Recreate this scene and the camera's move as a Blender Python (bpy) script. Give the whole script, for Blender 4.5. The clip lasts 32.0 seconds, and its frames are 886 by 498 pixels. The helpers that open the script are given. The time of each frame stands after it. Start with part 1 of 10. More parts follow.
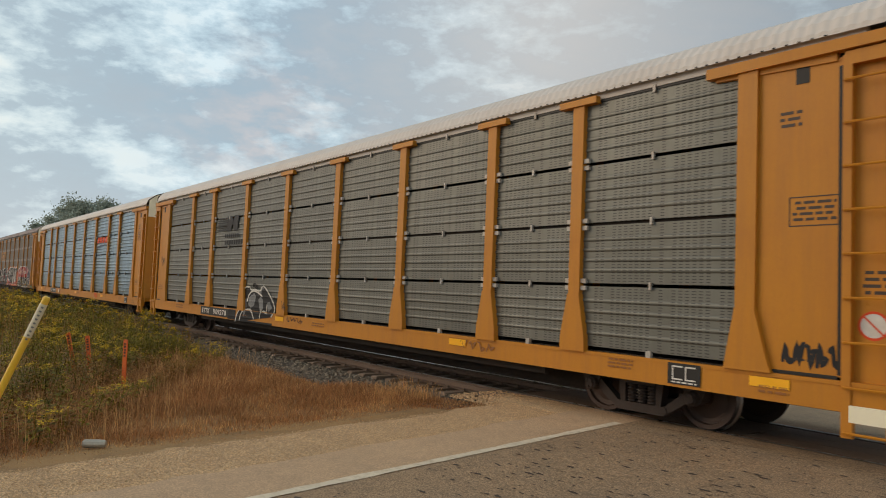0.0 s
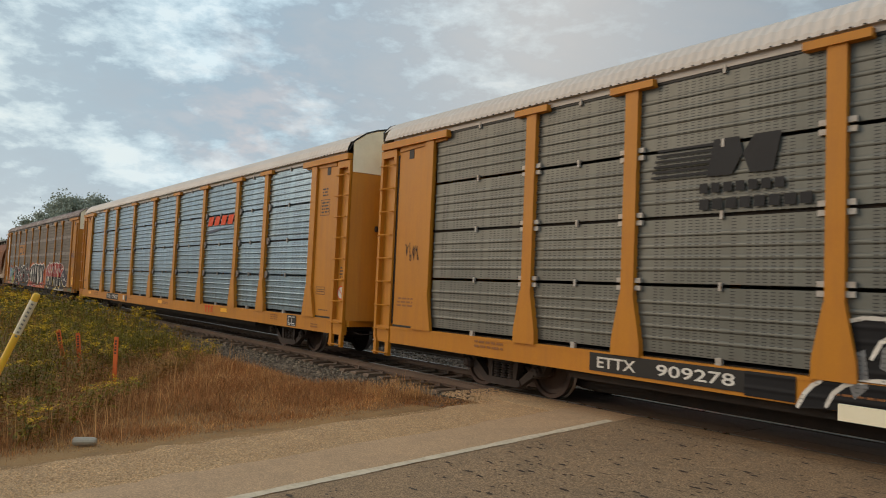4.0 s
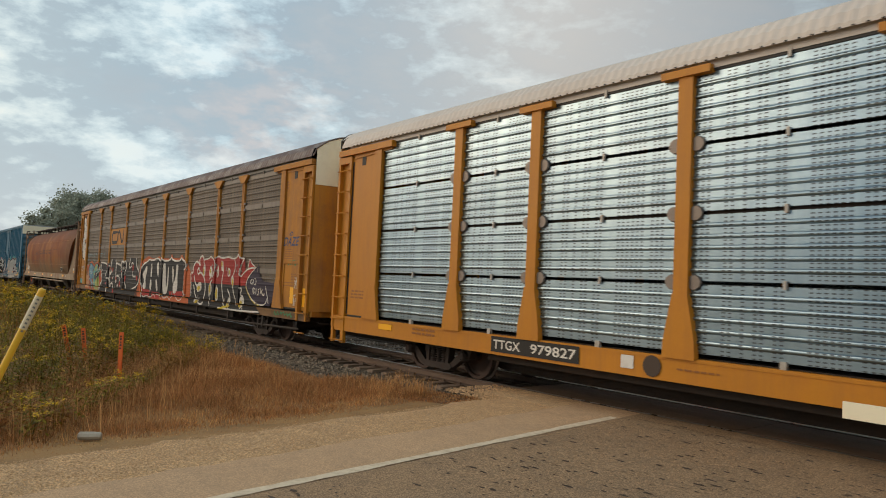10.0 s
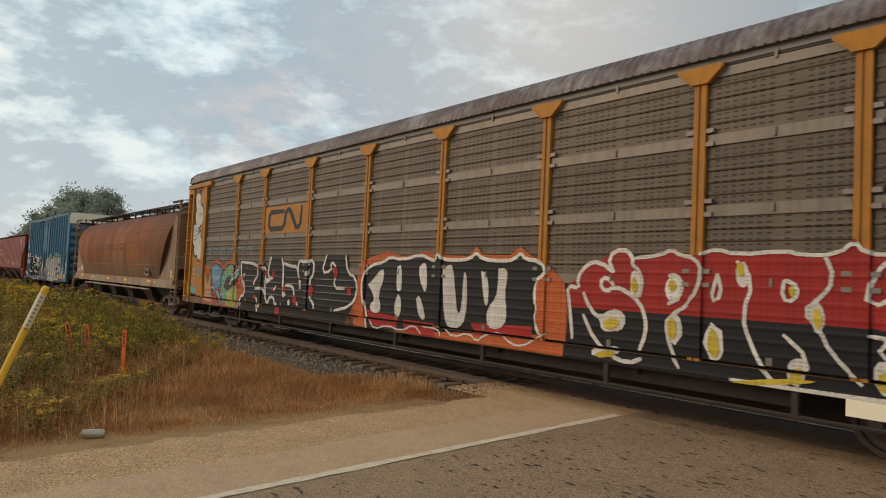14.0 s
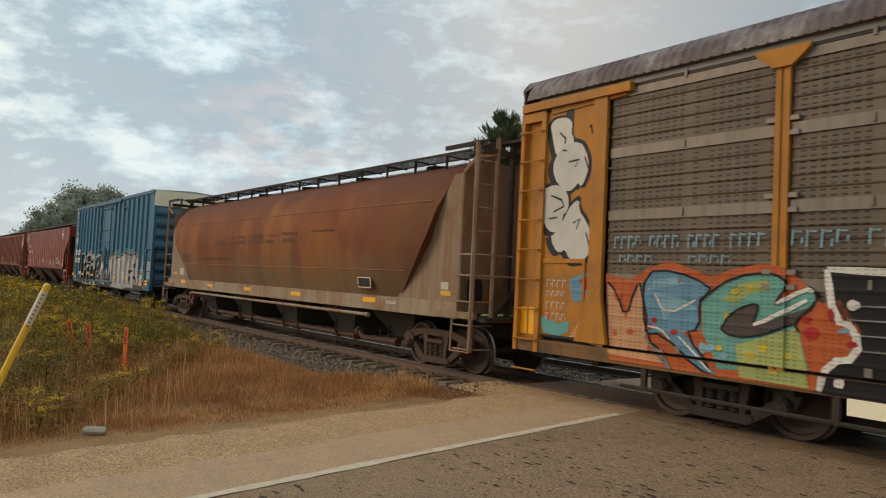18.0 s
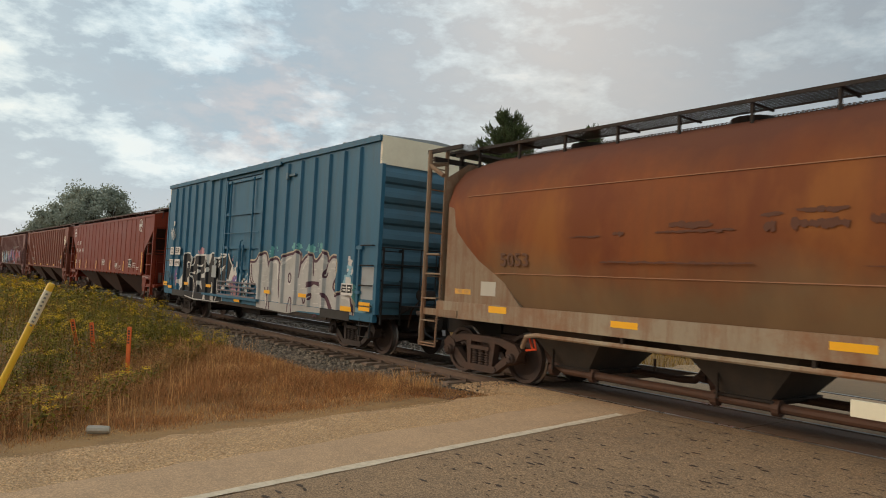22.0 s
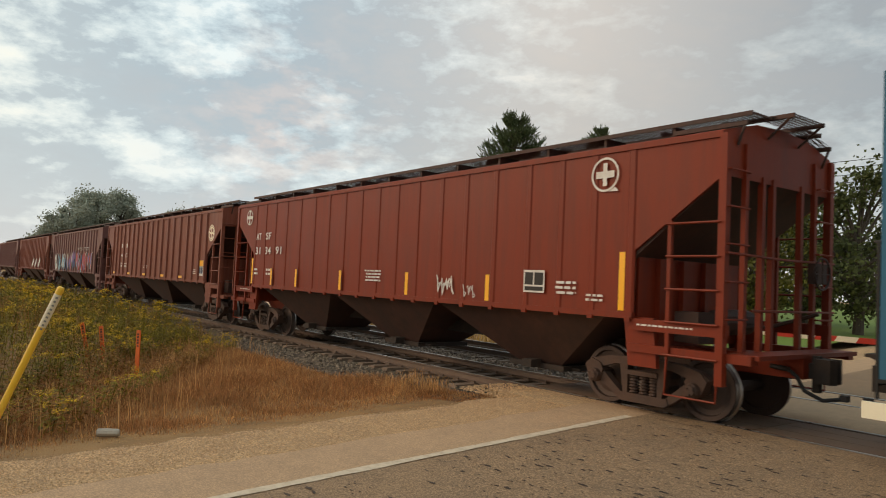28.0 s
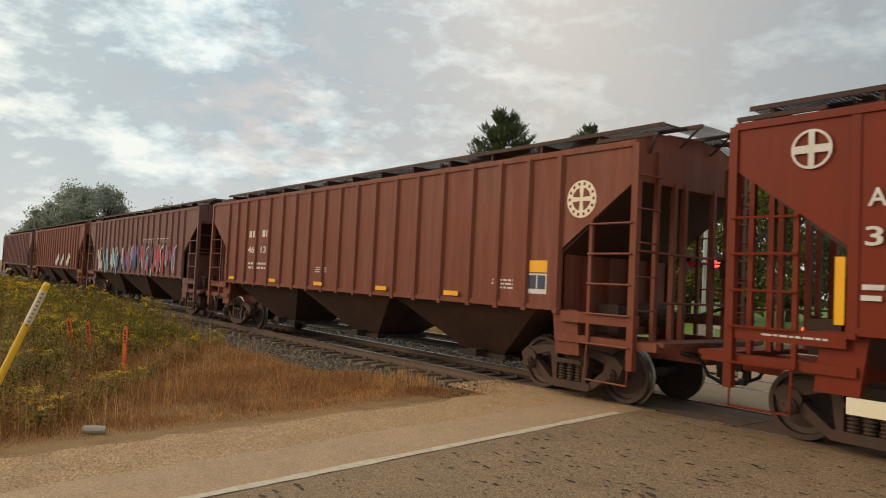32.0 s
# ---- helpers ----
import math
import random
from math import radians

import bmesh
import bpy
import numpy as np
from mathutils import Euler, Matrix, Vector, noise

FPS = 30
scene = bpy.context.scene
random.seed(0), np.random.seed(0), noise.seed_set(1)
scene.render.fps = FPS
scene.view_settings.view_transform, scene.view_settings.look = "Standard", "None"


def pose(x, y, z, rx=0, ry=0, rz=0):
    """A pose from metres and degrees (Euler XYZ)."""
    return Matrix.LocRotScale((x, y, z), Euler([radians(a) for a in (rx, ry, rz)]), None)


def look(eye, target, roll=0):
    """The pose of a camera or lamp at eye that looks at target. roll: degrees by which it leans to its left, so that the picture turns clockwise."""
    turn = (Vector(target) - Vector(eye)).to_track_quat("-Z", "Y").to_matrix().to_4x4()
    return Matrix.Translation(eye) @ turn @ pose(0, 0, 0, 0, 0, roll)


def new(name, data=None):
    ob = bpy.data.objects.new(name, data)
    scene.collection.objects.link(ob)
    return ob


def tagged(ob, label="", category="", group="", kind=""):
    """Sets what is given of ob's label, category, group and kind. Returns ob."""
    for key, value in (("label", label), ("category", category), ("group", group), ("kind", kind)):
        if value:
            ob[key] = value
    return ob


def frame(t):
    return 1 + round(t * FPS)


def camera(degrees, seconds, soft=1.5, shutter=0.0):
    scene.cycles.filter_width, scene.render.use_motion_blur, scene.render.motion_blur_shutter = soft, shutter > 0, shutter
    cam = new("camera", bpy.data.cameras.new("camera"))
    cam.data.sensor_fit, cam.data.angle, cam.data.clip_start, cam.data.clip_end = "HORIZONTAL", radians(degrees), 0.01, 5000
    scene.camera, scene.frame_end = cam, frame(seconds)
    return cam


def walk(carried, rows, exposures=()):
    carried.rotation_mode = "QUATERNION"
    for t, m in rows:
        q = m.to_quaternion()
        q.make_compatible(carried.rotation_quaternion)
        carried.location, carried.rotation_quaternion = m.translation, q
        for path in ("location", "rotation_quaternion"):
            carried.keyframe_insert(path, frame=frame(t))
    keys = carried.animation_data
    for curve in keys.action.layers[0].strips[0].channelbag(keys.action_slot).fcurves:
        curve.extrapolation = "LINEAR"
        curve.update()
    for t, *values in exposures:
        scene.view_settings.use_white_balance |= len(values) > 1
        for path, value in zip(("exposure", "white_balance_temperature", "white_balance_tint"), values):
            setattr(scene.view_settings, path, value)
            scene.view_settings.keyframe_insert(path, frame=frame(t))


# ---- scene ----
# ---- camera and its path ----
cam = camera(64.18, 32.0, 1.0, 0.2)
EYE = Vector((0.0, -10.059, 1.813))


def aim(t, yaw, tilt, lean):
    """A row of the camera's path: it stands at EYE and looks yaw degrees off the track's line."""
    a, b = radians(yaw), radians(tilt)
    way = Vector((-math.cos(a) * math.cos(b), math.sin(a) * math.cos(b), math.sin(b)))
    return t, look(EYE, EYE + way, lean)


walk(cam, [
    aim(0.0, 37.950, 3.391, 2.365), aim(0.5, 38.369, 3.536, 2.370), aim(1.0, 38.661, 3.523, 2.479), aim(1.5, 38.610, 3.519, 2.459),
    aim(2.0, 38.550, 3.481, 2.482), aim(2.5, 38.493, 3.531, 2.368), aim(3.0, 38.438, 3.456, 2.435), aim(3.5, 38.521, 3.339, 2.472),
    aim(5.5, 38.554, 3.020, 2.521), aim(6.0, 38.599, 2.933, 2.513), aim(6.5, 38.611, 2.936, 2.608), aim(7.0, 38.603, 2.882, 2.609),
    aim(7.5, 38.657, 2.741, 2.656), aim(8.0, 38.446, 2.860, 2.670), aim(8.5, 38.424, 2.902, 2.725), aim(9.0, 38.409, 2.923, 2.687),
    aim(9.5, 38.425, 2.979, 2.635), aim(10.0, 38.238, 2.928, 2.663), aim(10.5, 38.157, 2.915, 2.652), aim(11.0, 38.192, 2.905, 2.645),
    aim(11.5, 38.177, 2.829, 2.649), aim(12.0, 38.169, 2.836, 2.665), aim(12.5, 38.299, 2.772, 2.757), aim(13.0, 38.144, 2.750, 2.808),
    aim(13.5, 38.155, 2.745, 2.624), aim(14.0, 38.036, 2.738, 2.646), aim(14.5, 37.983, 2.768, 2.679), aim(16.5, 37.963, 2.728, 2.792),
    aim(17.0, 37.859, 2.667, 2.811), aim(17.5, 37.861, 2.609, 2.800), aim(18.0, 37.934, 2.609, 2.796), aim(18.5, 37.835, 2.573, 2.778),
    aim(19.0, 37.979, 2.477, 2.820), aim(19.5, 37.881, 2.557, 2.712), aim(20.0, 37.843, 2.671, 2.657), aim(20.5, 37.916, 2.613, 2.752),
    aim(21.0, 37.882, 2.540, 2.897), aim(21.5, 37.768, 2.594, 2.811), aim(22.0, 37.707, 2.589, 2.887), aim(22.5, 37.620, 2.731, 2.728),
    aim(23.0, 37.557, 2.801, 2.827), aim(23.5, 37.668, 2.735, 2.848), aim(24.0, 37.572, 2.665, 2.742), aim(24.5, 37.498, 2.604, 2.706),
    aim(25.0, 37.573, 2.570, 2.697), aim(25.5, 37.640, 2.521, 2.668), aim(27.5, 37.262, 2.684, 2.694), aim(28.0, 37.097, 2.729, 2.629),
    aim(28.5, 37.314, 2.650, 2.664), aim(29.0, 37.552, 2.602, 2.786), aim(29.5, 37.835, 2.679, 2.820), aim(30.0, 37.927, 2.652, 2.880),
    aim(30.5, 38.144, 2.426, 2.855), aim(31.0, 38.098, 2.473, 2.806), aim(31.5, 37.982, 2.464, 2.791), aim(32.0, 37.983, 2.516, 2.765),
], exposures=[(0.0, 0.0, 6600, 14), (3.0, 0.0, 6600, 14), (7.5, 0.02, 6550, 13), (9.0, 0.03, 6650, 13), (12.0, 0.04, 6950, 16), (17.0, 0.07, 6800, 14), (25.0, 0.12, 7100, 17), (32.0, 0.16, 7350, 17)])

# How far the train has rolled at each time, in metres.
ROLLED = [
    (0.0, -83.070), (0.5, -80.931), (1.0, -78.793), (1.5, -76.648), (2.0, -74.491), (2.5, -72.319), (3.0, -70.139), (3.5, -67.951),
    (5.5, -59.160), (6.0, -56.953), (6.5, -54.736), (7.0, -52.510), (7.5, -50.275), (8.0, -48.039), (8.5, -45.807), (9.0, -43.581),
    (9.5, -41.359), (10.0, -39.143), (10.5, -36.941), (11.0, -34.749), (11.5, -32.548), (12.0, -30.335), (12.5, -28.125), (13.0, -25.936),
    (13.5, -23.756), (14.0, -21.587), (14.5, -19.442), (16.5, -10.825), (17.0, -8.665), (17.5, -6.502), (18.0, -4.336), (18.5, -2.168),
    (19.0, -0.000), (19.5, 2.164), (20.0, 4.320), (20.5, 6.471), (21.0, 8.615), (21.5, 10.753), (22.0, 12.894), (22.5, 15.047),
    (23.0, 17.209), (23.5, 19.358), (24.0, 21.499), (24.5, 23.628), (25.0, 25.767), (25.5, 27.915), (27.5, 36.559), (28.0, 38.733),
    (28.5, 40.916), (29.0, 43.105), (29.5, 45.298), (30.0, 47.491), (30.5, 49.683), (31.0, 51.877), (31.5, 54.075), (32.0, 56.263),
]

# ---- world and sun: a broken overcast, brighter towards the low sun ----
def node(tree, kind, **inputs):
    n = tree.nodes.new(kind)
    for k, v in inputs.items():
        k = int(k[1:]) if k[0] == "i" and k[1:].isdigit() else k.replace("_", " ")
        if isinstance(v, bpy.types.NodeSocket):
            tree.links.new(v, n.inputs[k])
        else:
            n.inputs[k].default_value = v
    return n


def op(tree, kind, a, b=0.0, c=None):
    n = tree.nodes.new("ShaderNodeMath")
    n.operation = kind
    for i, v in enumerate((a, b, c)):
        if v is None:
            continue
        if isinstance(v, bpy.types.NodeSocket):
            tree.links.new(v, n.inputs[i])
        else:
            n.inputs[i].default_value = v
    return n.outputs[0]


def mixed(tree, fac, a, b, how="MIX"):
    n = tree.nodes.new("ShaderNodeMix")
    n.data_type, n.blend_type = "RGBA", how
    for i, v in ((0, fac), (6, a), (7, b)):
        if isinstance(v, bpy.types.NodeSocket):
            tree.links.new(v, n.inputs[i])
        else:
            n.inputs[i].default_value = v if i == 0 else (*v, 1.0)
    return n.outputs[2]


def ramp(tree, fac, stops):
    n = tree.nodes.new("ShaderNodeValToRGB")
    tree.links.new(fac, n.inputs[0])
    el = n.color_ramp.elements
    while len(el) < len(stops):
        el.new(0.5)
    for e, (p, c) in zip(el, stops):
        e.position = p
        e.color = (c, c, c, 1.0) if isinstance(c, (int, float)) else (*c, 1.0)
    return n.outputs[0]


SUN_AZ = radians(-46.0)    # counted from -x towards +y: the sun stands behind the camera
SUN_EL = radians(25.0)
GLOW_AZ, GLOW_EL = radians(2.0), radians(10.0)   # thin bright cloud low over the end of the line
# bright sky patches added out of view, to light silver panels and car ends
SKY_FILLS = ((radians(-36.0), radians(22.0), 16.0, 0.6, (1.15, 1.04, 0.92)), (radians(-155.0), radians(28.0), 11.0, 0.7, (1.35, 1.2, 1.02)))
BANKS = ((radians(11.0), radians(15.8), 420.0, 0.06), (radians(22.0), radians(14.0), 500.0, 0.045), (radians(7.6), radians(10.2), 900.0, -0.06), (radians(14.8), radians(20.5), 800.0, -0.05), (radians(46.0), radians(19.0), 60.0, 0.035))
BLUSH_AZ, BLUSH_EL = radians(24.0), radians(11.0)  # a faint rosy cloud


def sky():
    world = bpy.data.worlds.new("sky")
    scene.world = world
    world.use_nodes = True
    t = world.node_tree
    t.nodes.clear()
    co = t.nodes.new("ShaderNodeTexCoord").outputs["Generated"]
    air = t.nodes.new("ShaderNodeTexSky")
    air.sky_type, air.sun_disc = "NISHITA", False
    air.sun_elevation, air.sun_rotation = SUN_EL, radians(-90.0) - SUN_AZ
    air.air_density, air.dust_density = 1.0, 2.0
    sep = node(t, "ShaderNodeSeparateXYZ", i0=co)
    x, y, z = sep.outputs
    up = op(t, "MAXIMUM", z, 0.0)
    den = op(t, "ADD", up, 0.2)
    px, py = op(t, "DIVIDE", x, den), op(t, "DIVIDE", y, den)
    plane = node(t, "ShaderNodeCombineXYZ", i0=px, i1=py, i2=0.0).outputs[0]
    warp = node(t, "ShaderNodeTexNoise", Vector=plane, Scale=1.3, Detail=3.0).outputs["Color"]
    moved = t.nodes.new("ShaderNodeVectorMath")
    moved.operation = "MULTIPLY_ADD"
    t.links.new(warp, moved.inputs[0])
    moved.inputs[1].default_value = (0.35, 0.35, 0.0)
    t.links.new(plane, moved.inputs[2])
    tall = node(t, "ShaderNodeMapping", Vector=co, Scale=(1.0, 1.0, 2.3)).outputs[0]
    big = node(t, "ShaderNodeTexNoise", Vector=moved.outputs[0], Scale=1.55, Detail=8.0, Roughness=0.52).outputs["Fac"]
    small = node(t, "ShaderNodeTexNoise", Vector=tall, Scale=7.5, Detail=7.0, Roughness=0.6).outputs["Fac"]
    fleck = node(t, "ShaderNodeTexNoise", Vector=tall, Scale=24.0, Detail=5.0, Roughness=0.6).outputs["Fac"]
    both = op(t, "MULTIPLY_ADD", fleck, 0.28, op(t, "MULTIPLY_ADD", small, 0.55, op(t, "MULTIPLY_ADD", big, 0.5, -0.125)))
    # a thicker bank of cloud over the end of the line, thinner cloud below it
    for az, el, keen, thick in BANKS:
        cap = t.nodes.new("ShaderNodeVectorMath")
        cap.operation = "DOT_PRODUCT"
        t.links.new(co, cap.inputs[0])
        cap.inputs[1].default_value = (-math.cos(az) * math.cos(el), math.sin(az) * math.cos(el), math.sin(el))
        both = op(t, "MULTIPLY_ADD", op(t, "POWER", op(t, "MAXIMUM", cap.outputs["Value"], 0.0), keen), thick, both)
    # thin gaps are bluish and bright, thick cloud is grey
    cloud = ramp(t, both, [(0.44, (0.9, 0.98, 1.0)), (0.48, (0.68, 0.81, 0.87)), (0.52, (0.54, 0.67, 0.74)),
                           (0.57, (0.40, 0.50, 0.575)), (0.70, (0.46, 0.52, 0.57))])
    # towards the low sun the thin cloud glows
    sun = Vector((-math.cos(SUN_AZ) * math.cos(SUN_EL), math.sin(SUN_AZ) * math.cos(SUN_EL), math.sin(SUN_EL)))
    dot = t.nodes.new("ShaderNodeVectorMath")
    dot.operation = "DOT_PRODUCT"
    t.links.new(co, dot.inputs[0])
    dot.inputs[1].default_value = (-math.cos(GLOW_AZ) * math.cos(GLOW_EL), math.sin(GLOW_AZ) * math.cos(GLOW_EL), math.sin(GLOW_EL))
    near = op(t, "POWER", op(t, "MAXIMUM", dot.outputs["Value"], 0.0), 30.0)
    thin = ramp(t, both, [(0.40, 1.0), (0.56, 0.25), (0.7, 0.12)])
    glow = op(t, "MULTIPLY", near, thin)
    lit = mixed(t, op(t, "MULTIPLY", glow, 0.9), cloud, (1.15, 1.06, 0.92))
    # small bright rents along the edges of the cloud
    puff = node(t, "ShaderNodeTexNoise", Vector=tall, Scale=19.0, Detail=5.0, Roughness=0.55).outputs["Fac"]
    rent = op(t, "MULTIPLY", ramp(t, puff, [(0.56, 0.0), (0.68, 1.0)]), ramp(t, both, [(0.46, 0.75), (0.58, 0.1)]))
    lit = mixed(t, op(t, "MULTIPLY", rent, 0.5), lit, (1.0, 1.02, 0.98))
    rosy = t.nodes.new("ShaderNodeVectorMath")
    rosy.operation = "DOT_PRODUCT"
    t.links.new(co, rosy.inputs[0])
    rosy.inputs[1].default_value = (-math.cos(BLUSH_AZ) * math.cos(BLUSH_EL), math.sin(BLUSH_AZ) * math.cos(BLUSH_EL), math.sin(BLUSH_EL))
    blush = op(t, "MULTIPLY", op(t, "POWER", op(t, "MAXIMUM", rosy.outputs["Value"], 0.0), 150.0), ramp(t, puff, [(0.42, 0.0), (0.62, 1.0)]))
    lit = mixed(t, op(t, "MULTIPLY", blush, 0.5), lit, (0.86, 0.66, 0.6))
    # the added bright patches behind the camera
    for az, el, keen, amount, tint in SKY_FILLS:
        dot = t.nodes.new("ShaderNodeVectorMath")
        dot.operation = "DOT_PRODUCT"
        t.links.new(co, dot.inputs[0])
        dot.inputs[1].default_value = (-math.cos(az) * math.cos(el), math.sin(az) * math.cos(el), math.sin(el))
        sky_fill = op(t, "POWER", op(t, "MAXIMUM", op(t, "MULTIPLY_ADD", dot.outputs["Value"], 0.5, 0.5), 0.0), keen)
        lit = mixed(t, op(t, "MULTIPLY", sky_fill, amount), lit, tint)
    # a warmer, duller veil away from the glow
    side = t.nodes.new("ShaderNodeVectorMath")
    side.operation = "DOT_PRODUCT"
    t.links.new(co, side.inputs[0])
    side.inputs[1].default_value = (0.1, 0.995, 0.0)
    dull = op(t, "MINIMUM", op(t, "MULTIPLY", op(t, "MAXIMUM", op(t, "SUBTRACT", side.outputs["Value"], 0.28), 0.0), 2.5), 0.92)
    lit = mixed(t, dull, lit, mixed(t, 0.66, lit, (0.30, 0.305, 0.315)))
    lit = mixed(t, 1.0, lit, (0.785, 0.93, 0.99), "MULTIPLY")
    # haze along the horizon
    haze = op(t, "POWER", op(t, "SUBTRACT", 1.0, op(t, "MINIMUM", op(t, "MULTIPLY", up, 3.4), 1.0)), 3.0)
    lit = mixed(t, op(t, "MULTIPLY", haze, 0.75), lit, (0.66, 0.72, 0.75))
    airy = mixed(t, 1.0, air.outputs[0], (0.055, 0.055, 0.055), "MULTIPLY")
    whole = mixed(t, 0.12, lit, airy)
    back = node(t, "ShaderNodeBackground", Color=whole, Strength=1.0)
    out = t.nodes.new("ShaderNodeOutputWorld")
    t.links.new(back.outputs[0], out.inputs[0])
    lamp = bpy.data.lights.new("sun", "SUN")
    lamp.energy, lamp.angle, lamp.color = 1.4, radians(40.0), (1.0, 0.76, 0.5)
    new("sun", lamp).matrix_world = look(sun * 50, (0, 0, 0))


sky()

# ---- mesh and material tools ----
class Shape:
    """Corners and faces of one mesh, gathered piece by piece."""

    def __init__(self):
        self.v, self.f = [], []

    def add(self, verts, faces):
        n = len(self.v)
        self.v += [tuple(p) for p in verts]
        self.f += [tuple(i + n for i in q) for q in faces]
        return self

    def box(self, x0, x1, y0, y1, z0, z1, m=None):
        p = [(x0, y0, z0), (x1, y0, z0), (x1, y1, z0), (x0, y1, z0), (x0, y0, z1), (x1, y0, z1), (x1, y1, z1), (x0, y1, z1)]
        if m is not None:
            p = [m @ Vector(q) for q in p]
        return self.add(p, [(3, 2, 1, 0), (4, 5, 6, 7), (0, 1, 5, 4), (1, 2, 6, 5), (2, 3, 7, 6), (3, 0, 4, 7)])

    def prism(self, poly, axis, a, b):
        """A flat outline, drawn out from a to b along an axis. x: (y, z); y: (x, z); z: (x, y)."""
        put = {"x": lambda p, d: (d, p[0], p[1]), "y": lambda p, d: (p[0], d, p[1]), "z": lambda p, d: (p[0], p[1], d)}[axis]
        n = len(poly)
        verts = [put(p, a) for p in poly] + [put(p, b) for p in poly]
        area = sum(poly[i][0] * poly[(i + 1) % n][1] - poly[(i + 1) % n][0] * poly[i][1] for i in range(n))
        flip = (area > 0) == (axis == "y")
        if b < a:
            flip = not flip
        faces = [tuple(range(n - 1, -1, -1)), tuple(range(n, 2 * n))] + [(i, (i + 1) % n, (i + 1) % n + n, i + n) for i in range(n)]
        return self.add(verts, [tuple(reversed(q)) for q in faces] if flip else faces)

    def tube(self, points, r, sides=6, r1=None):
        """A round bar along a line of points, from radius r to r1."""
        pts = [Vector(p) for p in points]
        n, rings = len(pts), []
        for i, p in enumerate(pts):
            d = (pts[min(i + 1, n - 1)] - pts[max(i - 1, 0)]).normalized()
            a = d.orthogonal().normalized() if i == 0 else (rings[-1][1] - d * d.dot(rings[-1][1])).normalized()
            rings.append((p, a, d.cross(a), r if r1 is None else r + (r1 - r) * i / (n - 1)))
        verts = [p + (a * math.cos(k * math.tau / sides) + b * math.sin(k * math.tau / sides)) * q
                 for p, a, b, q in rings for k in range(sides)]
        faces = [(i * sides + k, i * sides + (k + 1) % sides, (i + 1) * sides + (k + 1) % sides, (i + 1) * sides + k)
                 for i in range(n - 1) for k in range(sides)]
        faces += [tuple(range(sides - 1, -1, -1)), tuple((n - 1) * sides + k for k in range(sides))]
        return self.add(verts, faces)

    def lathe(self, profile, axis="y", at=(0, 0, 0), sides=24):
        """Radii and depths (r, d) turned about an axis through at."""
        turn = {"y": lambda r, d, c, s: (r * c, d, r * s), "x": lambda r, d, c, s: (d, r * c, r * s), "z": lambda r, d, c, s: (r * c, r * s, d)}[axis]
        verts = [tuple(Vector(turn(r, d, math.cos(k * math.tau / sides), math.sin(k * math.tau / sides))) + Vector(at))
                 for r, d in profile for k in range(sides)]
        m = len(profile)
        faces = [(i * sides + k, i * sides + (k + 1) % sides, (i + 1) * sides + (k + 1) % sides, (i + 1) * sides + k)
                 for i in range(m - 1) for k in range(sides)]
        faces += [tuple(range(sides)), tuple((m - 1) * sides + k for k in reversed(range(sides)))]
        return self.add(verts, faces)

    def sheet(self, rows):
        """A skin through equal rows of points."""
        w = len(rows[0])
        verts = [p for row in rows for p in row]
        return self.add(verts, [(i * w + k, i * w + k + 1, (i + 1) * w + k + 1, (i + 1) * w + k) for i in range(len(rows) - 1) for k in range(w - 1)])

    def mesh(self, name, material=None, smooth=False, fix=True):
        me = bpy.data.meshes.new(name)
        me.from_pydata(self.v, [], self.f)
        if fix:
            bm = bmesh.new()
            bm.from_mesh(me)
            bmesh.ops.recalc_face_normals(bm, faces=bm.faces)
            bm.to_mesh(me)
            bm.free()
        if material:
            me.materials.append(material)
        if smooth:
            me.polygons.foreach_set("use_smooth", [True] * len(me.polygons))
        me.update()
        return me


def part(name, shape, material, parent, label="", smooth=False, fix=True, at=None):
    """Links a shape, or a mesh that is shared, as one part under a thing or under a part."""
    me = shape if isinstance(shape, bpy.types.Mesh) else shape.mesh(name, material, smooth, fix)
    ob = new(name, me)
    ob.parent = parent
    if at is not None:
        ob.matrix_basis = at
    return tagged(ob, label) if label else ob


def islands(shape):
    """The separate pieces of a shape, each as a shape of its own."""
    root = list(range(len(shape.v)))

    def find(i):
        while root[i] != i:
            root[i] = root[root[i]]
            i = root[i]
        return i

    for f in shape.f:
        a = find(f[0])
        for i in f[1:]:
            root[find(i)] = a
    groups = {}
    for f in shape.f:
        groups.setdefault(find(f[0]), []).append(f)
    out = []
    for faces in groups.values():
        used = sorted({i for f in faces for i in f})
        back = {i: k for k, i in enumerate(used)}
        out.append(Shape().add([shape.v[i] for i in used], [[back[i] for i in f] for f in faces]))
    return out


def pieces(name, shape, material, parent, label="", at=None, fix=True):
    """Links every separate piece of a shape as a part of its own."""
    return [part(name, q, material, parent, label, fix=fix, at=at) for q in islands(shape)]


def thing(name, label, category, group="", at=None, shape=None, material=None, kind="", smooth=False, fix=True):
    ob = new(name, shape.mesh(name, material, smooth, fix) if shape else None)
    if at is not None:
        ob.matrix_basis = at
    return tagged(ob, label, category, group, kind)


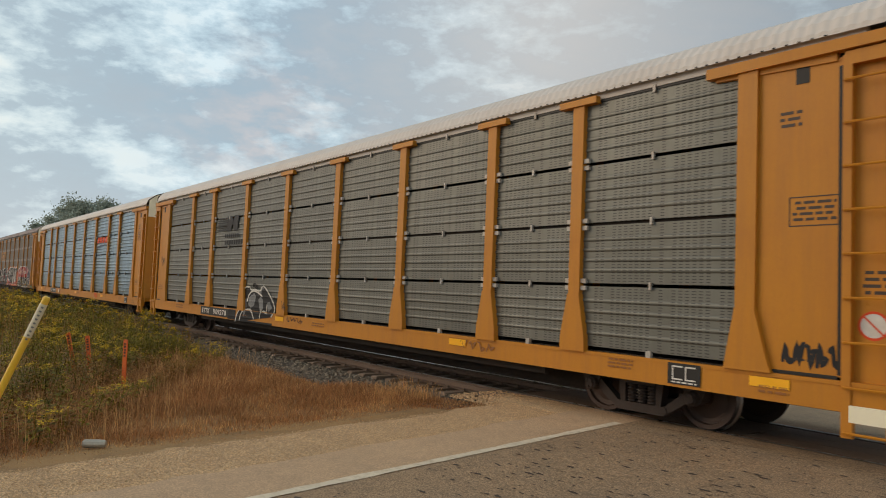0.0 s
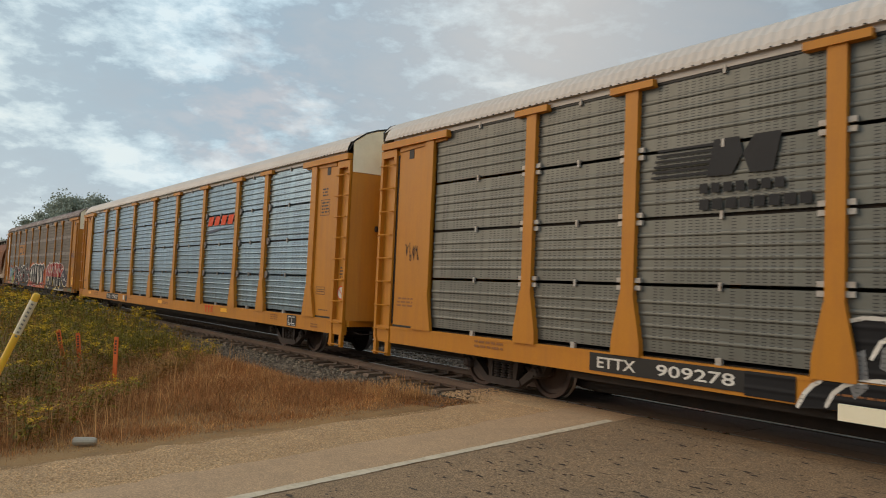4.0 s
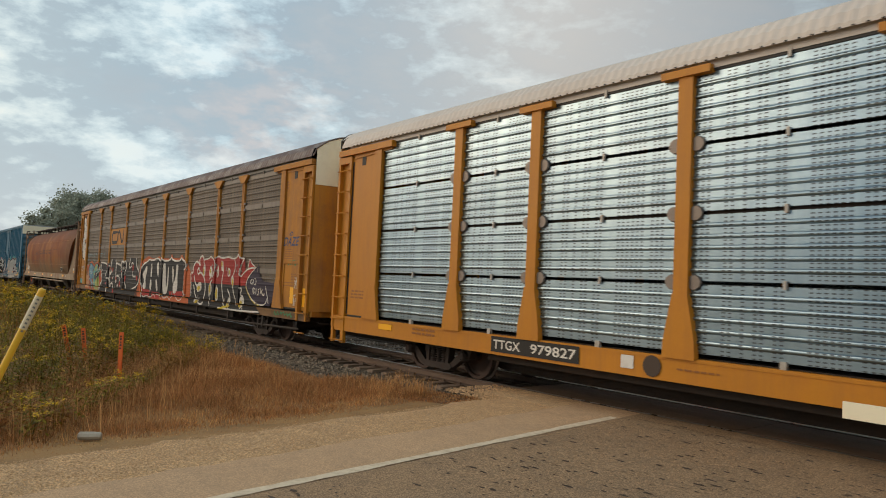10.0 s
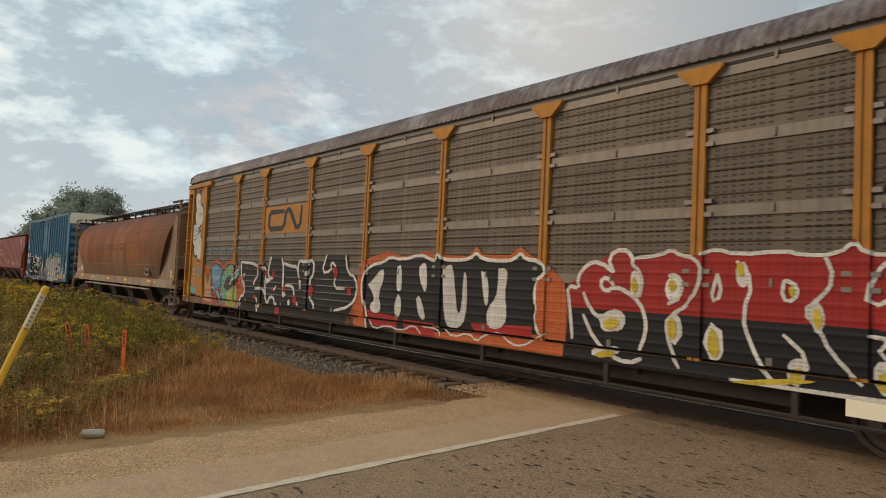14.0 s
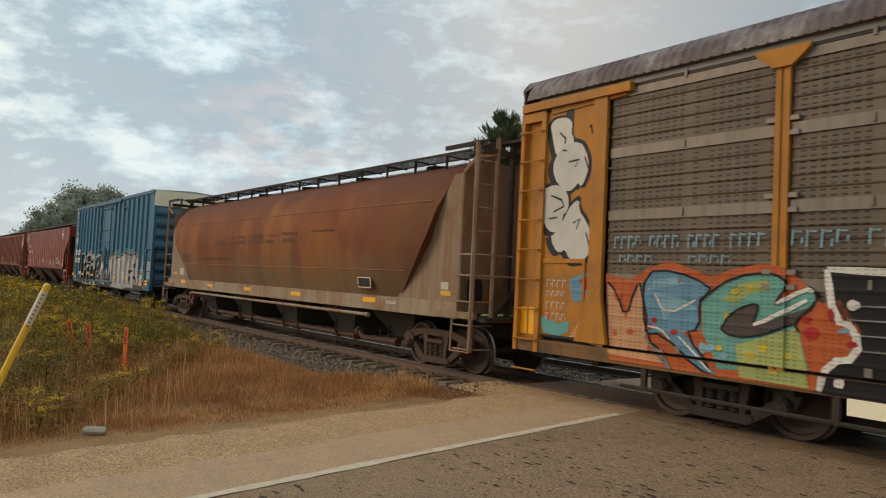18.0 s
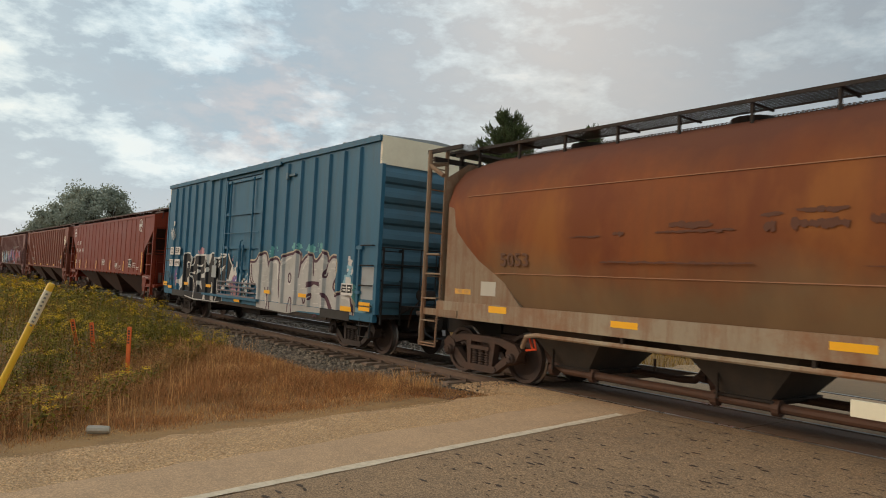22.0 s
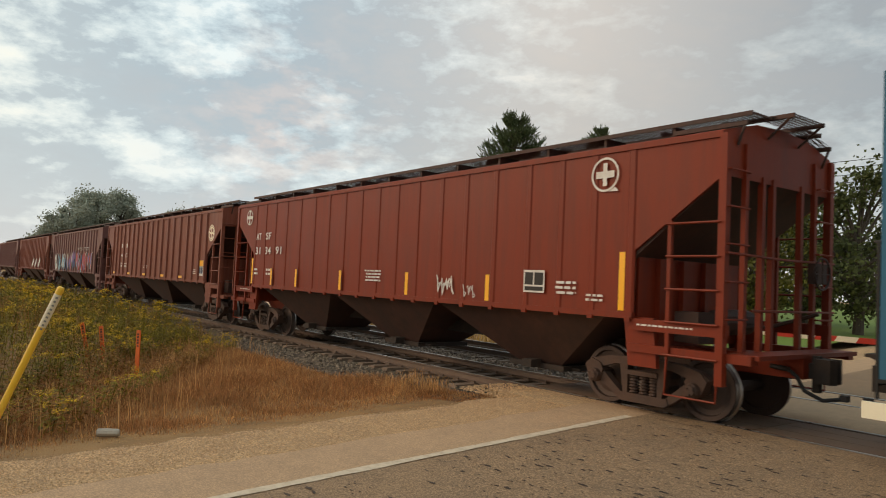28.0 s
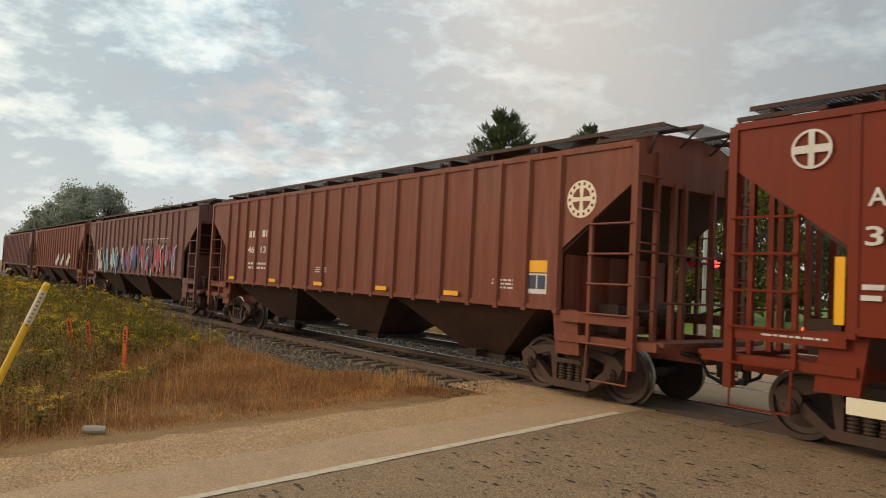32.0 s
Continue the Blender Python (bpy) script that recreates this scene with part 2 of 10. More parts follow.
def paint(name, colour, rough=0.6, metal=0.0, var=0.2, big=1.2, fine=30.0, bump=0.15, dirt=(), streak=(), island=0.0, obj=0.0, spec=0.5, depth=0.01):
    """A surface with its colour varied at two scales. dirt: (colour, amount, scale); streak: (colour, amount), runs down the sides."""
    m = bpy.data.materials.new(name)
    m.use_nodes = True
    t = m.node_tree
    b = t.nodes["Principled BSDF"]
    co = t.nodes.new("ShaderNodeTexCoord").outputs["Object"]
    n1 = node(t, "ShaderNodeTexNoise", Vector=co, Scale=big, Detail=5.0, Roughness=0.6).outputs["Fac"]
    n2 = node(t, "ShaderNodeTexNoise", Vector=co, Scale=fine, Detail=4.0, Roughness=0.65).outputs["Fac"]
    lift = op(t, "MULTIPLY_ADD", n1, 2 * var, op(t, "MULTIPLY_ADD", n2, 1.2 * var, 1.0 - 1.6 * var))
    if island:
        rnd = t.nodes.new("ShaderNodeNewGeometry").outputs["Random Per Island"]
        lift = op(t, "MULTIPLY", lift, op(t, "MULTIPLY_ADD", rnd, 2 * island, 1.0 - island))
    if obj:
        rnd = t.nodes.new("ShaderNodeObjectInfo").outputs["Random"]
        lift = op(t, "MULTIPLY", lift, op(t, "MULTIPLY_ADD", rnd, 2 * obj, 1.0 - obj))
    grey = node(t, "ShaderNodeCombineColor", i0=lift, i1=lift, i2=lift).outputs[0]
    col = mixed(t, 1.0, colour, grey, "MULTIPLY")
    if dirt:
        dc, amount, size = dirt
        d = node(t, "ShaderNodeTexNoise", Vector=co, Scale=size, Detail=8.0, Roughness=0.7).outputs["Fac"]
        col = mixed(t, op(t, "MULTIPLY", ramp(t, d, [(0.46, 0.0), (0.66, 1.0)]), amount), col, dc)
    if streak:
        sc, amount = streak
        mp = node(t, "ShaderNodeMapping", Vector=co, Scale=(2.6, 2.6, 0.22)).outputs[0]
        s = node(t, "ShaderNodeTexNoise", Vector=mp, Scale=2.4, Detail=7.0, Roughness=0.68).outputs["Fac"]
        col = mixed(t, op(t, "MULTIPLY", ramp(t, s, [(0.45, 0.0), (0.68, 1.0)]), amount), col, sc)
    t.links.new(col, b.inputs["Base Color"])
    b.inputs["Metallic"].default_value = metal
    b.inputs["Specular IOR Level"].default_value = spec
    t.links.new(op(t, "MULTIPLY_ADD", n1, 0.3, rough - 0.15), b.inputs["Roughness"])
    if bump:
        bp = node(t, "ShaderNodeBump", Strength=bump, Distance=depth, Height=n2)
        t.links.new(bp.outputs[0], b.inputs["Normal"])
    return m


def glowing(name, colour, strength):
    m = bpy.data.materials.new(name)
    m.use_nodes = True
    b = m.node_tree.nodes["Principled BSDF"]
    b.inputs["Base Color"].default_value = (*colour, 1)
    b.inputs["Emission Color"].default_value = (*colour, 1)
    b.inputs["Emission Strength"].default_value = strength
    return m


def speckled(m, scale, amount):
    """Scatters small lighter and darker grains over a surface."""
    t = m.node_tree
    b = t.nodes["Principled BSDF"]
    co = t.nodes.new("ShaderNodeTexCoord").outputs["Object"]
    grain = node(t, "ShaderNodeTexVoronoi", Vector=co, Scale=scale)
    tone = op(t, "POWER", node(t, "ShaderNodeSeparateColor", i0=grain.outputs["Color"]).outputs[0], 1.3)
    lift = op(t, "MULTIPLY_ADD", tone, 1.7 * amount, 1.0 - 0.75 * amount)
    grey = node(t, "ShaderNodeCombineColor", i0=lift, i1=lift, i2=lift).outputs[0]
    t.links.new(mixed(t, 1.0, b.inputs["Base Color"].links[0].from_socket, grey, "MULTIPLY"), b.inputs["Base Color"])
    return m


ASPHALT = speckled(paint("worn asphalt", (0.29, 0.182, 0.098), 0.85, var=0.2, big=0.5, fine=42, bump=0.9, dirt=((0.17, 0.115, 0.07), 0.45, 1.4), depth=0.006), 85.0, 0.5)
SHOULDER = speckled(paint("paved shoulder", (0.49, 0.31, 0.175), 0.9, var=0.14, big=0.7, fine=60, bump=0.5, dirt=((0.33, 0.22, 0.13), 0.4, 2.2), depth=0.006), 95.0, 0.3)
GRAVEL = speckled(paint("fine gravel", (0.53, 0.335, 0.175), 0.95, var=0.3, big=1.6, fine=70, bump=1.0, dirt=((0.36, 0.22, 0.115), 0.5, 3.0), depth=0.012), 75.0, 0.5)
SOIL = paint("dry soil", (0.33, 0.185, 0.07), 0.95, var=0.3, big=0.6, fine=25, bump=0.8, dirt=((0.17, 0.1, 0.042), 0.6, 1.5), depth=0.03)
LINE = paint("road paint", (0.66, 0.54, 0.39), 0.8, var=0.18, big=3, fine=50, bump=0.4, dirt=((0.4, 0.29, 0.18), 0.6, 9.0))
STEEL = paint("rail steel", (0.16, 0.115, 0.09), 0.5, 0.6, var=0.25, big=2, fine=40, bump=0.2)
RAILHEAD = paint("polished railhead", (0.42, 0.39, 0.36), 0.3, 0.9, var=0.15, big=3, fine=60, bump=0.1)
TIE = paint("weathered tie", (0.17, 0.115, 0.08), 0.9, var=0.3, big=2, fine=30, bump=0.8, obj=0.35)
STONE = paint("ballast stone", (0.2, 0.155, 0.11), 0.9, var=0.25, big=2, fine=30, bump=0.4, island=0.7)
YELLOW = paint("yellow car paint", (0.515, 0.2, 0.013), 0.5, spec=0.35, var=0.12, big=0.8, fine=25, bump=0.05, dirt=((0.42, 0.15, 0.02), 0.4, 1.6), streak=((0.36, 0.14, 0.025), 0.4))
BOXBLUE = paint("blue car paint", (0.028, 0.13, 0.207), 0.5, spec=0.22, var=0.16, big=0.8, fine=25, bump=0.05, streak=((0.04, 0.1, 0.135), 0.5))
REDOX = paint("red oxide paint", (0.205, 0.027, 0.009), 0.5, spec=0.22, var=0.14, big=0.7, fine=20, bump=0.08, streak=((0.13, 0.026, 0.014), 0.55))
GRAVELSTONE = paint("tan gravel stone", (0.54, 0.34, 0.18), 0.95, var=0.2, big=2, fine=30, bump=0.3, island=0.3)
BEDSTONE = paint("pale ballast stone", (0.3, 0.225, 0.17), 0.95, var=0.25, big=2, fine=30, bump=0.3, island=0.5)


def ribbed(name, colour, metal, rough, period, var=0.12, dirt=(), slots=0.0, streak=(), blank=0.5, pitch=0.085):
    """Sheet metal pierced by rows of short slots. The slots are dark dashes in columns, as punched."""
    m = paint(name, colour, rough, metal, var, 0.6, 22, 0.05, dirt, streak, obj=0.12)
    t = m.node_tree
    b = t.nodes["Principled BSDF"]
    if slots:
        co = t.nodes.new("ShaderNodeTexCoord").outputs["Object"]
        x, y, z = node(t, "ShaderNodeSeparateXYZ", i0=co).outputs
        fx = op(t, "FRACT", op(t, "MULTIPLY", x, 1 / pitch))
        fz = op(t, "FRACT", op(t, "MULTIPLY", z, 1 / period))
        inx = op(t, "MULTIPLY", op(t, "GREATER_THAN", fx, 0.2), op(t, "LESS_THAN", fx, 0.8))
        inz = op(t, "MULTIPLY", op(t, "GREATER_THAN", fz, 0.26), op(t, "LESS_THAN", fz, 0.58))
        # blank columns between the punched ones
        cell = op(t, "FLOOR", op(t, "MULTIPLY", x, 1 / pitch))
        row = op(t, "FRACT", op(t, "MULTIPLY", op(t, "SINE", op(t, "MULTIPLY", cell, 12.9)), 43.7))
        col = op(t, "GREATER_THAN", row, blank)
        hole = op(t, "MULTIPLY", op(t, "MULTIPLY", inx, inz), op(t, "MULTIPLY", col, slots))
        old = b.inputs["Base Color"].links[0].from_socket
        t.links.new(mixed(t, hole, old, (0.012, 0.012, 0.012)), b.inputs["Base Color"])
        if metal:
            t.links.new(op(t, "MULTIPLY", op(t, "SUBTRACT", 1.0, hole), metal), b.inputs["Metallic"])
    return m


PANEL_GREY = ribbed("grey galvanised panel", (0.15, 0.152, 0.135), 0.5, 0.5, 0.041, 0.14, ((0.1, 0.102, 0.09), 0.5, 0.9), 0.85, ((0.1, 0.095, 0.08), 0.4), blank=0.18, pitch=0.105)
PANEL_SILVER = ribbed("bright galvanised panel", (0.272, 0.362, 0.428), 1.0, 0.34, 0.05, 0.16, ((0.18, 0.25, 0.3), 0.7, 1.3), 0.85, ((0.33, 0.43, 0.49), 0.5), blank=0.42)
PANEL_BROWN = ribbed("grimy brown panel", (0.115, 0.085, 0.058), 0.25, 0.6, 0.07, 0.16, ((0.08, 0.06, 0.045), 0.6, 0.8), 1.0, ((0.19, 0.15, 0.11), 0.3), blank=0.2, pitch=0.12)
GREYBAND = paint("grey steel band", (0.2, 0.185, 0.165), 0.6, 0.3, var=0.15, big=1.5, fine=30, bump=0.05)
ROOF_WHITE = paint("dusty white roof", (0.6, 0.535, 0.48), 0.6, var=0.08, big=0.5, fine=20, bump=0.05, dirt=((0.5, 0.42, 0.36), 0.4, 0.7))
ROOF_BROWN = paint("stained roof", (0.1, 0.068, 0.066), 0.6, var=0.3, big=0.8, fine=14, bump=0.1, dirt=((0.33, 0.3, 0.29), 0.75, 1.3), streak=((0.085, 0.042, 0.034), 0.85))
CREAM = paint("cream paint", (0.84, 0.74, 0.55), 0.55, var=0.06, big=1, fine=20, bump=0.04, dirt=((0.6, 0.48, 0.32), 0.3, 1.5))
YELLOW_OLD = paint("faded yellow paint", (0.46, 0.185, 0.017), 0.6, spec=0.3, var=0.2, big=0.9, fine=25, bump=0.08, dirt=((0.27, 0.11, 0.03), 0.7, 1.3), streak=((0.26, 0.115, 0.04), 0.55))
BLACK = paint("black steel", (0.012, 0.011, 0.01), 0.6, 0.1, var=0.3, big=2, fine=30, bump=0.1)
GRIME = paint("grimy underframe", (0.026, 0.019, 0.015), 0.85, 0.0, var=0.35, big=1.5, fine=25, bump=0.3, dirt=((0.06, 0.034, 0.021), 0.6, 2.0))
TRUCK = paint("rusty cast steel", (0.085, 0.045, 0.03), 0.75, 0.2, var=0.3, big=2.5, fine=30, bump=0.3, dirt=((0.045, 0.032, 0.027), 0.7, 2.2))
TRUCK_DARK = paint("dark cast steel", (0.045, 0.03, 0.024), 0.75, 0.1, var=0.3, big=2.5, fine=30, bump=0.3, dirt=((0.025, 0.018, 0.015), 0.7, 2.2))
WHEEL = paint("brown wheel steel", (0.075, 0.048, 0.038), 0.6, 0.4, var=0.25, big=3, fine=30, bump=0.1)
TREAD = paint("worn wheel rim", (0.3, 0.27, 0.25), 0.35, 0.9, var=0.15, big=3, fine=40, bump=0.1)
HOSE = paint("rubber hose", (0.02, 0.018, 0.018), 0.7, var=0.2)
REFLECT = paint("yellow reflective tape", (0.95, 0.45, 0.012), 0.35, var=0.08, big=4, fine=60, bump=0.05)
REFLECT_DULL = paint("faded reflective tape", (0.72, 0.35, 0.04), 0.6, var=0.3, big=6, fine=60, bump=0.05, dirt=((0.3, 0.2, 0.12), 0.7, 5.0))
REFLECT_WHITE = paint("white reflective tape", (0.5, 0.46, 0.38), 0.4, var=0.08, big=4, fine=60, bump=0.05)
WHITE = paint("white lettering paint", (0.68, 0.65, 0.6), 0.6, var=0.1, big=3, fine=50, bump=0.03, dirt=((0.45, 0.38, 0.32), 0.4, 4.0))
INK = paint("dark lettering paint", (0.05, 0.03, 0.02), 0.6, var=0.2, big=3, fine=50, bump=0.03)
BROWNINK = paint("brown stencil paint", (0.27, 0.10, 0.02), 0.6, var=0.2, big=3, fine=50, bump=0.03)
REDINK = paint("red lettering paint", (0.68, 0.075, 0.022), 0.6, spec=0.2, var=0.1, big=3, fine=40, bump=0.03)
BLUEINK = paint("dark blue lettering paint", (0.03, 0.045, 0.09), 0.5, var=0.1, big=3, fine=40, bump=0.03)
GREYPRIME = paint("grey patch paint", (0.3, 0.32, 0.32), 0.6, var=0.12, big=1.5, fine=30, bump=0.03, dirt=((0.2, 0.17, 0.14), 0.5, 1.2))
HOPGREY = paint("stained grey paint", (0.32, 0.25, 0.17), 0.7, var=0.2, big=0.8, fine=20, bump=0.1, dirt=((0.26, 0.105, 0.04), 0.9, 1.1), streak=((0.22, 0.1, 0.045), 0.8))
BOXDARK = paint("dark blue end paint", (0.05, 0.13, 0.18), 0.55, var=0.16, big=1.2, fine=25, bump=0.06, dirt=((0.06, 0.09, 0.1), 0.5, 1.0))
RED_OLD = paint("faded red-brown paint", (0.2, 0.052, 0.028), 0.55, spec=0.25, var=0.16, big=0.8, fine=20, bump=0.1, streak=((0.28, 0.115, 0.08), 0.45), dirt=((0.14, 0.045, 0.03), 0.5, 0.9))
RED_DARK = paint("dull maroon paint", (0.15, 0.055, 0.045), 0.65, var=0.15, big=0.8, fine=20, bump=0.1, streak=((0.2, 0.085, 0.065), 0.5))
# Holds the shade beneath the hopper bodies as a darker sheet colour.
HOPDARK = paint("dark hopper sheet, shade in its colour", (0.05, 0.021, 0.014), 0.7, var=0.3, big=0.9, fine=20, bump=0.15, dirt=((0.1, 0.04, 0.025), 0.6, 0.9), streak=((0.028, 0.015, 0.011), 0.6))


def grating(name, colour, pitch):
    """Open steel grating: thin bars with see-through holes."""
    m = paint(name, colour, 0.7, 0.3, 0.2, 1.5, 25, 0.1)
    t = m.node_tree
    b = t.nodes["Principled BSDF"]
    co = t.nodes.new("ShaderNodeTexCoord").outputs["Object"]
    x, y, z = node(t, "ShaderNodeSeparateXYZ", i0=co).outputs
    a = op(t, "GREATER_THAN", op(t, "FRACT", op(t, "MULTIPLY", x, 1 / pitch)), 0.38)
    c = op(t, "GREATER_THAN", op(t, "FRACT", op(t, "MULTIPLY", y, 1 / (pitch * 0.6))), 0.38)
    t.links.new(op(t, "SUBTRACT", 1.0, op(t, "MULTIPLY", a, c)), b.inputs["Alpha"])
    return m


GRATE = grating("steel grating", (0.085, 0.07, 0.062), 0.07)
GRATE_RED = grating("red steel grating", (0.1, 0.055, 0.045), 0.07)


# ---- lettering with the built-in font ----
def spell(jobs):
    """Flat meshes of words, {key: (text, fatness)}, each 1 high and starting at the origin."""
    made, obs = {}, {}
    for key, (text, fat) in jobs.items():
        cu = bpy.data.curves.new("word", "FONT")
        cu.body, cu.offset, cu.resolution_u = text, fat, 3
        obs[key] = new("word", cu)
    dg = bpy.context.evaluated_depsgraph_get()
    dg.update()
    for key, ob in obs.items():
        me = bpy.data.meshes.new_from_object(ob.evaluated_get(dg))
        pts = [tuple(v.co) for v in me.vertices]
        made[key] = (pts, [tuple(p.vertices) for p in me.polygons])
        cu = ob.data
        bpy.data.objects.remove(ob)
        bpy.data.curves.remove(cu)
        bpy.data.meshes.remove(me)
    return made


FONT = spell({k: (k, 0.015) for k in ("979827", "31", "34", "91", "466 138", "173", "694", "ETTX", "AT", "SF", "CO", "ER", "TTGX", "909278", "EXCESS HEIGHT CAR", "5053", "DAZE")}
             | {"fat " + k: (k, f) for k, f in (("DAZE", 0.02),)}
             | {(k, f): (k, f) for k in ("A", "N", "T", "I", "S", "P", "R", "K", "M", "E", "C", "B", "F", "O") for f in (0.03, 0.065, 0.1)})


def lettered(shape, key, x0, x1, z0, z1, y, lean=0.0, end=False):
    """Adds a word, fitted into x0..x1, z0..z1, on a side at y (or, with end, on an end at x = y, from y0 to y1)."""
    pts, faces = FONT[key]
    lo = [min(p[i] for p in pts) for i in (0, 1)]
    hi = [max(p[i] for p in pts) for i in (0, 1)]
    out = []
    for p in pts:
        a, b = (p[0] - lo[0]) / (hi[0] - lo[0]), (p[1] - lo[1]) / (hi[1] - lo[1])
        u, v = x0 + (x1 - x0) * a + lean * (b - 0.5), z0 + (z1 - z0) * b
        out.append((y, u, v) if end else (u, y, v))
    return shape.add(out, faces)


def bars(shape, x0, x1, z0, z1, y, rows=3, seed=1, end=False, thick=0.5):
    """Small lettering that cannot be read: broken bars in rows."""
    rng = random.Random(seed)
    step = (z1 - z0) / rows
    for r in range(rows):
        z = z0 + step * (r + 0.5 - thick / 2)
        a = x0 + (x1 - x0) * rng.uniform(0, 0.1)
        while a < x1 - 0.01:
            b = min(a + rng.uniform(0.5, 1.6) * step * 1.6, x1)
            q = [(a, z), (b, z), (b, z + step * thick), (a, z + step * thick)]
            shape.add([(y, u, v) if end else (u, y, v) for u, v in q], [(0, 1, 2, 3)])
            a = b + step * 0.45
    return shape


def plate(shape, x0, x1, z0, z1, y):
    return shape.add([(x0, y, z0), (x1, y, z0), (x1, y, z1), (x0, y, z1)], [(0, 1, 2, 3)])


def patch(shape, outline, y):
    """A flat painted area on a side, from its outline of (x, z)."""
    return shape.add([(x, y, z) for x, z in outline], [tuple(range(len(outline)))])

# ---- ground, road and track ----
SIDING = 3.95     # centre line of the second track


def road_x(x, y):
    """The road runs at a slant to the track: x at the track's centre line, moved to y."""
    return x - 0.147 * y


def strip(x0, x1, y0, y1, z, wob=0.0, step=0.35, seed=3):
    """A flat strip along the road, with uneven edges."""
    s, rows, rng = Shape(), [], random.Random(seed)
    n = max(2, int(abs(y1 - y0) / step))
    for k in range(n + 1):
        y = y0 + (y1 - y0) * k / n
        rows.append([(road_x(x0, y) + rng.uniform(-wob, wob), y, z), (road_x(x1, y) + rng.uniform(-wob, wob) * 0.5, y, z)])
    return s.sheet(rows)


def ground_z(x, y):
    """The lie of the land: level by the road, a little lower in the field."""
    d = min(max((-7.3 + 0.22 * (y + 9.0) * (-1.0 if y > -9.0 else 0.0) - x) / 2.5, 0.0), 1.0)
    return -0.06 - 0.2 * d + 0.05 * noise.noise(Vector((x * 0.25, y * 0.25, 0.0))) * d


def build_ground():
    xs = [-1500, -400, -150, -80] + [-60 + 1.0 * k for k in range(61)] + [20, 60, 200, 1500]
    ys = [-1500, -300, -80] + [-40 + 1.0 * k for k in range(37)] + [-2.9, -2.0, 2.0, 2.9] + [4 + 2.0 * k for k in range(14)] + [60, 200, 1500]
    s = Shape()
    s.sheet([[(x, y, -0.42 if -2.0 <= y <= 6.0 else (ground_z(x, y) if x > -70 and y < 0 else -0.16)) for y in ys] for x in xs])
    thing("ground", "dry brown earth under weeds and grass", "ground", shape=s, material=SOIL, kind="structure", smooth=True)
    s = Shape()
    for y0, y1 in ((-40, -0.80), (SIDING + 0.80, 60)):
        q = strip(-6.75, 12, y0, y1, -0.004)
        s.add(q.v, q.f)
    thing("road", "worn grey-brown asphalt road across the track", "road", shape=s, material=ASPHALT, kind="structure")
    s = Shape()
    for y0, y1 in ((-40, -0.80), (SIDING + 0.80, 60)):
        q = strip(-7.85, -6.6, y0, y1, -0.012, 0.05)
        s.add(q.v, q.f)
    thing("road_shoulder", "paler paved shoulder beside the asphalt road", "shoulder", shape=s, material=SHOULDER, kind="structure")
    q = strip(-9.0, -7.7, -40, -0.82, -0.024, 0.10)
    thing("gravel_verge", "strip of fine brown gravel beside the road", "gravel", shape=q, material=GRAVEL, kind="structure")
    q = strip(-9.6, -7.7, SIDING + 0.82, 40, -0.024, 0.12)
    thing("gravel_verge", "strip of fine brown gravel beyond the track", "gravel", shape=q, material=GRAVEL, kind="structure")
    s, rng = Shape(), random.Random(5)
    rows = []
    for k in range(120):
        y = -1.53 - k * 0.25
        w = 0.065 + rng.uniform(-0.012, 0.012)
        c = -6.60 - (y + 1.53) * 0.147
        rows.append([(c - w, y, 0.0), (c + w, y, 0.0)])
    s.sheet(rows)
    thing("edge_line", "worn white edge line on the asphalt", "road marking", shape=s, material=LINE, kind="structure")
    # cracks and dark spots in the asphalt
    s, rng = Shape(), random.Random(9)
    for k in range(7200):
        x, y = rng.uniform(-6.4, 6), rng.uniform(-14.0, -1.2)
        x -= 0.147 * (y + 1.53) * (x < -4.0)
        r = rng.choice((0.005, 0.006, 0.008, 0.010, 0.012, 0.016, 0.022, 0.034)) * rng.uniform(0.7, 1.2)
        n = 6
        s.add([(x + r * rng.uniform(0.7, 2.2) * math.cos(i * math.tau / n), y + r * rng.uniform(0.4, 0.9) * math.sin(i * math.tau / n), 0.0005) for i in range(n)], [tuple(range(n))])
    for x0, y0, x1, y1 in ((-5.6, -1.95, -4.9, -2.0), (-3.1, -2.6, -2.3, -2.66), (-3.6, -3.4, -3.2, -3.44), (-6.3, -1.3, 2.0, -1.16), (-2.2, -1.8, -1.7, -1.82)):
        rows = []
        for k in range(13):
            f = k / 12
            x, y = x0 + (x1 - x0) * f + rng.uniform(-0.03, 0.03), y0 + (y1 - y0) * f + rng.uniform(-0.03, 0.03)
            w = 0.006 * rng.uniform(0.3, 1.2)
            rows.append([(x, y - w, 0.0008), (x, y + w, 0.0008)])
        s.sheet(rows)
    thing("road_cracks", "dark cracks and pits in the asphalt", "cracks", shape=s, material=PIT, kind="stuff")


PIT = paint("dark pit", (0.075, 0.05, 0.034), 0.9, var=0.3)
# Road-coloured deck; the train's shade on it is put into this darker colour.
DECK_PANEL = paint("crossing panel with shade in its colour", (0.19, 0.115, 0.07), 0.8, var=0.25, big=2, fine=25, bump=0.3, dirt=((0.13, 0.085, 0.06), 0.5, 1.6))
BALLAST = speckled(paint("ballast bed", (0.14, 0.105, 0.075), 0.95, var=0.35, big=2, fine=28, bump=1.0, dirt=((0.085, 0.062, 0.045), 0.6, 1.5), depth=0.05), 30.0, 0.9)
build_ground()


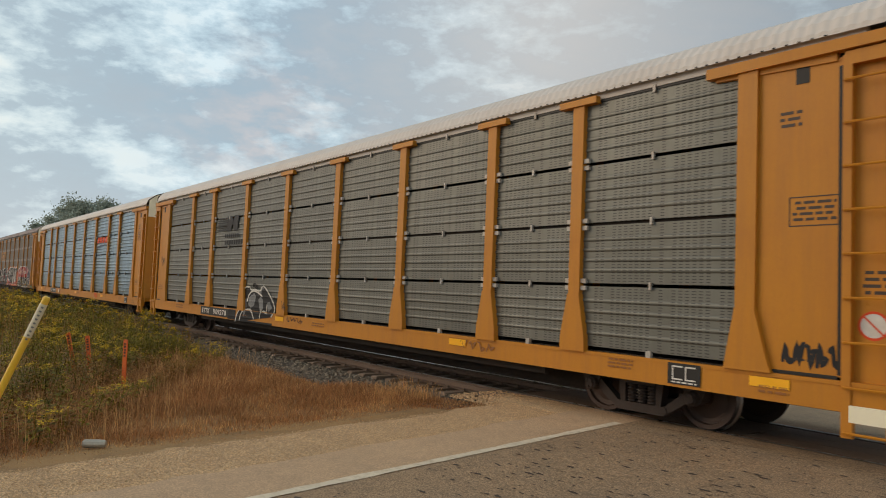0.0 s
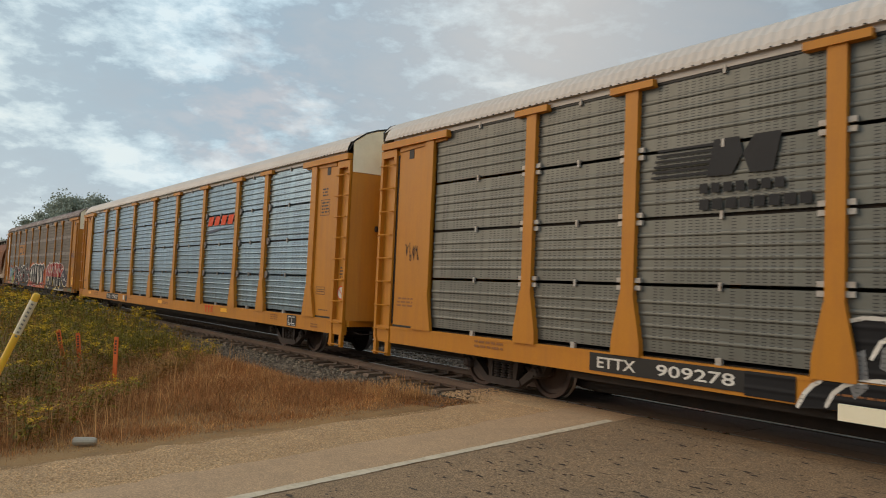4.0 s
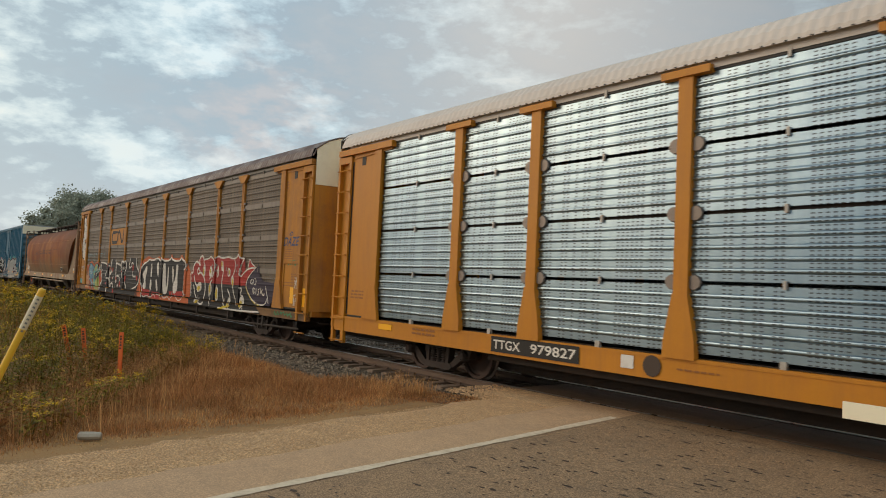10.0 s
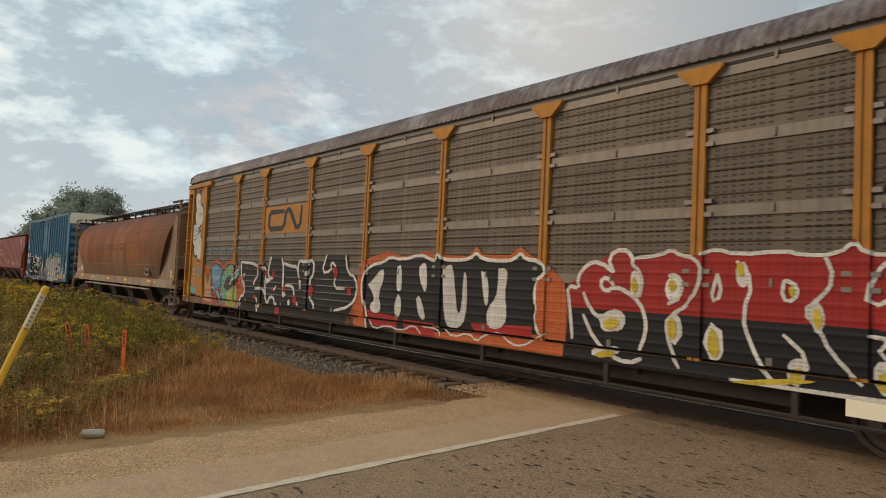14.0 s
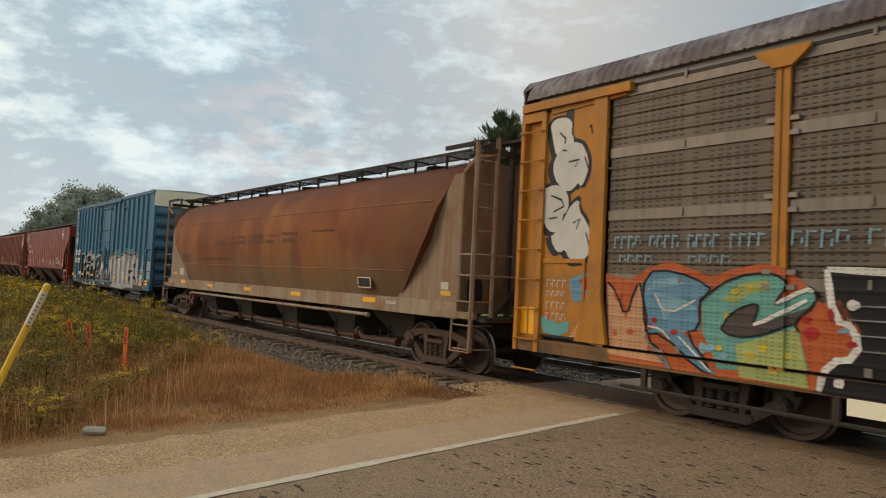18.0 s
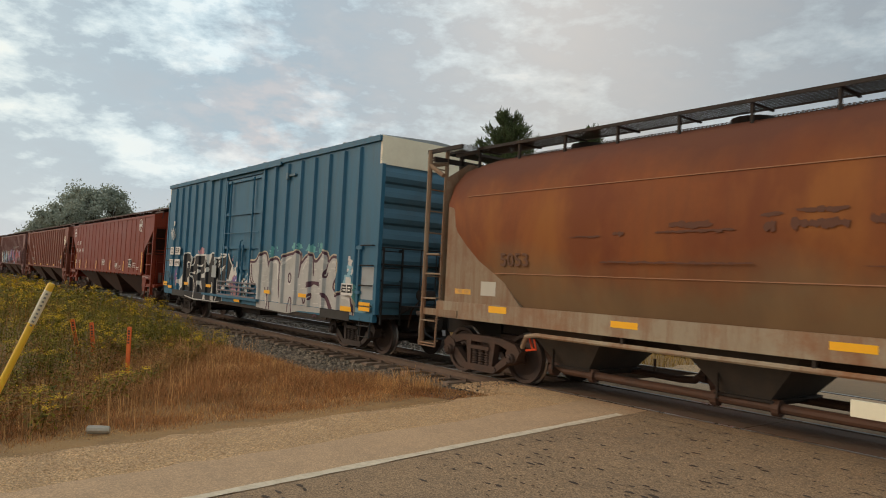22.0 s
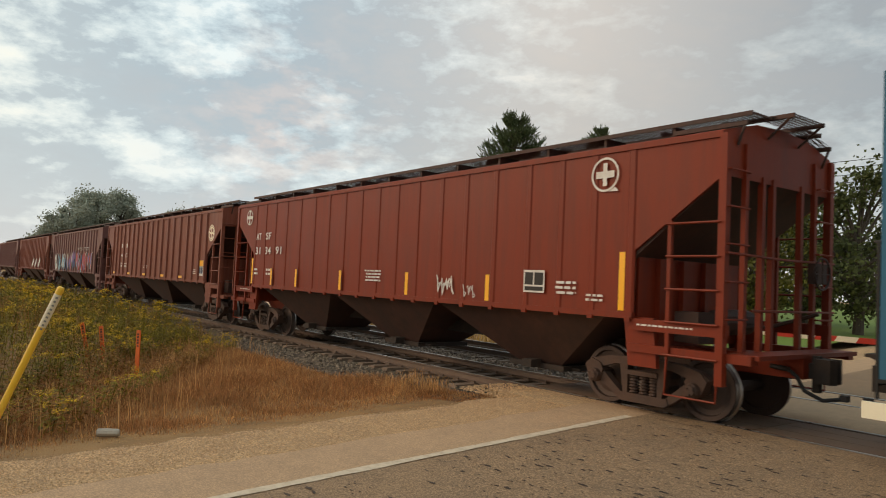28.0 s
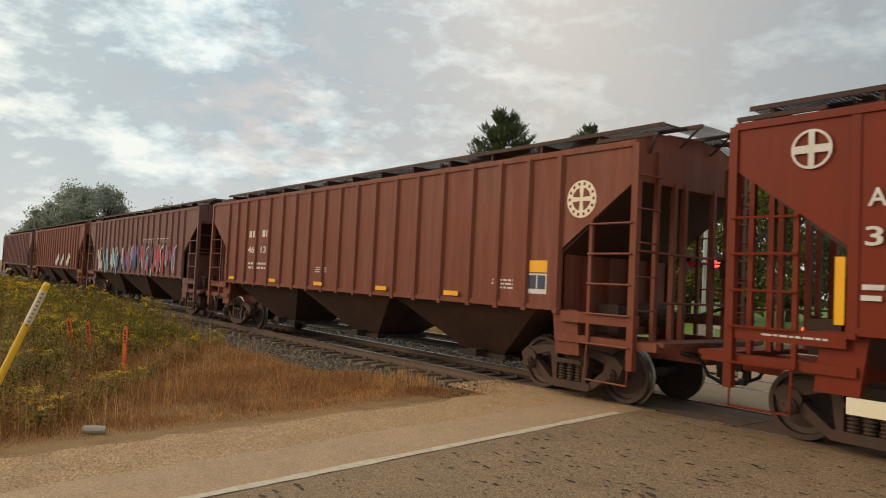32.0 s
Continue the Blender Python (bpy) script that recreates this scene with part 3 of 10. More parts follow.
def pebble(s, rng, x, y, z, r):
    """A rough stone of eight corners."""
    a = rng.uniform(0, 3.14)
    c, d = math.cos(a), math.sin(a)
    pts = []
    for i, j, k in ((-1, -1, -1), (1, -1, -1), (1, 1, -1), (-1, 1, -1), (-1, -1, 1), (1, -1, 1), (1, 1, 1), (-1, 1, 1)):
        f = 0.75 if k < 0 else 0.55
        px, py = r * i * f * rng.uniform(0.6, 1.2), r * j * f * rng.uniform(0.6, 1.2)
        pts.append((x + c * px - d * py, y + d * px + c * py, z + r * k * 0.55 * rng.uniform(0.5, 1.1)))
    s.add(pts, [(3, 2, 1, 0), (4, 5, 6, 7), (0, 1, 5, 4), (1, 2, 6, 5), (2, 3, 7, 6), (3, 0, 4, 7)])


def bed_z(y):
    a = abs(y)
    return -0.235 if a < 1.45 else -0.235 - 0.12 * min((a - 1.45) / 1.3, 1.0)


def build_track():
    for y in (-0.753, 0.753, SIDING - 0.753, SIDING + 0.753):
        s = Shape()
        s.prism([(y - 0.07, -0.17), (y + 0.07, -0.17), (y + 0.07, -0.155), (y + 0.012, -0.13), (y + 0.012, -0.045), (y + 0.036, -0.03),
                 (y + 0.036, -0.006), (y - 0.036, -0.006), (y - 0.036, -0.03), (y - 0.012, -0.045), (y - 0.012, -0.13), (y - 0.07, -0.155)], "x", -400, 120)
        rail = thing("rail", "rusty steel rail with a polished head", "rail", "rails of the track", shape=s, material=STEEL, kind="structure")
        s = Shape()
        s.prism([(y + 0.034, -0.006), (y + 0.026, 0.0), (y - 0.026, 0.0), (y - 0.034, -0.006)], "x", -400, 120)
        part("rail_head", s, RAILHEAD, rail, "polished running surface")
    s = Shape()
    s.prism([(-2.75, -0.42), (-2.75, -0.36), (-1.45, -0.24), (5.4, -0.24), (6.7, -0.36), (6.7, -0.42)], "x", -400, 120)
    bed = thing("track_bed", "grey-brown ballast bed under the ties", "ballast", shape=s, material=BALLAST, kind="structure")
    # ties
    s, rng = Shape(), random.Random(11)
    s.prism([(-1.3, -0.34), (1.3, -0.34), (1.3, -0.185), (1.27, -0.172), (-1.27, -0.172), (-1.3, -0.185)], "x", -0.11, 0.11)
    tie = s.mesh("tie", TIE)
    for k in range(150):
        x = -9.9 - k * 0.52
        if k < 70:
            part("tie", tie, None, bed, at=pose(x + rng.uniform(-0.03, 0.03), SIDING + rng.uniform(-0.07, 0.07), rng.uniform(-0.02, 0.01), 0, 0, rng.uniform(-1.5, 1.5)))
        part("tie", tie, None, bed, at=pose(x + rng.uniform(-0.03, 0.03), rng.uniform(-0.07, 0.07), rng.uniform(-0.01, 0.012), 0, 0, rng.uniform(-1.5, 1.5)))
    s = Shape()
    for k in range(100):
        for q in (-1, 1):
            x = -9.9 - k * 0.52
            s.box(x - 0.09, x + 0.09, q * 0.753 - 0.17, q * 0.753 + 0.17, -0.172, -0.158)
            for d in (-0.1, 0.1):
                s.box(x - 0.02, x + 0.02, q * 0.753 + d - 0.02, q * 0.753 + d + 0.02, -0.16, -0.125)
    thing("tie_plates", "rusty tie plates and spikes on the ties", "tie plate", shape=s, material=STEEL, kind="stuff")
    s = Shape()
    for k in range(14000):
        x = -9.6 - 45 * rng.random() ** 1.7
        y = rng.uniform(-2.9, -0.6) if rng.random() < 0.7 else rng.uniform(-0.6, 1.4)
        if abs(abs(y) - 0.753) < 0.09:
            continue
        pebble(s, rng, x, y, bed_z(y) + rng.uniform(-0.01, 0.02), rng.uniform(0.02, 0.046))
    far = Shape()
    for k in range(6000):
        x = -9.2 - 30 * rng.random() ** 1.6
        y = rng.uniform(1.1, 6.0)
        pebble(far, rng, x, y, -0.23 + rng.uniform(-0.01, 0.05), rng.uniform(0.03, 0.06))
    thing("siding_stones", "pale tan ballast stones between the tracks", "ballast", shape=far, material=BEDSTONE, kind="stuff", fix=False)
    thing("ballast_stones", "loose grey-brown ballast stones", "ballast", shape=s, material=STONE, kind="stuff", fix=False)
    s = Shape()
    for k in range(20000):
        y = -10.2 + 9.3 * rng.random()
        f = rng.random()
        x = road_x(-9.05, y) + 1.32 * f
        r = rng.uniform(0.003, 0.009) * (1.6 if rng.random() < 0.06 else 1.0)
        pebble(s, rng, x, y, -0.024 + 0.2 * r, r)
    for k in range(900):
        pebble(s, rng, rng.uniform(-9.9, -8.6), rng.uniform(-2.2, -0.85), -0.02, rng.uniform(0.008, 0.025))
    thing("verge_stones", "scattered small stones on the gravel verge", "gravel", shape=s, material=GRAVELSTONE, kind="stuff", fix=False)
    # raised end of the paving beside the rail
    s = Shape()
    s.prism([(-9.75, -0.24), (-9.45, -0.03), (-8.9, -0.014), (-7.5, -0.014), (-7.5, -0.24)], "y", -1.7, -0.80)
    thing("crossing_apron", "crumbling paved apron beside the rail", "apron", shape=s, material=GRAVEL, kind="structure")
    # crossing panels between and outside the rails
    deck = thing("crossing_deck", "road-coloured crossing panels between the rails, darkened for shade", "crossing panels", kind="structure")
    for a in range(5):
        for y0, y1 in ((-0.645, -0.22), (-0.21, 0.21), (0.22, 0.645)):
            s = Shape()
            x0 = -9.45 + a * 4.25
            s.box(x0 + 0.01, x0 + 4.24, y0, y1, -0.16, -0.012)
            part("crossing_panel", s, DECK_PANEL, deck)
    s = Shape()
    s.box(-9.45, 12, -0.645, 0.645, -0.2, -0.16)
    part("panel_base", s, DECK_PANEL, deck)
    for y0, y1 in ((0.80, SIDING - 0.80), (SIDING - 0.66, SIDING + 0.66)):
        s = Shape()
        s.prism([(-9.6, -0.22), (-9.25, -0.03), (-8.9, -0.012), (12, -0.012), (12, -0.22)], "y", y0, y1)
        part("paved_infill", s, SHOULDER, deck, "sandy paving between the tracks")


build_track()

# ---- plants ----
STRAW = paint("dry brown grass", (0.395, 0.178, 0.064), 0.9, var=0.42, big=1.4, fine=8, bump=0, island=0.6)
PALESTRAW = paint("pale straw", (0.6, 0.33, 0.13), 0.9, var=0.3, big=0.9, fine=8, bump=0, island=0.5)
GOLD = paint("golden dry grass", (0.5, 0.29, 0.075), 0.9, var=0.15, big=0.5, fine=8, bump=0, island=0.4)
LEAF = paint("weed leaves", (0.2, 0.158, 0.011), 0.8, var=0.4, big=0.5, fine=10, bump=0, island=0.6)
LEAFBROWN = paint("withered leaves", (0.3, 0.15, 0.035), 0.9, var=0.3, big=0.6, fine=10, bump=0, island=0.55)
BLOOM = paint("yellow bloom", (0.66, 0.42, 0.012), 0.8, var=0.15, big=1, fine=20, bump=0, island=0.3)
TURF = paint("green lawn", (0.13, 0.2, 0.025), 0.9, var=0.15, big=0.4, fine=14, bump=0.5, depth=0.03)
BARK = paint("grey-brown bark", (0.085, 0.065, 0.048), 0.9, var=0.3, big=2, fine=14, bump=0.8, depth=0.03)
OAK = paint("dark green foliage", (0.075, 0.088, 0.023), 0.8, var=0.25, big=0.3, fine=6, bump=0, island=0.6)
# Far leaves carry the distance haze as a paler base colour.
OAK_HAZED = paint("green foliage paled for haze", (0.34, 0.37, 0.30), 0.95, spec=0.1, var=0.15, big=0.15, fine=2, bump=0, island=0.2)
MAPLE = paint("green foliage turning yellow", (0.125, 0.118, 0.019), 0.8, var=0.25, big=0.35, fine=6, bump=0, island=0.6)
PINE = paint("pine needles", (0.09, 0.112, 0.05), 0.85, spec=0.2, var=0.25, big=0.5, fine=8, bump=0, island=0.45)


def leafy(m, amount):
    """Leaves let part of the light through."""
    t = m.node_tree
    b = t.nodes["Principled BSDF"]
    glow = node(t, "ShaderNodeBsdfTranslucent", Color=b.inputs["Base Color"].links[0].from_socket)
    mix = node(t, "ShaderNodeMixShader", Fac=amount)
    t.links.new(b.outputs[0], mix.inputs[1])
    t.links.new(glow.outputs[0], mix.inputs[2])
    t.links.new(mix.outputs[0], t.nodes["Material Output"].inputs["Surface"])


for m in (STRAW, PALESTRAW, GOLD, LEAF, LEAFBROWN, BLOOM, OAK, OAK_HAZED, MAPLE, PINE):
    leafy(m, 0.32)


def blade(s, rng, x, y, z, h, w, lean=0.35):
    a, b = rng.uniform(0, math.tau), rng.uniform(0, math.tau)
    dx, dy = w * math.cos(a), w * math.sin(a)
    lx, ly = lean * h * rng.random() * math.cos(b), lean * h * rng.random() * math.sin(b)
    s.add([(x - dx, y - dy, z), (x + dx, y + dy, z), (x + dx * 0.6 + lx * 0.4, y + dy * 0.6 + ly * 0.4, z + h * 0.55), (x - dx * 0.6 + lx * 0.4, y - dy * 0.6 + ly * 0.4, z + h * 0.55), (x + lx, y + ly, z + h)],
          [(0, 1, 2, 3), (3, 2, 4)])


def bent(s, rng, x, y, z, h, w, lean=1.3):
    """A thin blade that bows over towards its tip."""
    a, b = rng.uniform(0, math.tau), rng.uniform(0, math.tau)
    dx, dy = w * math.cos(a), w * math.sin(a)
    r = lean * h * rng.random()
    lx, ly = r * math.cos(b), r * math.sin(b)
    drop = 0.25 * r
    s.add([(x - dx, y - dy, z), (x + dx, y + dy, z), (x + dx + lx * 0.3, y + dy + ly * 0.3, z + h * 0.55), (x - dx + lx * 0.3, y - dy + ly * 0.3, z + h * 0.55), (x + lx, y + ly, z + h - drop)],
          [(0, 1, 2, 3), (3, 2, 4)])


def weed_edge(y):
    """x where the brown grass gives way to the tall weeds."""
    return -19.3 + (-3.2 - y) * 1.62


def verge_edge(y):
    """x where the gravel gives way to the grass."""
    return -9.05 + 0.14 * max(-2.1 - y, 0.0)


def track_edge(x):
    """y where the grass gives way to the ballast."""
    return -2.75 + 1.3 * min(max((x + 13.4) / 1.6, 0.0), 1.0)


def build_grass():
    rng = random.Random(21)
    pale, dark = Shape(), Shape()
    n = 0
    while n < 78000:
        y = -10.3 + 8.6 * rng.random()
        x = verge_edge(y) - 14 * rng.random() ** 1.4
        if x < weed_edge(y) - 2.5 or y > track_edge(x) - 0.5 * rng.random() ** 2:
            continue
        edge = min((verge_edge(y) - x) / 1.8, 1.0) * min((track_edge(x) + 0.35 - y) / 0.9, 1.0)
        clump = 0.5 + 0.5 * noise.noise(Vector((x * 0.8, y * 0.8, 2.0)))
        tuft = 0.5 + 0.5 * noise.noise(Vector((x * 3.1, y * 3.1, 7.0)))
        if rng.random() > 0.24 + 0.9 * clump * tuft * 1.6 * (0.35 + 0.65 * edge):
            continue
        h = (0.04 + 0.2 * edge) * (0.3 + clump * 0.7 + tuft * 0.5) * rng.uniform(0.4, 1.4)
        side = pale if rng.random() < 0.06 + 0.6 * noise.noise(Vector((x * 1.3, y * 1.3, 9.0))) + 0.18 else dark
        h *= 0.45 + 0.55 * min(max((verge_edge(y) - x - 0.6) / 2.6, 0.0), 1.0)
        bent(side, rng, x, y, ground_z(x, y) - 0.02, h, rng.uniform(0.0016, 0.0042))
        n += 1
    n = 0
    while n < 900:       # taller pale stems towards the weeds
        y = -9.6 + 6.9 * rng.random()
        x = weed_edge(y) + rng.uniform(-2.0, 3.0) + rng.uniform(0, 2.0) * rng.random()
        n += 1
        if x > road_x(-10.0, y):
            continue
        bent(pale, rng, x, y, ground_z(x, y), rng.uniform(0.3, 0.62), 0.0032, 0.5)
    for x0, y0, m in ((-10.1, -2.5, 150), (-11.0, -2.3, 90), (-10.5, -3.0, 60)):       # tufts by the end of the paving
        for k in range(m):
            bent(pale, rng, x0 + rng.gauss(0, 0.16), y0 + rng.gauss(0, 0.12), -0.08, rng.uniform(0.12, 0.34), 0.003, 0.7)
    thing("brown_grass", "dry reddish-brown roadside grass", "grass", shape=dark, material=STRAW, kind="stuff", fix=False)
    thing("pale_grass", "pale straw-coloured roadside grass", "grass", shape=pale, material=PALESTRAW, kind="stuff", fix=False)
    s = Shape()
    for k in range(9000):       # beyond the track
        x, y = rng.uniform(-60, -9.6), 6.3 + 6.0 * rng.random() ** 1.4
        blade(s, rng, x, y, -0.25, rng.uniform(0.25, 0.6), 0.01, 0.7)
    thing("golden_grass", "tall golden dry grass beyond the track", "grass", shape=s, material=GOLD, kind="stuff", fix=False)


build_grass()


def leaf(s, rng, p, size, droop=0.3):
    a, t = rng.uniform(0, math.tau), rng.uniform(-0.5, 0.6)
    d = Vector((math.cos(a), math.sin(a), t - droop)).normalized()
    w = d.cross(Vector((0, 0, 1))).normalized() * size * rng.uniform(0.16, 0.3)
    q = p + d * size * 0.5
    s.add([p, q - w, p + d * size, q + w], [(0, 1, 2, 3)])


def build_weeds():
    """Bushy clumps of weeds: dense small leaves over dark stems, goldenrod plumes on some."""
    rng = random.Random(33)
    green, brown, bloom = Shape(), Shape(), Shape()
    n = 0
    while n < 7000:
        y = -30 + 28.2 * rng.random() ** 0.55
        x = weed_edge(y) + 1.2 - 50 * rng.random() ** 1.8
        if y > -2.7 - 0.4 * rng.random() or x > road_x(-10.4, y):
            continue
        n += 1
        far = min(max((weed_edge(y) - x) / 6.0, 0.0), 1.0)
        if far < 0.4 and rng.random() > 0.25 + 2.0 * far:
            continue
        patchy = noise.noise(Vector((x * 0.24, y * 0.34, 5.0)))
        mound = 0.5 + 0.5 * noise.noise(Vector((x * 0.55, y * 0.7, 11.0)))
        h = (0.36 + 0.55 * far) * (0.55 + 0.8 * mound) * rng.uniform(0.75, 1.2)
        base = Vector((x, y, ground_z(x, y)))
        top = base + Vector((rng.uniform(-0.2, 0.2), rng.uniform(-0.2, 0.2), h))
        dry = rng.random() < 0.5 - 0.3 * far - 0.9 * patchy
        s = brown if dry else green
        near = x > -28
        m = 44 if near else 16
        size = 0.085 if near else 0.2
        for k in range(m):
            f = 0.25 + 0.75 * (k / m) ** 0.7
            p = base.lerp(top, f) + Vector((rng.gauss(0, 0.075), rng.gauss(0, 0.075), rng.gauss(0, 0.03)))
            leaf(s, rng, p, size * rng.uniform(0.6, 1.4) * (1.2 - 0.5 * f), 0.15)
        s.tube([base, base.lerp(top, 0.5), top], 0.005, 3)
        yellow = noise.noise(Vector((x * 0.42, y * 0.5, 21.0)))
        if not dry and rng.random() < 0.08 + 2.8 * max(yellow - 0.02, 0):
            for j in range(rng.choice((2, 3, 4))):       # arching plumes
                a = rng.uniform(0, math.tau)
                reach = rng.uniform(0.08, 0.2)
                for k in range(13 if near else 7):
                    f = k / 12
                    p = top + Vector((reach * f * math.cos(a), reach * f * math.sin(a), 0.13 * f - 0.1 * f * f)) + Vector((rng.gauss(0, 0.018), rng.gauss(0, 0.018), rng.gauss(0, 0.018)))
                    leaf(bloom, rng, p, rng.uniform(0.03, 0.06) * (1.0 if near else 2.2), 0.0)
    for s, name, label, m in ((green, "green_weeds", "tall green roadside weeds", LEAF), (brown, "withered_weeds", "withered brown weeds", LEAFBROWN), (bloom, "goldenrod_blooms", "yellow goldenrod blooms on weeds", BLOOM)):
        thing(name, label, "weeds", shape=s, material=m, kind="stuff", fix=False)


build_weeds()


def build_tree(x, y, height, spread, material, seed, label, leaves=2600, size=0.5, bare=0.22):
    """A broad-leaved tree: trunk, limbs and clumps of leaves with gaps between them."""
    rng = random.Random(seed)
    tree = thing("tree", label, "tree", at=pose(x, y, -0.2))
    s = Shape()
    s.tube([(0, 0, 0), (0.1, 0.05, height * 0.25), (-0.05, 0.1, height * 0.55), (0.1, 0, height * 0.85)], height * 0.032, 8, height * 0.008)
    clumps = []
    for k in range(48):
        f = bare + (1 - bare) * rng.random()
        a = rng.uniform(0, math.tau)
        prof = math.sin(math.pi * min(max((f - bare * 0.75) / (1.03 - bare * 0.75), 0), 1)) ** 0.6
        r = spread * prof * rng.uniform(0.25, 1.0)
        c = Vector((r * math.cos(a), r * math.sin(a), height * f * 0.95))
        clumps.append((c, spread * rng.uniform(0.2, 0.42)))
        z0 = height * max(bare * 0.7, f * 0.62)
        s.tube([(0, 0, z0), tuple(Vector((0, 0, z0)).lerp(c, 0.5) + Vector((0, 0, 0.15))), c], height * 0.011, 5, height * 0.003)
    part("trunk", s, BARK, tree, "grey-brown trunk and limbs")
    s = Shape()
    for k in range(leaves):
        c, r = clumps[k % len(clumps)]
        d = Vector((rng.gauss(0, 1), rng.gauss(0, 1), rng.gauss(0, 0.75)))
        d = d.normalized() * r * abs(rng.gauss(0.55, 0.4))
        p = c + d
        a = Vector((rng.gauss(0, 1), rng.gauss(0, 1), rng.gauss(0, 1))).normalized()
        b = a.orthogonal().normalized()
        e = size * rng.uniform(0.5, 1.1)
        s.add([p - a * e * 0.5, p + b * e * 0.32, p + a * e * 0.5, p - b * e * 0.32], [(0, 1, 2, 3)])
    part("crown", s, material, tree, fix=False)
    return tree


def build_pine(x, y, height, spread, seed, label):
    """A pine: straight trunk, whorls of boughs that turn up at their tips, and sprays of needles along them."""
    rng = random.Random(seed)
    tree = thing("pine_tree", label, "tree", at=pose(x, y, -0.2))
    s, g = Shape(), Shape()
    s.tube([(0, 0, 0), (0, 0, height * 0.97)], height * 0.02, 8, 0.03)
    z = height * 0.25
    while z < height * 0.985:
        f = (z - height * 0.25) / (height * 0.75)
        r = spread * (1 - f) ** 0.72 + 0.2
        for k in range(9):
            a = rng.uniform(0, math.tau)
            q = r * rng.uniform(0.55, 1.1)
            root = Vector((0, 0, z - 0.1))
            mid = Vector((0.6 * q * math.cos(a), 0.6 * q * math.sin(a), z - 0.02))
            end = Vector((q * math.cos(a), q * math.sin(a), z + 0.1 * q + 0.25))
            s.tube([root, mid, end], 0.03, 4, 0.01)
            for j in range(int(13 + 14 * q)):
                e = rng.uniform(0.25, 1.0)
                p = root.lerp(mid, e / 0.6) if e < 0.6 else mid.lerp(end, (e - 0.6) / 0.4)
                p = p + Vector((rng.gauss(0, 0.12), rng.gauss(0, 0.12), rng.gauss(0, 0.06)))
                way = Vector((0.6 * math.cos(a) + rng.gauss(0, 0.45), 0.6 * math.sin(a) + rng.gauss(0, 0.45), 0.75)).normalized()
                for w in range(9):       # a spray of needles
                    d = (way + Vector((rng.gauss(0, 0.38), rng.gauss(0, 0.38), rng.gauss(0, 0.38)))).normalized()
                    b = d.orthogonal().normalized() * 0.022
                    o = p + way * 0.05 * w
                    tip = o + d * rng.uniform(0.14, 0.26)
                    g.add([o - b, o + b, tip], [(0, 1, 2)])
        z += height * 0.03
    part("trunk", s, BARK, tree)
    part("crown", g, PINE, tree, "dark needle sprays", fix=False)


def at_angle(deg, far):
    return -far * math.cos(radians(deg)), EYE.y + far * math.sin(radians(deg))


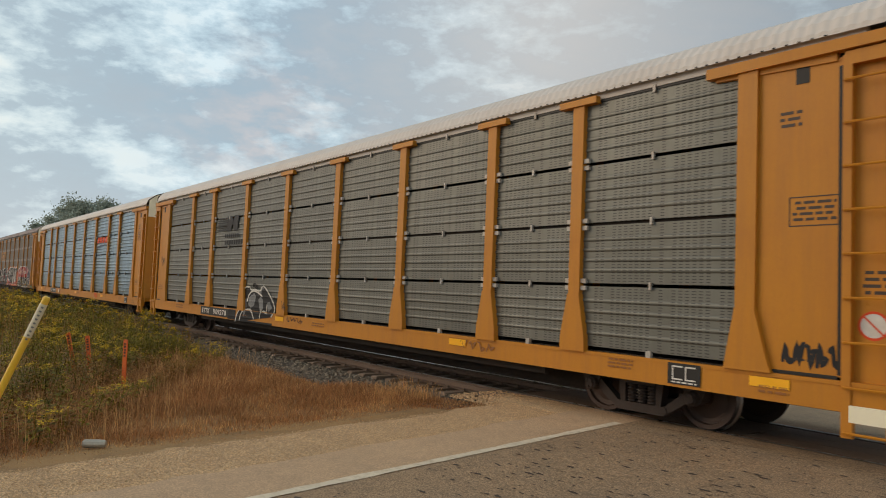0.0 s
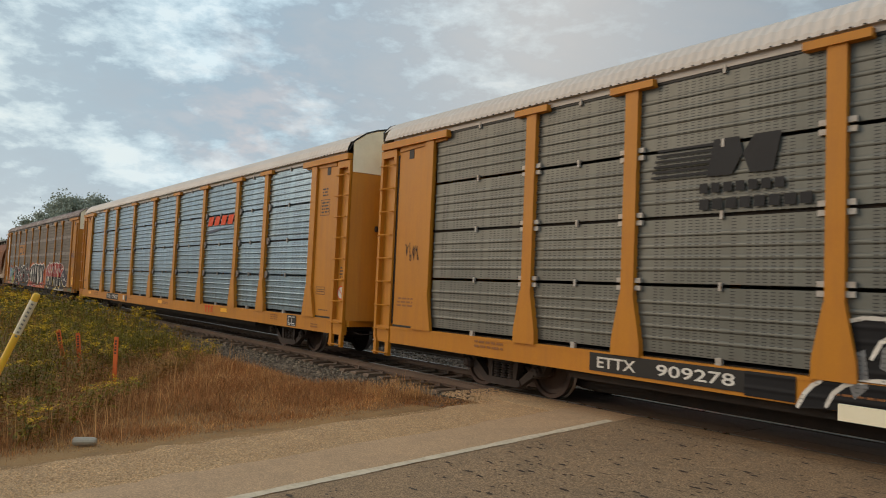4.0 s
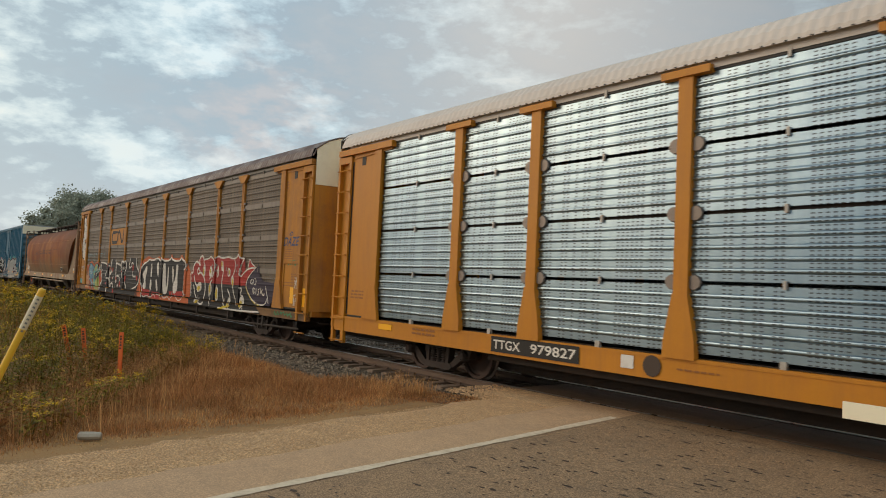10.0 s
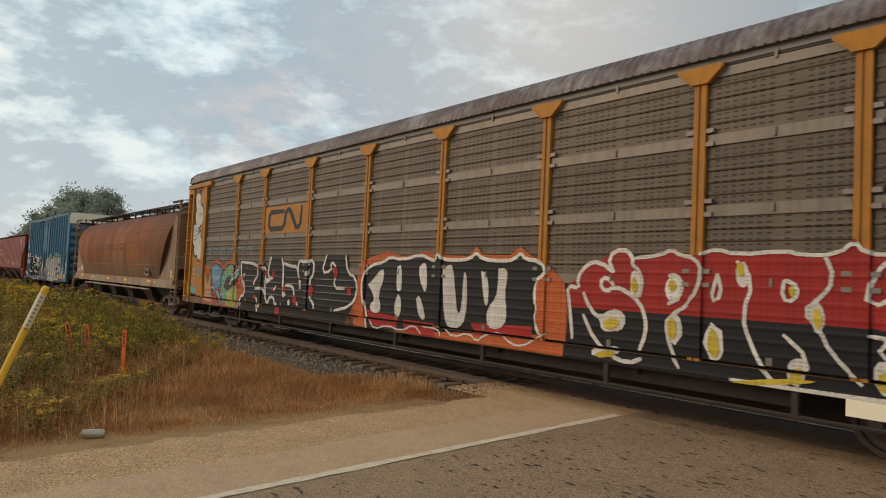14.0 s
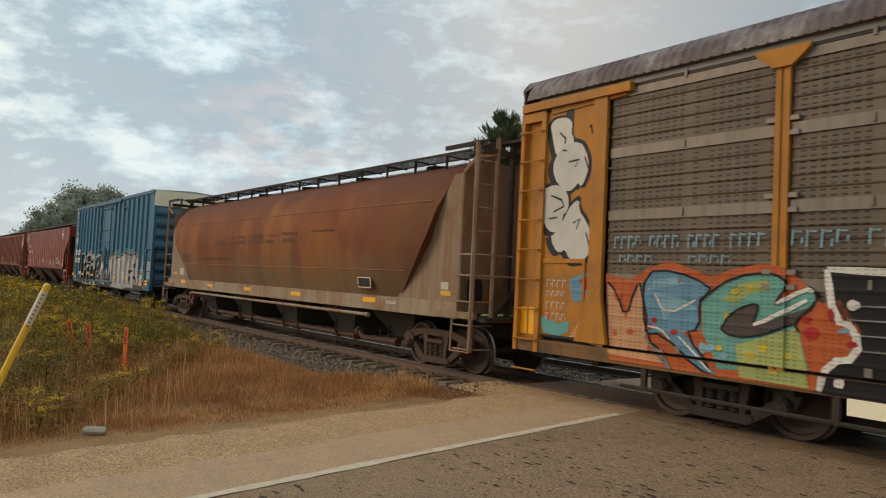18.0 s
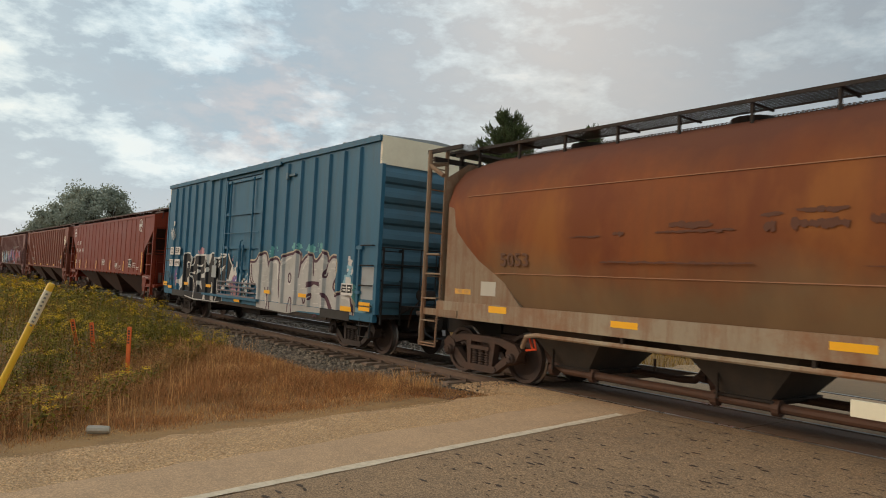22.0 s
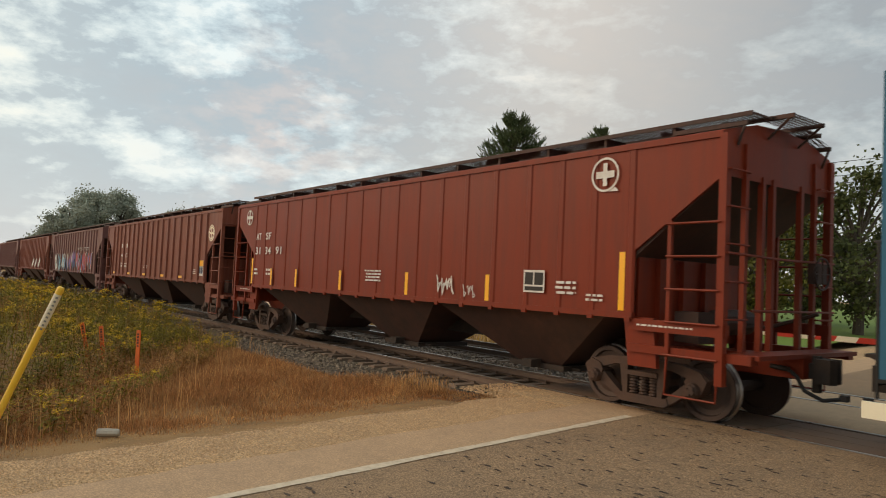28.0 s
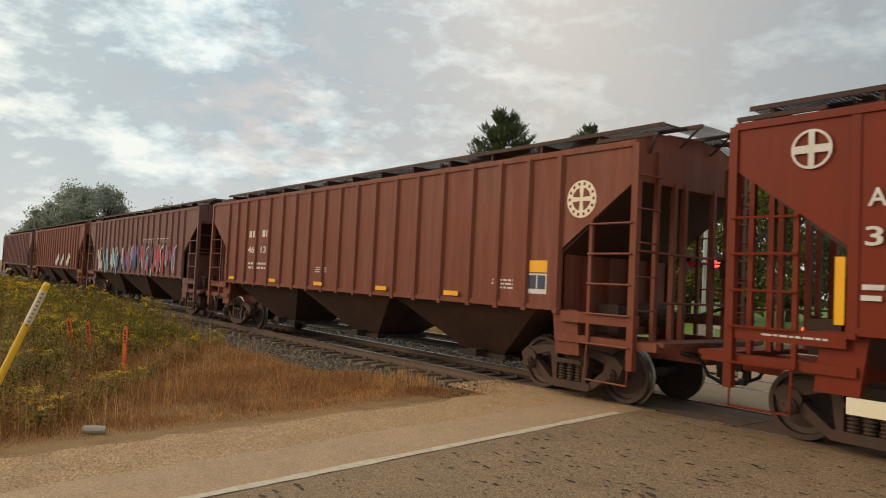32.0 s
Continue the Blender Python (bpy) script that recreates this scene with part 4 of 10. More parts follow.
def build_trees():
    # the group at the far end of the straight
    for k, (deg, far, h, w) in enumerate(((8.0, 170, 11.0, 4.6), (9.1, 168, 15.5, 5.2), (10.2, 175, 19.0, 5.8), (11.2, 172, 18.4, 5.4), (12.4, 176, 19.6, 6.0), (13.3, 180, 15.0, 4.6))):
        build_tree(*at_angle(deg, far), h, w, OAK_HAZED, 100 + k, "leafy dark green tree by the track", 15000, 0.62, 0.05)
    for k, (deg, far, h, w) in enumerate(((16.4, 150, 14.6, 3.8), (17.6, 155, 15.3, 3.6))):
        build_tree(*at_angle(deg, far), h, w, OAK_HAZED, 120 + k, "leafy dark green tree by the track", 6000, 0.55, 0.15)
    build_pine(*at_angle(42.6, 48), 13.5, 4.9, 7, "tall dark green pine beyond the track")
    build_pine(*at_angle(49.3, 62), 15.9, 3.4, 8, "distant dark green pine beyond the track")
    for k, (deg, far, h, w, m) in enumerate(((44.5, 44, 7.2, 3.0, OAK), (47.6, 40, 6.8, 2.8, MAPLE), (51.0, 46, 7.4, 3.0, OAK), (54.0, 42, 7.0, 2.8, OAK), (67.6, 38, 8.6, 3.4, OAK), (61.0, 36, 7.4, 2.9, MAPLE), (64.2, 46, 8.6, 3.2, OAK), (57.2, 50, 7.6, 3.2, MAPLE), (72.5, 42, 9.2, 3.6, OAK), (77.0, 44, 9.0, 3.6, MAPLE))):
        build_tree(*at_angle(deg, far), h, w, m, 140 + k, "leafy roadside tree on the lawn", 7800, 0.26, 0.2)
    # unseen woods behind the camera, added to darken low reflections in the car panels
    s, rng = Shape(), random.Random(78)
    for k in range(7000):
        deg = rng.uniform(-172, -12)
        x, y = at_angle(deg, rng.uniform(95, 125))
        top = 8.5 + 3.5 * noise.noise(Vector((deg * 0.2, 9, 0))) + 1.5 * noise.noise(Vector((deg * 1.3, 3, 0)))
        top *= 1.0 if deg < -70 else 0.4       # kept low here so the panels reflect sky
        p = Vector((x, y, -0.2 + max(top, 2.0) * rng.random() ** 0.8))
        a = Vector((rng.gauss(0, 1), rng.gauss(0, 1), rng.gauss(0, 1))).normalized()
        b = a.orthogonal().normalized()
        s.add([p - a * 1.1, p + b * 0.8, p + a * 1.1, p - b * 0.8], [(0, 1, 2, 3)])
    thing("unseen_woods", "unseen dark green woods added behind the camera", "woods", shape=s, material=OAK, kind="stuff", fix=False)
    # far hedge along the horizon
    s, rng = Shape(), random.Random(77)
    for k in range(9000):
        deg = rng.uniform(14, 86)
        far = rng.uniform(150, 165) if deg < 50 else rng.uniform(95, 110)
        x, y = at_angle(deg, far)
        top = 2.2 + 2.0 * noise.noise(Vector((deg * 0.35, 0, 0))) + 1.2 * noise.noise(Vector((deg * 1.7, 3, 0)))
        p = Vector((x, y, -0.2 + max(top, 0.8) * rng.random() ** 0.7))
        a = Vector((rng.gauss(0, 1), rng.gauss(0, 1), rng.gauss(0, 1))).normalized()
        b = a.orthogonal().normalized()
        s.add([p - a * 0.7, p + b * 0.5, p + a * 0.7, p - b * 0.5], [(0, 1, 2, 3)])
    thing("far_hedge", "low dark hedge beyond the fields", "hedge", shape=s, material=OAK, kind="stuff", fix=False)
    s = Shape()
    s.sheet([[(-70, 9.0, -0.14), (road_x(-9.8, 9.0), 9.0, -0.10)], [(-70, 20, 0.2), (road_x(-9.8, 20), 20, 0.25)], [(-90, 90, 0.9), (road_x(-9.8, 60), 90, 0.9)]])
    s.sheet([[(road_x(12.5, 9.0), 9.0, -0.12), (70, 9.0, -0.14)], [(road_x(12.5, 60), 90, 0.3), (90, 90, 0.3)]])
    thing("lawn", "mown bright green lawn beyond the track", "lawn", shape=s, material=TURF, kind="structure")


build_trees()


# ---- roadside things ----
ORANGE = paint("orange stake paint", (0.85, 0.155, 0.03), 0.6, var=0.12, big=3, fine=30, bump=0.1)
POSTYELLOW = paint("yellow marker plastic", (0.78, 0.45, 0.03), 0.45, var=0.08, big=2, fine=30, bump=0.03, dirt=((0.5, 0.3, 0.06), 0.3, 4.0))
LABELWHITE = paint("pale marker label", (0.66, 0.56, 0.38), 0.5, var=0.1, big=4, fine=40, bump=0.03)
CONCRETE = paint("weathered grey metal", (0.42, 0.35, 0.27), 0.45, 0.3, var=0.25, big=6, fine=30, bump=0.4)
GATEWHITE = paint("cream reflective sheeting", (0.86, 0.78, 0.58), 0.4, var=0.05, big=3, fine=50, bump=0.02)
GATERED = paint("red reflective sheeting", (0.55, 0.05, 0.03), 0.4, var=0.08, big=3, fine=50, bump=0.02)
ALU = paint("dull aluminium", (0.5, 0.49, 0.47), 0.5, 0.6, var=0.12, big=3, fine=30, bump=0.05)
LAMPRED = glowing("lit red lamp", (1.0, 0.02, 0.015), 14.0)
LENSRED = paint("dark red lens", (0.25, 0.012, 0.01), 0.2, var=0.05)
LITTLELAMP = glowing("small red gate lamp", (1.0, 0.04, 0.02), 5.0)


def build_roadside():
    # leaning yellow marker post
    base, top = Vector((-7.35, -9.62, -0.3)), Vector((-6.93, -8.975, 1.605))
    post = thing("marker_post", "leaning round yellow plastic utility marker post", "marker post")
    s = Shape()
    s.tube([base, base.lerp(top, 0.5), top], 0.03, 14)
    part("tube", s, POSTYELLOW, post)
    d = (top - base).normalized()
    s = Shape()
    s.tube([top - d * 0.36, top - d * 0.05], 0.0315, 14)
    band = part("label_band", s, LABELWHITE, post, "pale warning label")
    s = Shape()
    face = (EYE - top).normalized()
    face = (face - d * face.dot(d)).normalized()
    wide = d.cross(face)
    for k in range(9):
        c = top - d * (0.07 + 0.037 * k) + face * 0.0325
        s.add([c - wide * 0.008, c + wide * 0.011, c + wide * 0.011 - d * 0.016, c - wide * 0.008 - d * 0.016], [(0, 1, 2, 3)])
    pieces("print", s, GREYBAND, band)
    s = Shape()
    s.lathe([(0.001, 0.02), (0.024, 0.017), (0.031, 0.0), (0.031, -0.03)], "z", (0, 0, 0), 14)
    part("cap", s, POSTYELLOW, post, at=Matrix.Translation(top) @ d.to_track_quat("Z", "Y").to_matrix().to_4x4())
    # survey stakes
    for x, y, h, lean, turn in ((-13.95, -6.52, 0.97, 2.0, 0), (-16.6, -6.54, 0.84, -6.0, 20), (-16.9, -6.77, 0.9, -12.0, 35)):
        st = thing("survey_stake", "orange painted wooden survey stake in the weeds", "stake", "survey stakes", at=pose(x, y, ground_z(x, y) - 0.03, 0, 0, 0) @ pose(0, 0, 0, 3, lean, turn + 32))
        s = Shape()
        s.prism([(-0.042, 0.0), (0.042, 0.0), (0.042, h - 0.01), (0.03, h), (-0.03, h), (-0.042, h - 0.01)], "y", -0.012, 0.012)
        part("lath", s, ORANGE, st)
        s = Shape()
        for k in range(5):
            z = h - 0.09 - 0.055 * k
            plate(s, -0.022, 0.022, z, z + 0.028 + 0.01 * (k % 2), -0.0135)
        pieces("marking", s, INK, st)
    # grey canister at the edge of the gravel
    x, y = -9.0, -8.05
    s, rng = Shape(), random.Random(4)
    s.lathe([(0.001, -0.13), (0.03, -0.13), (0.048, -0.115), (0.05, 0.0), (0.046, 0.1), (0.036, 0.125), (0.001, 0.13)], "x", (0, 0, 0.03), 10)
    thing("grey_canister", "dented grey metal canister lying on the verge", "canister", shape=s, material=CONCRETE, at=pose(x, y, ground_z(x, y) + 0.03, 0, 0, 62))
    # near crossing gate, its arm lowered across the lane
    gate = thing("crossing_gate", "lowered crossing gate with a cream and red arm", "crossing gate", at=pose(0, 0, 0))
    y = -4.05
    for k in range(8):
        x0 = -2.43 + 0.5 * k
        s = Shape()
        s.box(x0, x0 + 0.5, y - 0.016, y + 0.016, 0.915, 1.045)
        part("arm_section", s, GATEWHITE if k % 2 == 0 else GATERED, gate)
    s = Shape()
    s.lathe([(0.001, -0.04), (0.045, -0.03), (0.045, 0.03), (0.001, 0.04)], "y", (-1.93, y, 0.86), 10)
    part("arm_lamp", s, LENSRED, gate, "small red arm lamp")
    s = Shape()
    s.box(1.5, 2.3, y - 0.06, y + 0.06, 0.85, 1.1)
    s.box(1.9, 2.3, y - 0.2, y + 0.2, 0.6, 1.3)
    part("mechanism", s, ALU, gate)
    s = Shape()
    s.tube([(2.1, y, 0.0), (2.1, y, 3.6)], 0.06, 10)
    part("mast", s, ALU, gate)
    # far signal and its gate
    sig = thing("crossing_signal", "flashing-light crossing signal with its gate lowered", "crossing signal", at=pose(-10.82, 7.5, 0.12))
    s = Shape()
    s.tube([(0, 0, -0.4), (0, 0, 3.7)], 0.055, 10)
    part("mast", s, ALU, sig, "pale metal mast")
    s = Shape()
    s.prism([(-0.2, -0.2), (0.2, -0.2), (0.2, 0.2), (-0.2, 0.2)], "z", -0.4, -0.08)
    part("footing", s, ALU, sig)
    s = Shape()
    s.box(-0.15, 0.25, -0.2, 0.2, 0.45, 1.05)
    part("mechanism", s, ALU, sig)
    for q, m, lab in ((-1, LENSRED, "unlit red signal lamp"), (1, LAMPRED, "lit red signal lamp")):
        x = q * 0.36 + 0.05
        s = Shape()
        s.lathe([(0.001, -0.02), (0.25, -0.02), (0.25, 0.03), (0.001, 0.03)], "y", (x, -0.12, 2.53), 20)
        disc = part("backboard", s, BLACK, sig)
        s = Shape()
        s.lathe([(0.001, -0.19), (0.1, -0.185), (0.145, -0.16), (0.145, -0.14)], "y", (x, 0, 2.53), 18)
        part("lens", s, m, disc, lab)
        s = Shape()
        rows = []
        for a in range(13):
            t = math.pi * a / 12
            rows.append([(x + 0.16 * math.cos(t), -0.14, 2.53 + 0.16 * math.sin(t)), (x + 0.155 * math.cos(t), -0.36, 2.51 + 0.155 * math.sin(t))])
        s.sheet(rows)
        part("hood", s, BLACK, disc)
    s = Shape()
    s.tube([(-0.36, -0.06, 2.53), (0.45, -0.06, 2.53)], 0.03, 6)
    part("lamp_bar", s, ALU, sig)
    for k in range(15):
        x0 = 0.2 + 0.48 * k
        s = Shape()
        s.prism([(x0, 0.74), (x0 + 0.48, 0.735), (x0 + 0.56, 0.865), (x0 + 0.08, 0.87)], "y", -0.015, 0.015)
        part("arm_section", s, GATEWHITE if k % 2 == 0 else GATERED, sig)
    for x in (2.7, 4.95, 7.3):
        s = Shape()
        s.lathe([(0.001, 0.87), (0.045, 0.88), (0.05, 0.95), (0.001, 0.97)], "z", (x, 0, 0), 10)
        part("arm_lamp", s, LITTLELAMP, sig, "glowing red arm lamp")
    # power line
    s = Shape()
    for x in (-62.0, 24.0):
        pole = thing("power_pole", "wooden power pole with a cross arm", "power pole", "power poles", at=pose(x, 25.0, -0.2))
        s = Shape()
        s.tube([(0, 0, 0), (0, 0, 9.2)], 0.16, 8, 0.11)
        part("pole", s, BARK, pole)
        s = Shape()
        s.box(-0.06, 0.06, -1.1, 1.1, 8.5, 8.62)
        part("cross_arm", s, BARK, pole)
    for k, z in enumerate((8.42, 8.1, 7.75, 7.4)):
        s = Shape()
        s.tube([(-62 + 86 * f, 25.0, z + 0.5 - 0.5 * 4 * f * (1 - f)) for f in [i / 16 for i in range(17)]], 0.018, 4)
        thing("power_line", "thin dark overhead power line", "wire", "power lines", shape=s, material=BLACK)


build_roadside()

# ---- the train: running gear ----
CARS, WHEELSETS = [], []
MIRROR = pose(0, 0, 0, 0, 0, 180)
WHEEL_R = 0.455
AXLE = 0.889


def running_gear(cast):
    """Meshes of one freight truck, shared by the cars that have such trucks."""
    gear = {}
    s = Shape()
    s.box(-0.2, 0.2, -0.95, 0.95, 0.50, 0.72)
    s.box(-0.3, 0.3, -0.3, 0.3, 0.72, 0.8)
    s.box(-0.16, 0.16, -1.0, 1.0, 0.24, 0.32)
    gear["truck"] = s.mesh("truck", cast)
    s = Shape()
    y0, y1 = -1.09, -0.95
    s.prism([(-1.06, 0.54), (-1.12, 0.62), (-1.0, 0.71), (-0.62, 0.79), (-0.3, 0.81), (0.3, 0.81), (0.62, 0.79), (1.0, 0.71), (1.12, 0.62), (1.06, 0.54), (0.78, 0.6), (0.5, 0.68), (-0.5, 0.68), (-0.78, 0.6)], "y", y0, y1)
    s.prism([(-0.4, 0.13), (0.4, 0.13), (0.47, 0.18), (0.44, 0.26), (-0.44, 0.26), (-0.47, 0.18)], "y", y0 - 0.02, y1 + 0.02)
    for q in (-1, 1):
        s.prism([(q * 0.42, 0.14), (q * 0.98, 0.5), (q * 0.86, 0.62), (q * 0.42, 0.27)], "y", y0, y1)
        s.prism([(q * 0.27, 0.24), (q * 0.35, 0.24), (q * 0.42, 0.7), (q * 0.27, 0.7)], "y", y0 - 0.01, y1)
        s.prism([(q * 0.8, 0.42), (q * 0.84, 0.36), (q * 0.94, 0.36), (q * 1.02, 0.42), (q * 1.1, 0.6), (q * 0.98, 0.72), (q * 0.8, 0.66), (q * 0.74, 0.56)], "y", y0 - 0.03, y1)
        s.lathe([(0.001, y0 - 0.13), (0.07, y0 - 0.125), (0.085, y0 - 0.1), (0.1, y0 - 0.09), (0.11, y0 - 0.03), (0.11, y0 + 0.05)], "y", (q * AXLE, 0, 0.455), 14)
        for k in range(3):
            t = math.tau * k / 3 + 0.4
            s.box(q * AXLE + 0.055 * math.cos(t) - 0.014, q * AXLE + 0.055 * math.cos(t) + 0.014, y0 - 0.142, y0 - 0.12, 0.455 + 0.055 * math.sin(t) - 0.014, 0.455 + 0.055 * math.sin(t) + 0.014)
    s.box(-0.28, 0.28, y0 - 0.04, y1, 0.54, 0.61)
    gear["sideframe"] = s.mesh("sideframe", cast)
    s = Shape()
    coil = []
    for k in range(6):
        coil += [(0.05, 0.262 + k * 0.046), (0.08, 0.27 + k * 0.046), (0.08, 0.29 + k * 0.046), (0.05, 0.3 + k * 0.046)]
    s.lathe(coil, "z", (0, -1.03, 0), 8)
    gear["spring"] = s.mesh("spring", cast, smooth=True)
    s = Shape()
    for q in (-1, 1):
        y = q * 0.72
        s.lathe([(0.001, y + q * 0.07), (0.1, y + q * 0.07), (0.11, y + q * 0.045), (0.3, y + q * 0.01), (0.37, y + q * 0.02), (0.385, y + q * 0.066),
                 (0.447, y + q * 0.068), (WHEEL_R, y + q * 0.05), (WHEEL_R, y - q * 0.04), (0.485, y - q * 0.055), (0.485, y - q * 0.072), (0.38, y - q * 0.072),
                 (0.36, y - q * 0.03), (0.1, y - q * 0.06), (0.001, y - q * 0.06)], "y", (0, 0, 0), 32)
        s.lathe([(0.001, q * 0.96), (0.08, q * 0.96), (0.08, q * 0.70)], "y", (0, 0, 0), 12)
        for k in range(3):
            a = k * math.tau / 3
            s.box(0.04 * math.cos(a) - 0.014, 0.04 * math.cos(a) + 0.014, min(q * 0.96, q * 1.19), max(q * 0.96, q * 1.19), 0.04 * math.sin(a) - 0.014, 0.04 * math.sin(a) + 0.014)
    s.tube([(0, -0.7, 0), (0, 0.7, 0)], 0.085, 12)
    gear["wheelset"] = s.mesh("wheelset", WHEEL)
    gear["wheelset"].materials.append(TREAD)
    for p in gear["wheelset"].polygons:
        c = p.center
        r = math.hypot(c.x, c.z)
        if r > 0.4485 and abs(c.y) < 0.775 or r > 0.46:
            p.material_index = 1
    s = Shape()
    s.box(-0.42, 0.0, -0.17, 0.17, -0.14, 0.14)
    s.box(0.0, 0.28, -0.1, 0.1, -0.1, 0.1)
    s.prism([(0.26, -0.16), (0.5, -0.19), (0.56, -0.1), (0.42, -0.05), (0.40, 0.03), (0.52, 0.08), (0.5, 0.17), (0.26, 0.14)], "z", -0.16, 0.17)
    s.box(0.2, 0.3, -0.04, 0.04, -0.3, 0.2)
    gear["coupler"] = s.mesh("coupler", GRIME)
    s = Shape()
    pts = [(0.0, -0.3, 0.0), (0.12, -0.31, -0.08), (0.22, -0.3, -0.26), (0.42, -0.2, -0.37), (0.62, -0.06, -0.33)]
    s.tube(pts, 0.028, 7)
    s.tube([(-0.25, -0.3, 0.02), (0.02, -0.3, 0.0)], 0.035, 7)
    s.box(0.58, 0.68, -0.1, 0.0, -0.36, -0.28)
    gear["air_hose"] = s.mesh("air_hose", HOSE)
    return gear


GEAR, GEAR_DARK = running_gear(TRUCK), running_gear(TRUCK_DARK)


def put_trucks(car, reach, coupler_at, coupler_z=0.84, GEAR=GEAR):
    for q in (-1, 1):
        truck = part("truck", GEAR["truck"], None, car, "rusty cast steel freight truck", at=pose(q * reach, 0, 0))
        for m in (None, MIRROR):
            part("sideframe", GEAR["sideframe"], None, truck, at=m)
            for x in (-0.18, 0.0, 0.18):
                part("spring", GEAR["spring"], None, truck, at=(m or Matrix()) @ pose(x, 0, 0))
        for x in (-AXLE, AXLE):
            w = part("wheelset", GEAR["wheelset"], None, truck, at=pose(x, 0, WHEEL_R))
            WHEELSETS.append((w, x))
        m = pose(q * (coupler_at - 0.5), 0, coupler_z, 0, 0, 0 if q > 0 else 180)
        part("coupler", GEAR["coupler"], None, car, "dirty steel knuckle coupler", at=m)
        part("air_hose", GEAR["air_hose"], None, car, "sagging black rubber air hose", at=m)


# ---- autoracks ----
PANELS = {}
BANDBROWN = paint("grimy steel band", (0.185, 0.155, 0.125), 0.5, 0.35, var=0.2, big=1.5, fine=25, bump=0.05, streak=((0.09, 0.07, 0.055), 0.5))
SILL_OLD = paint("dirty yellow-brown sill", (0.2, 0.095, 0.025), 0.7, var=0.25, big=1.2, fine=25, bump=0.1, dirt=((0.05, 0.03, 0.02), 0.8, 1.0), streak=((0.1, 0.05, 0.025), 0.6))
PANEL_CLIP = paint("pale panel clip", (0.4, 0.375, 0.34), 0.5, 0.2, var=0.2, big=3, fine=30, bump=0.05, dirt=((0.25, 0.16, 0.1), 0.5, 6.0))
PANEL_PAD = paint("bare steel pad", (0.2, 0.17, 0.15), 0.5, 0.5, var=0.2, big=3, fine=30, bump=0.05)
POSTS = (-9.1, -7.05, -4.2, -1.4, 1.4, 4.2, 7.05, 9.1)
BANDS = ((1.06, 1.98), (2.03, 2.92), (2.97, 3.87), (3.92, 4.86))
EDGE = 11.86
HALF = 13.66


def panel_mesh(x0, x1, z0, z1, flat, grey):
    """One side panel: a sheet with four pressed ridges along it."""
    y, prof = -1.475, []
    n = 5 if not flat and not grey else 4
    high = z1 - z0
    prof.append((y, z0))
    for k in range(n):
        c = z0 + high * (0.16 + 0.17 * k if n == 5 else 0.22 + 0.18 * k)
        d = 0.016 if flat else (0.013 if grey else 0.027)
        prof += [(y, c - 0.034), (y - 0.75 * d, c - 0.02), (y - d, c - 0.006), (y - d, c + 0.006), (y - 0.75 * d, c + 0.02), (y, c + 0.034)]
    prof.append((y, z1))
    s = Shape()
    s.sheet([[(x0, p[0], p[1]) for p in prof], [(x1, p[0], p[1]) for p in prof]])
    s.add([(x0, y + 0.03, z0), (x1, y + 0.03, z0), (x1, y + 0.03, z1), (x0, y + 0.03, z1)], [(0, 3, 2, 1)])
    return s


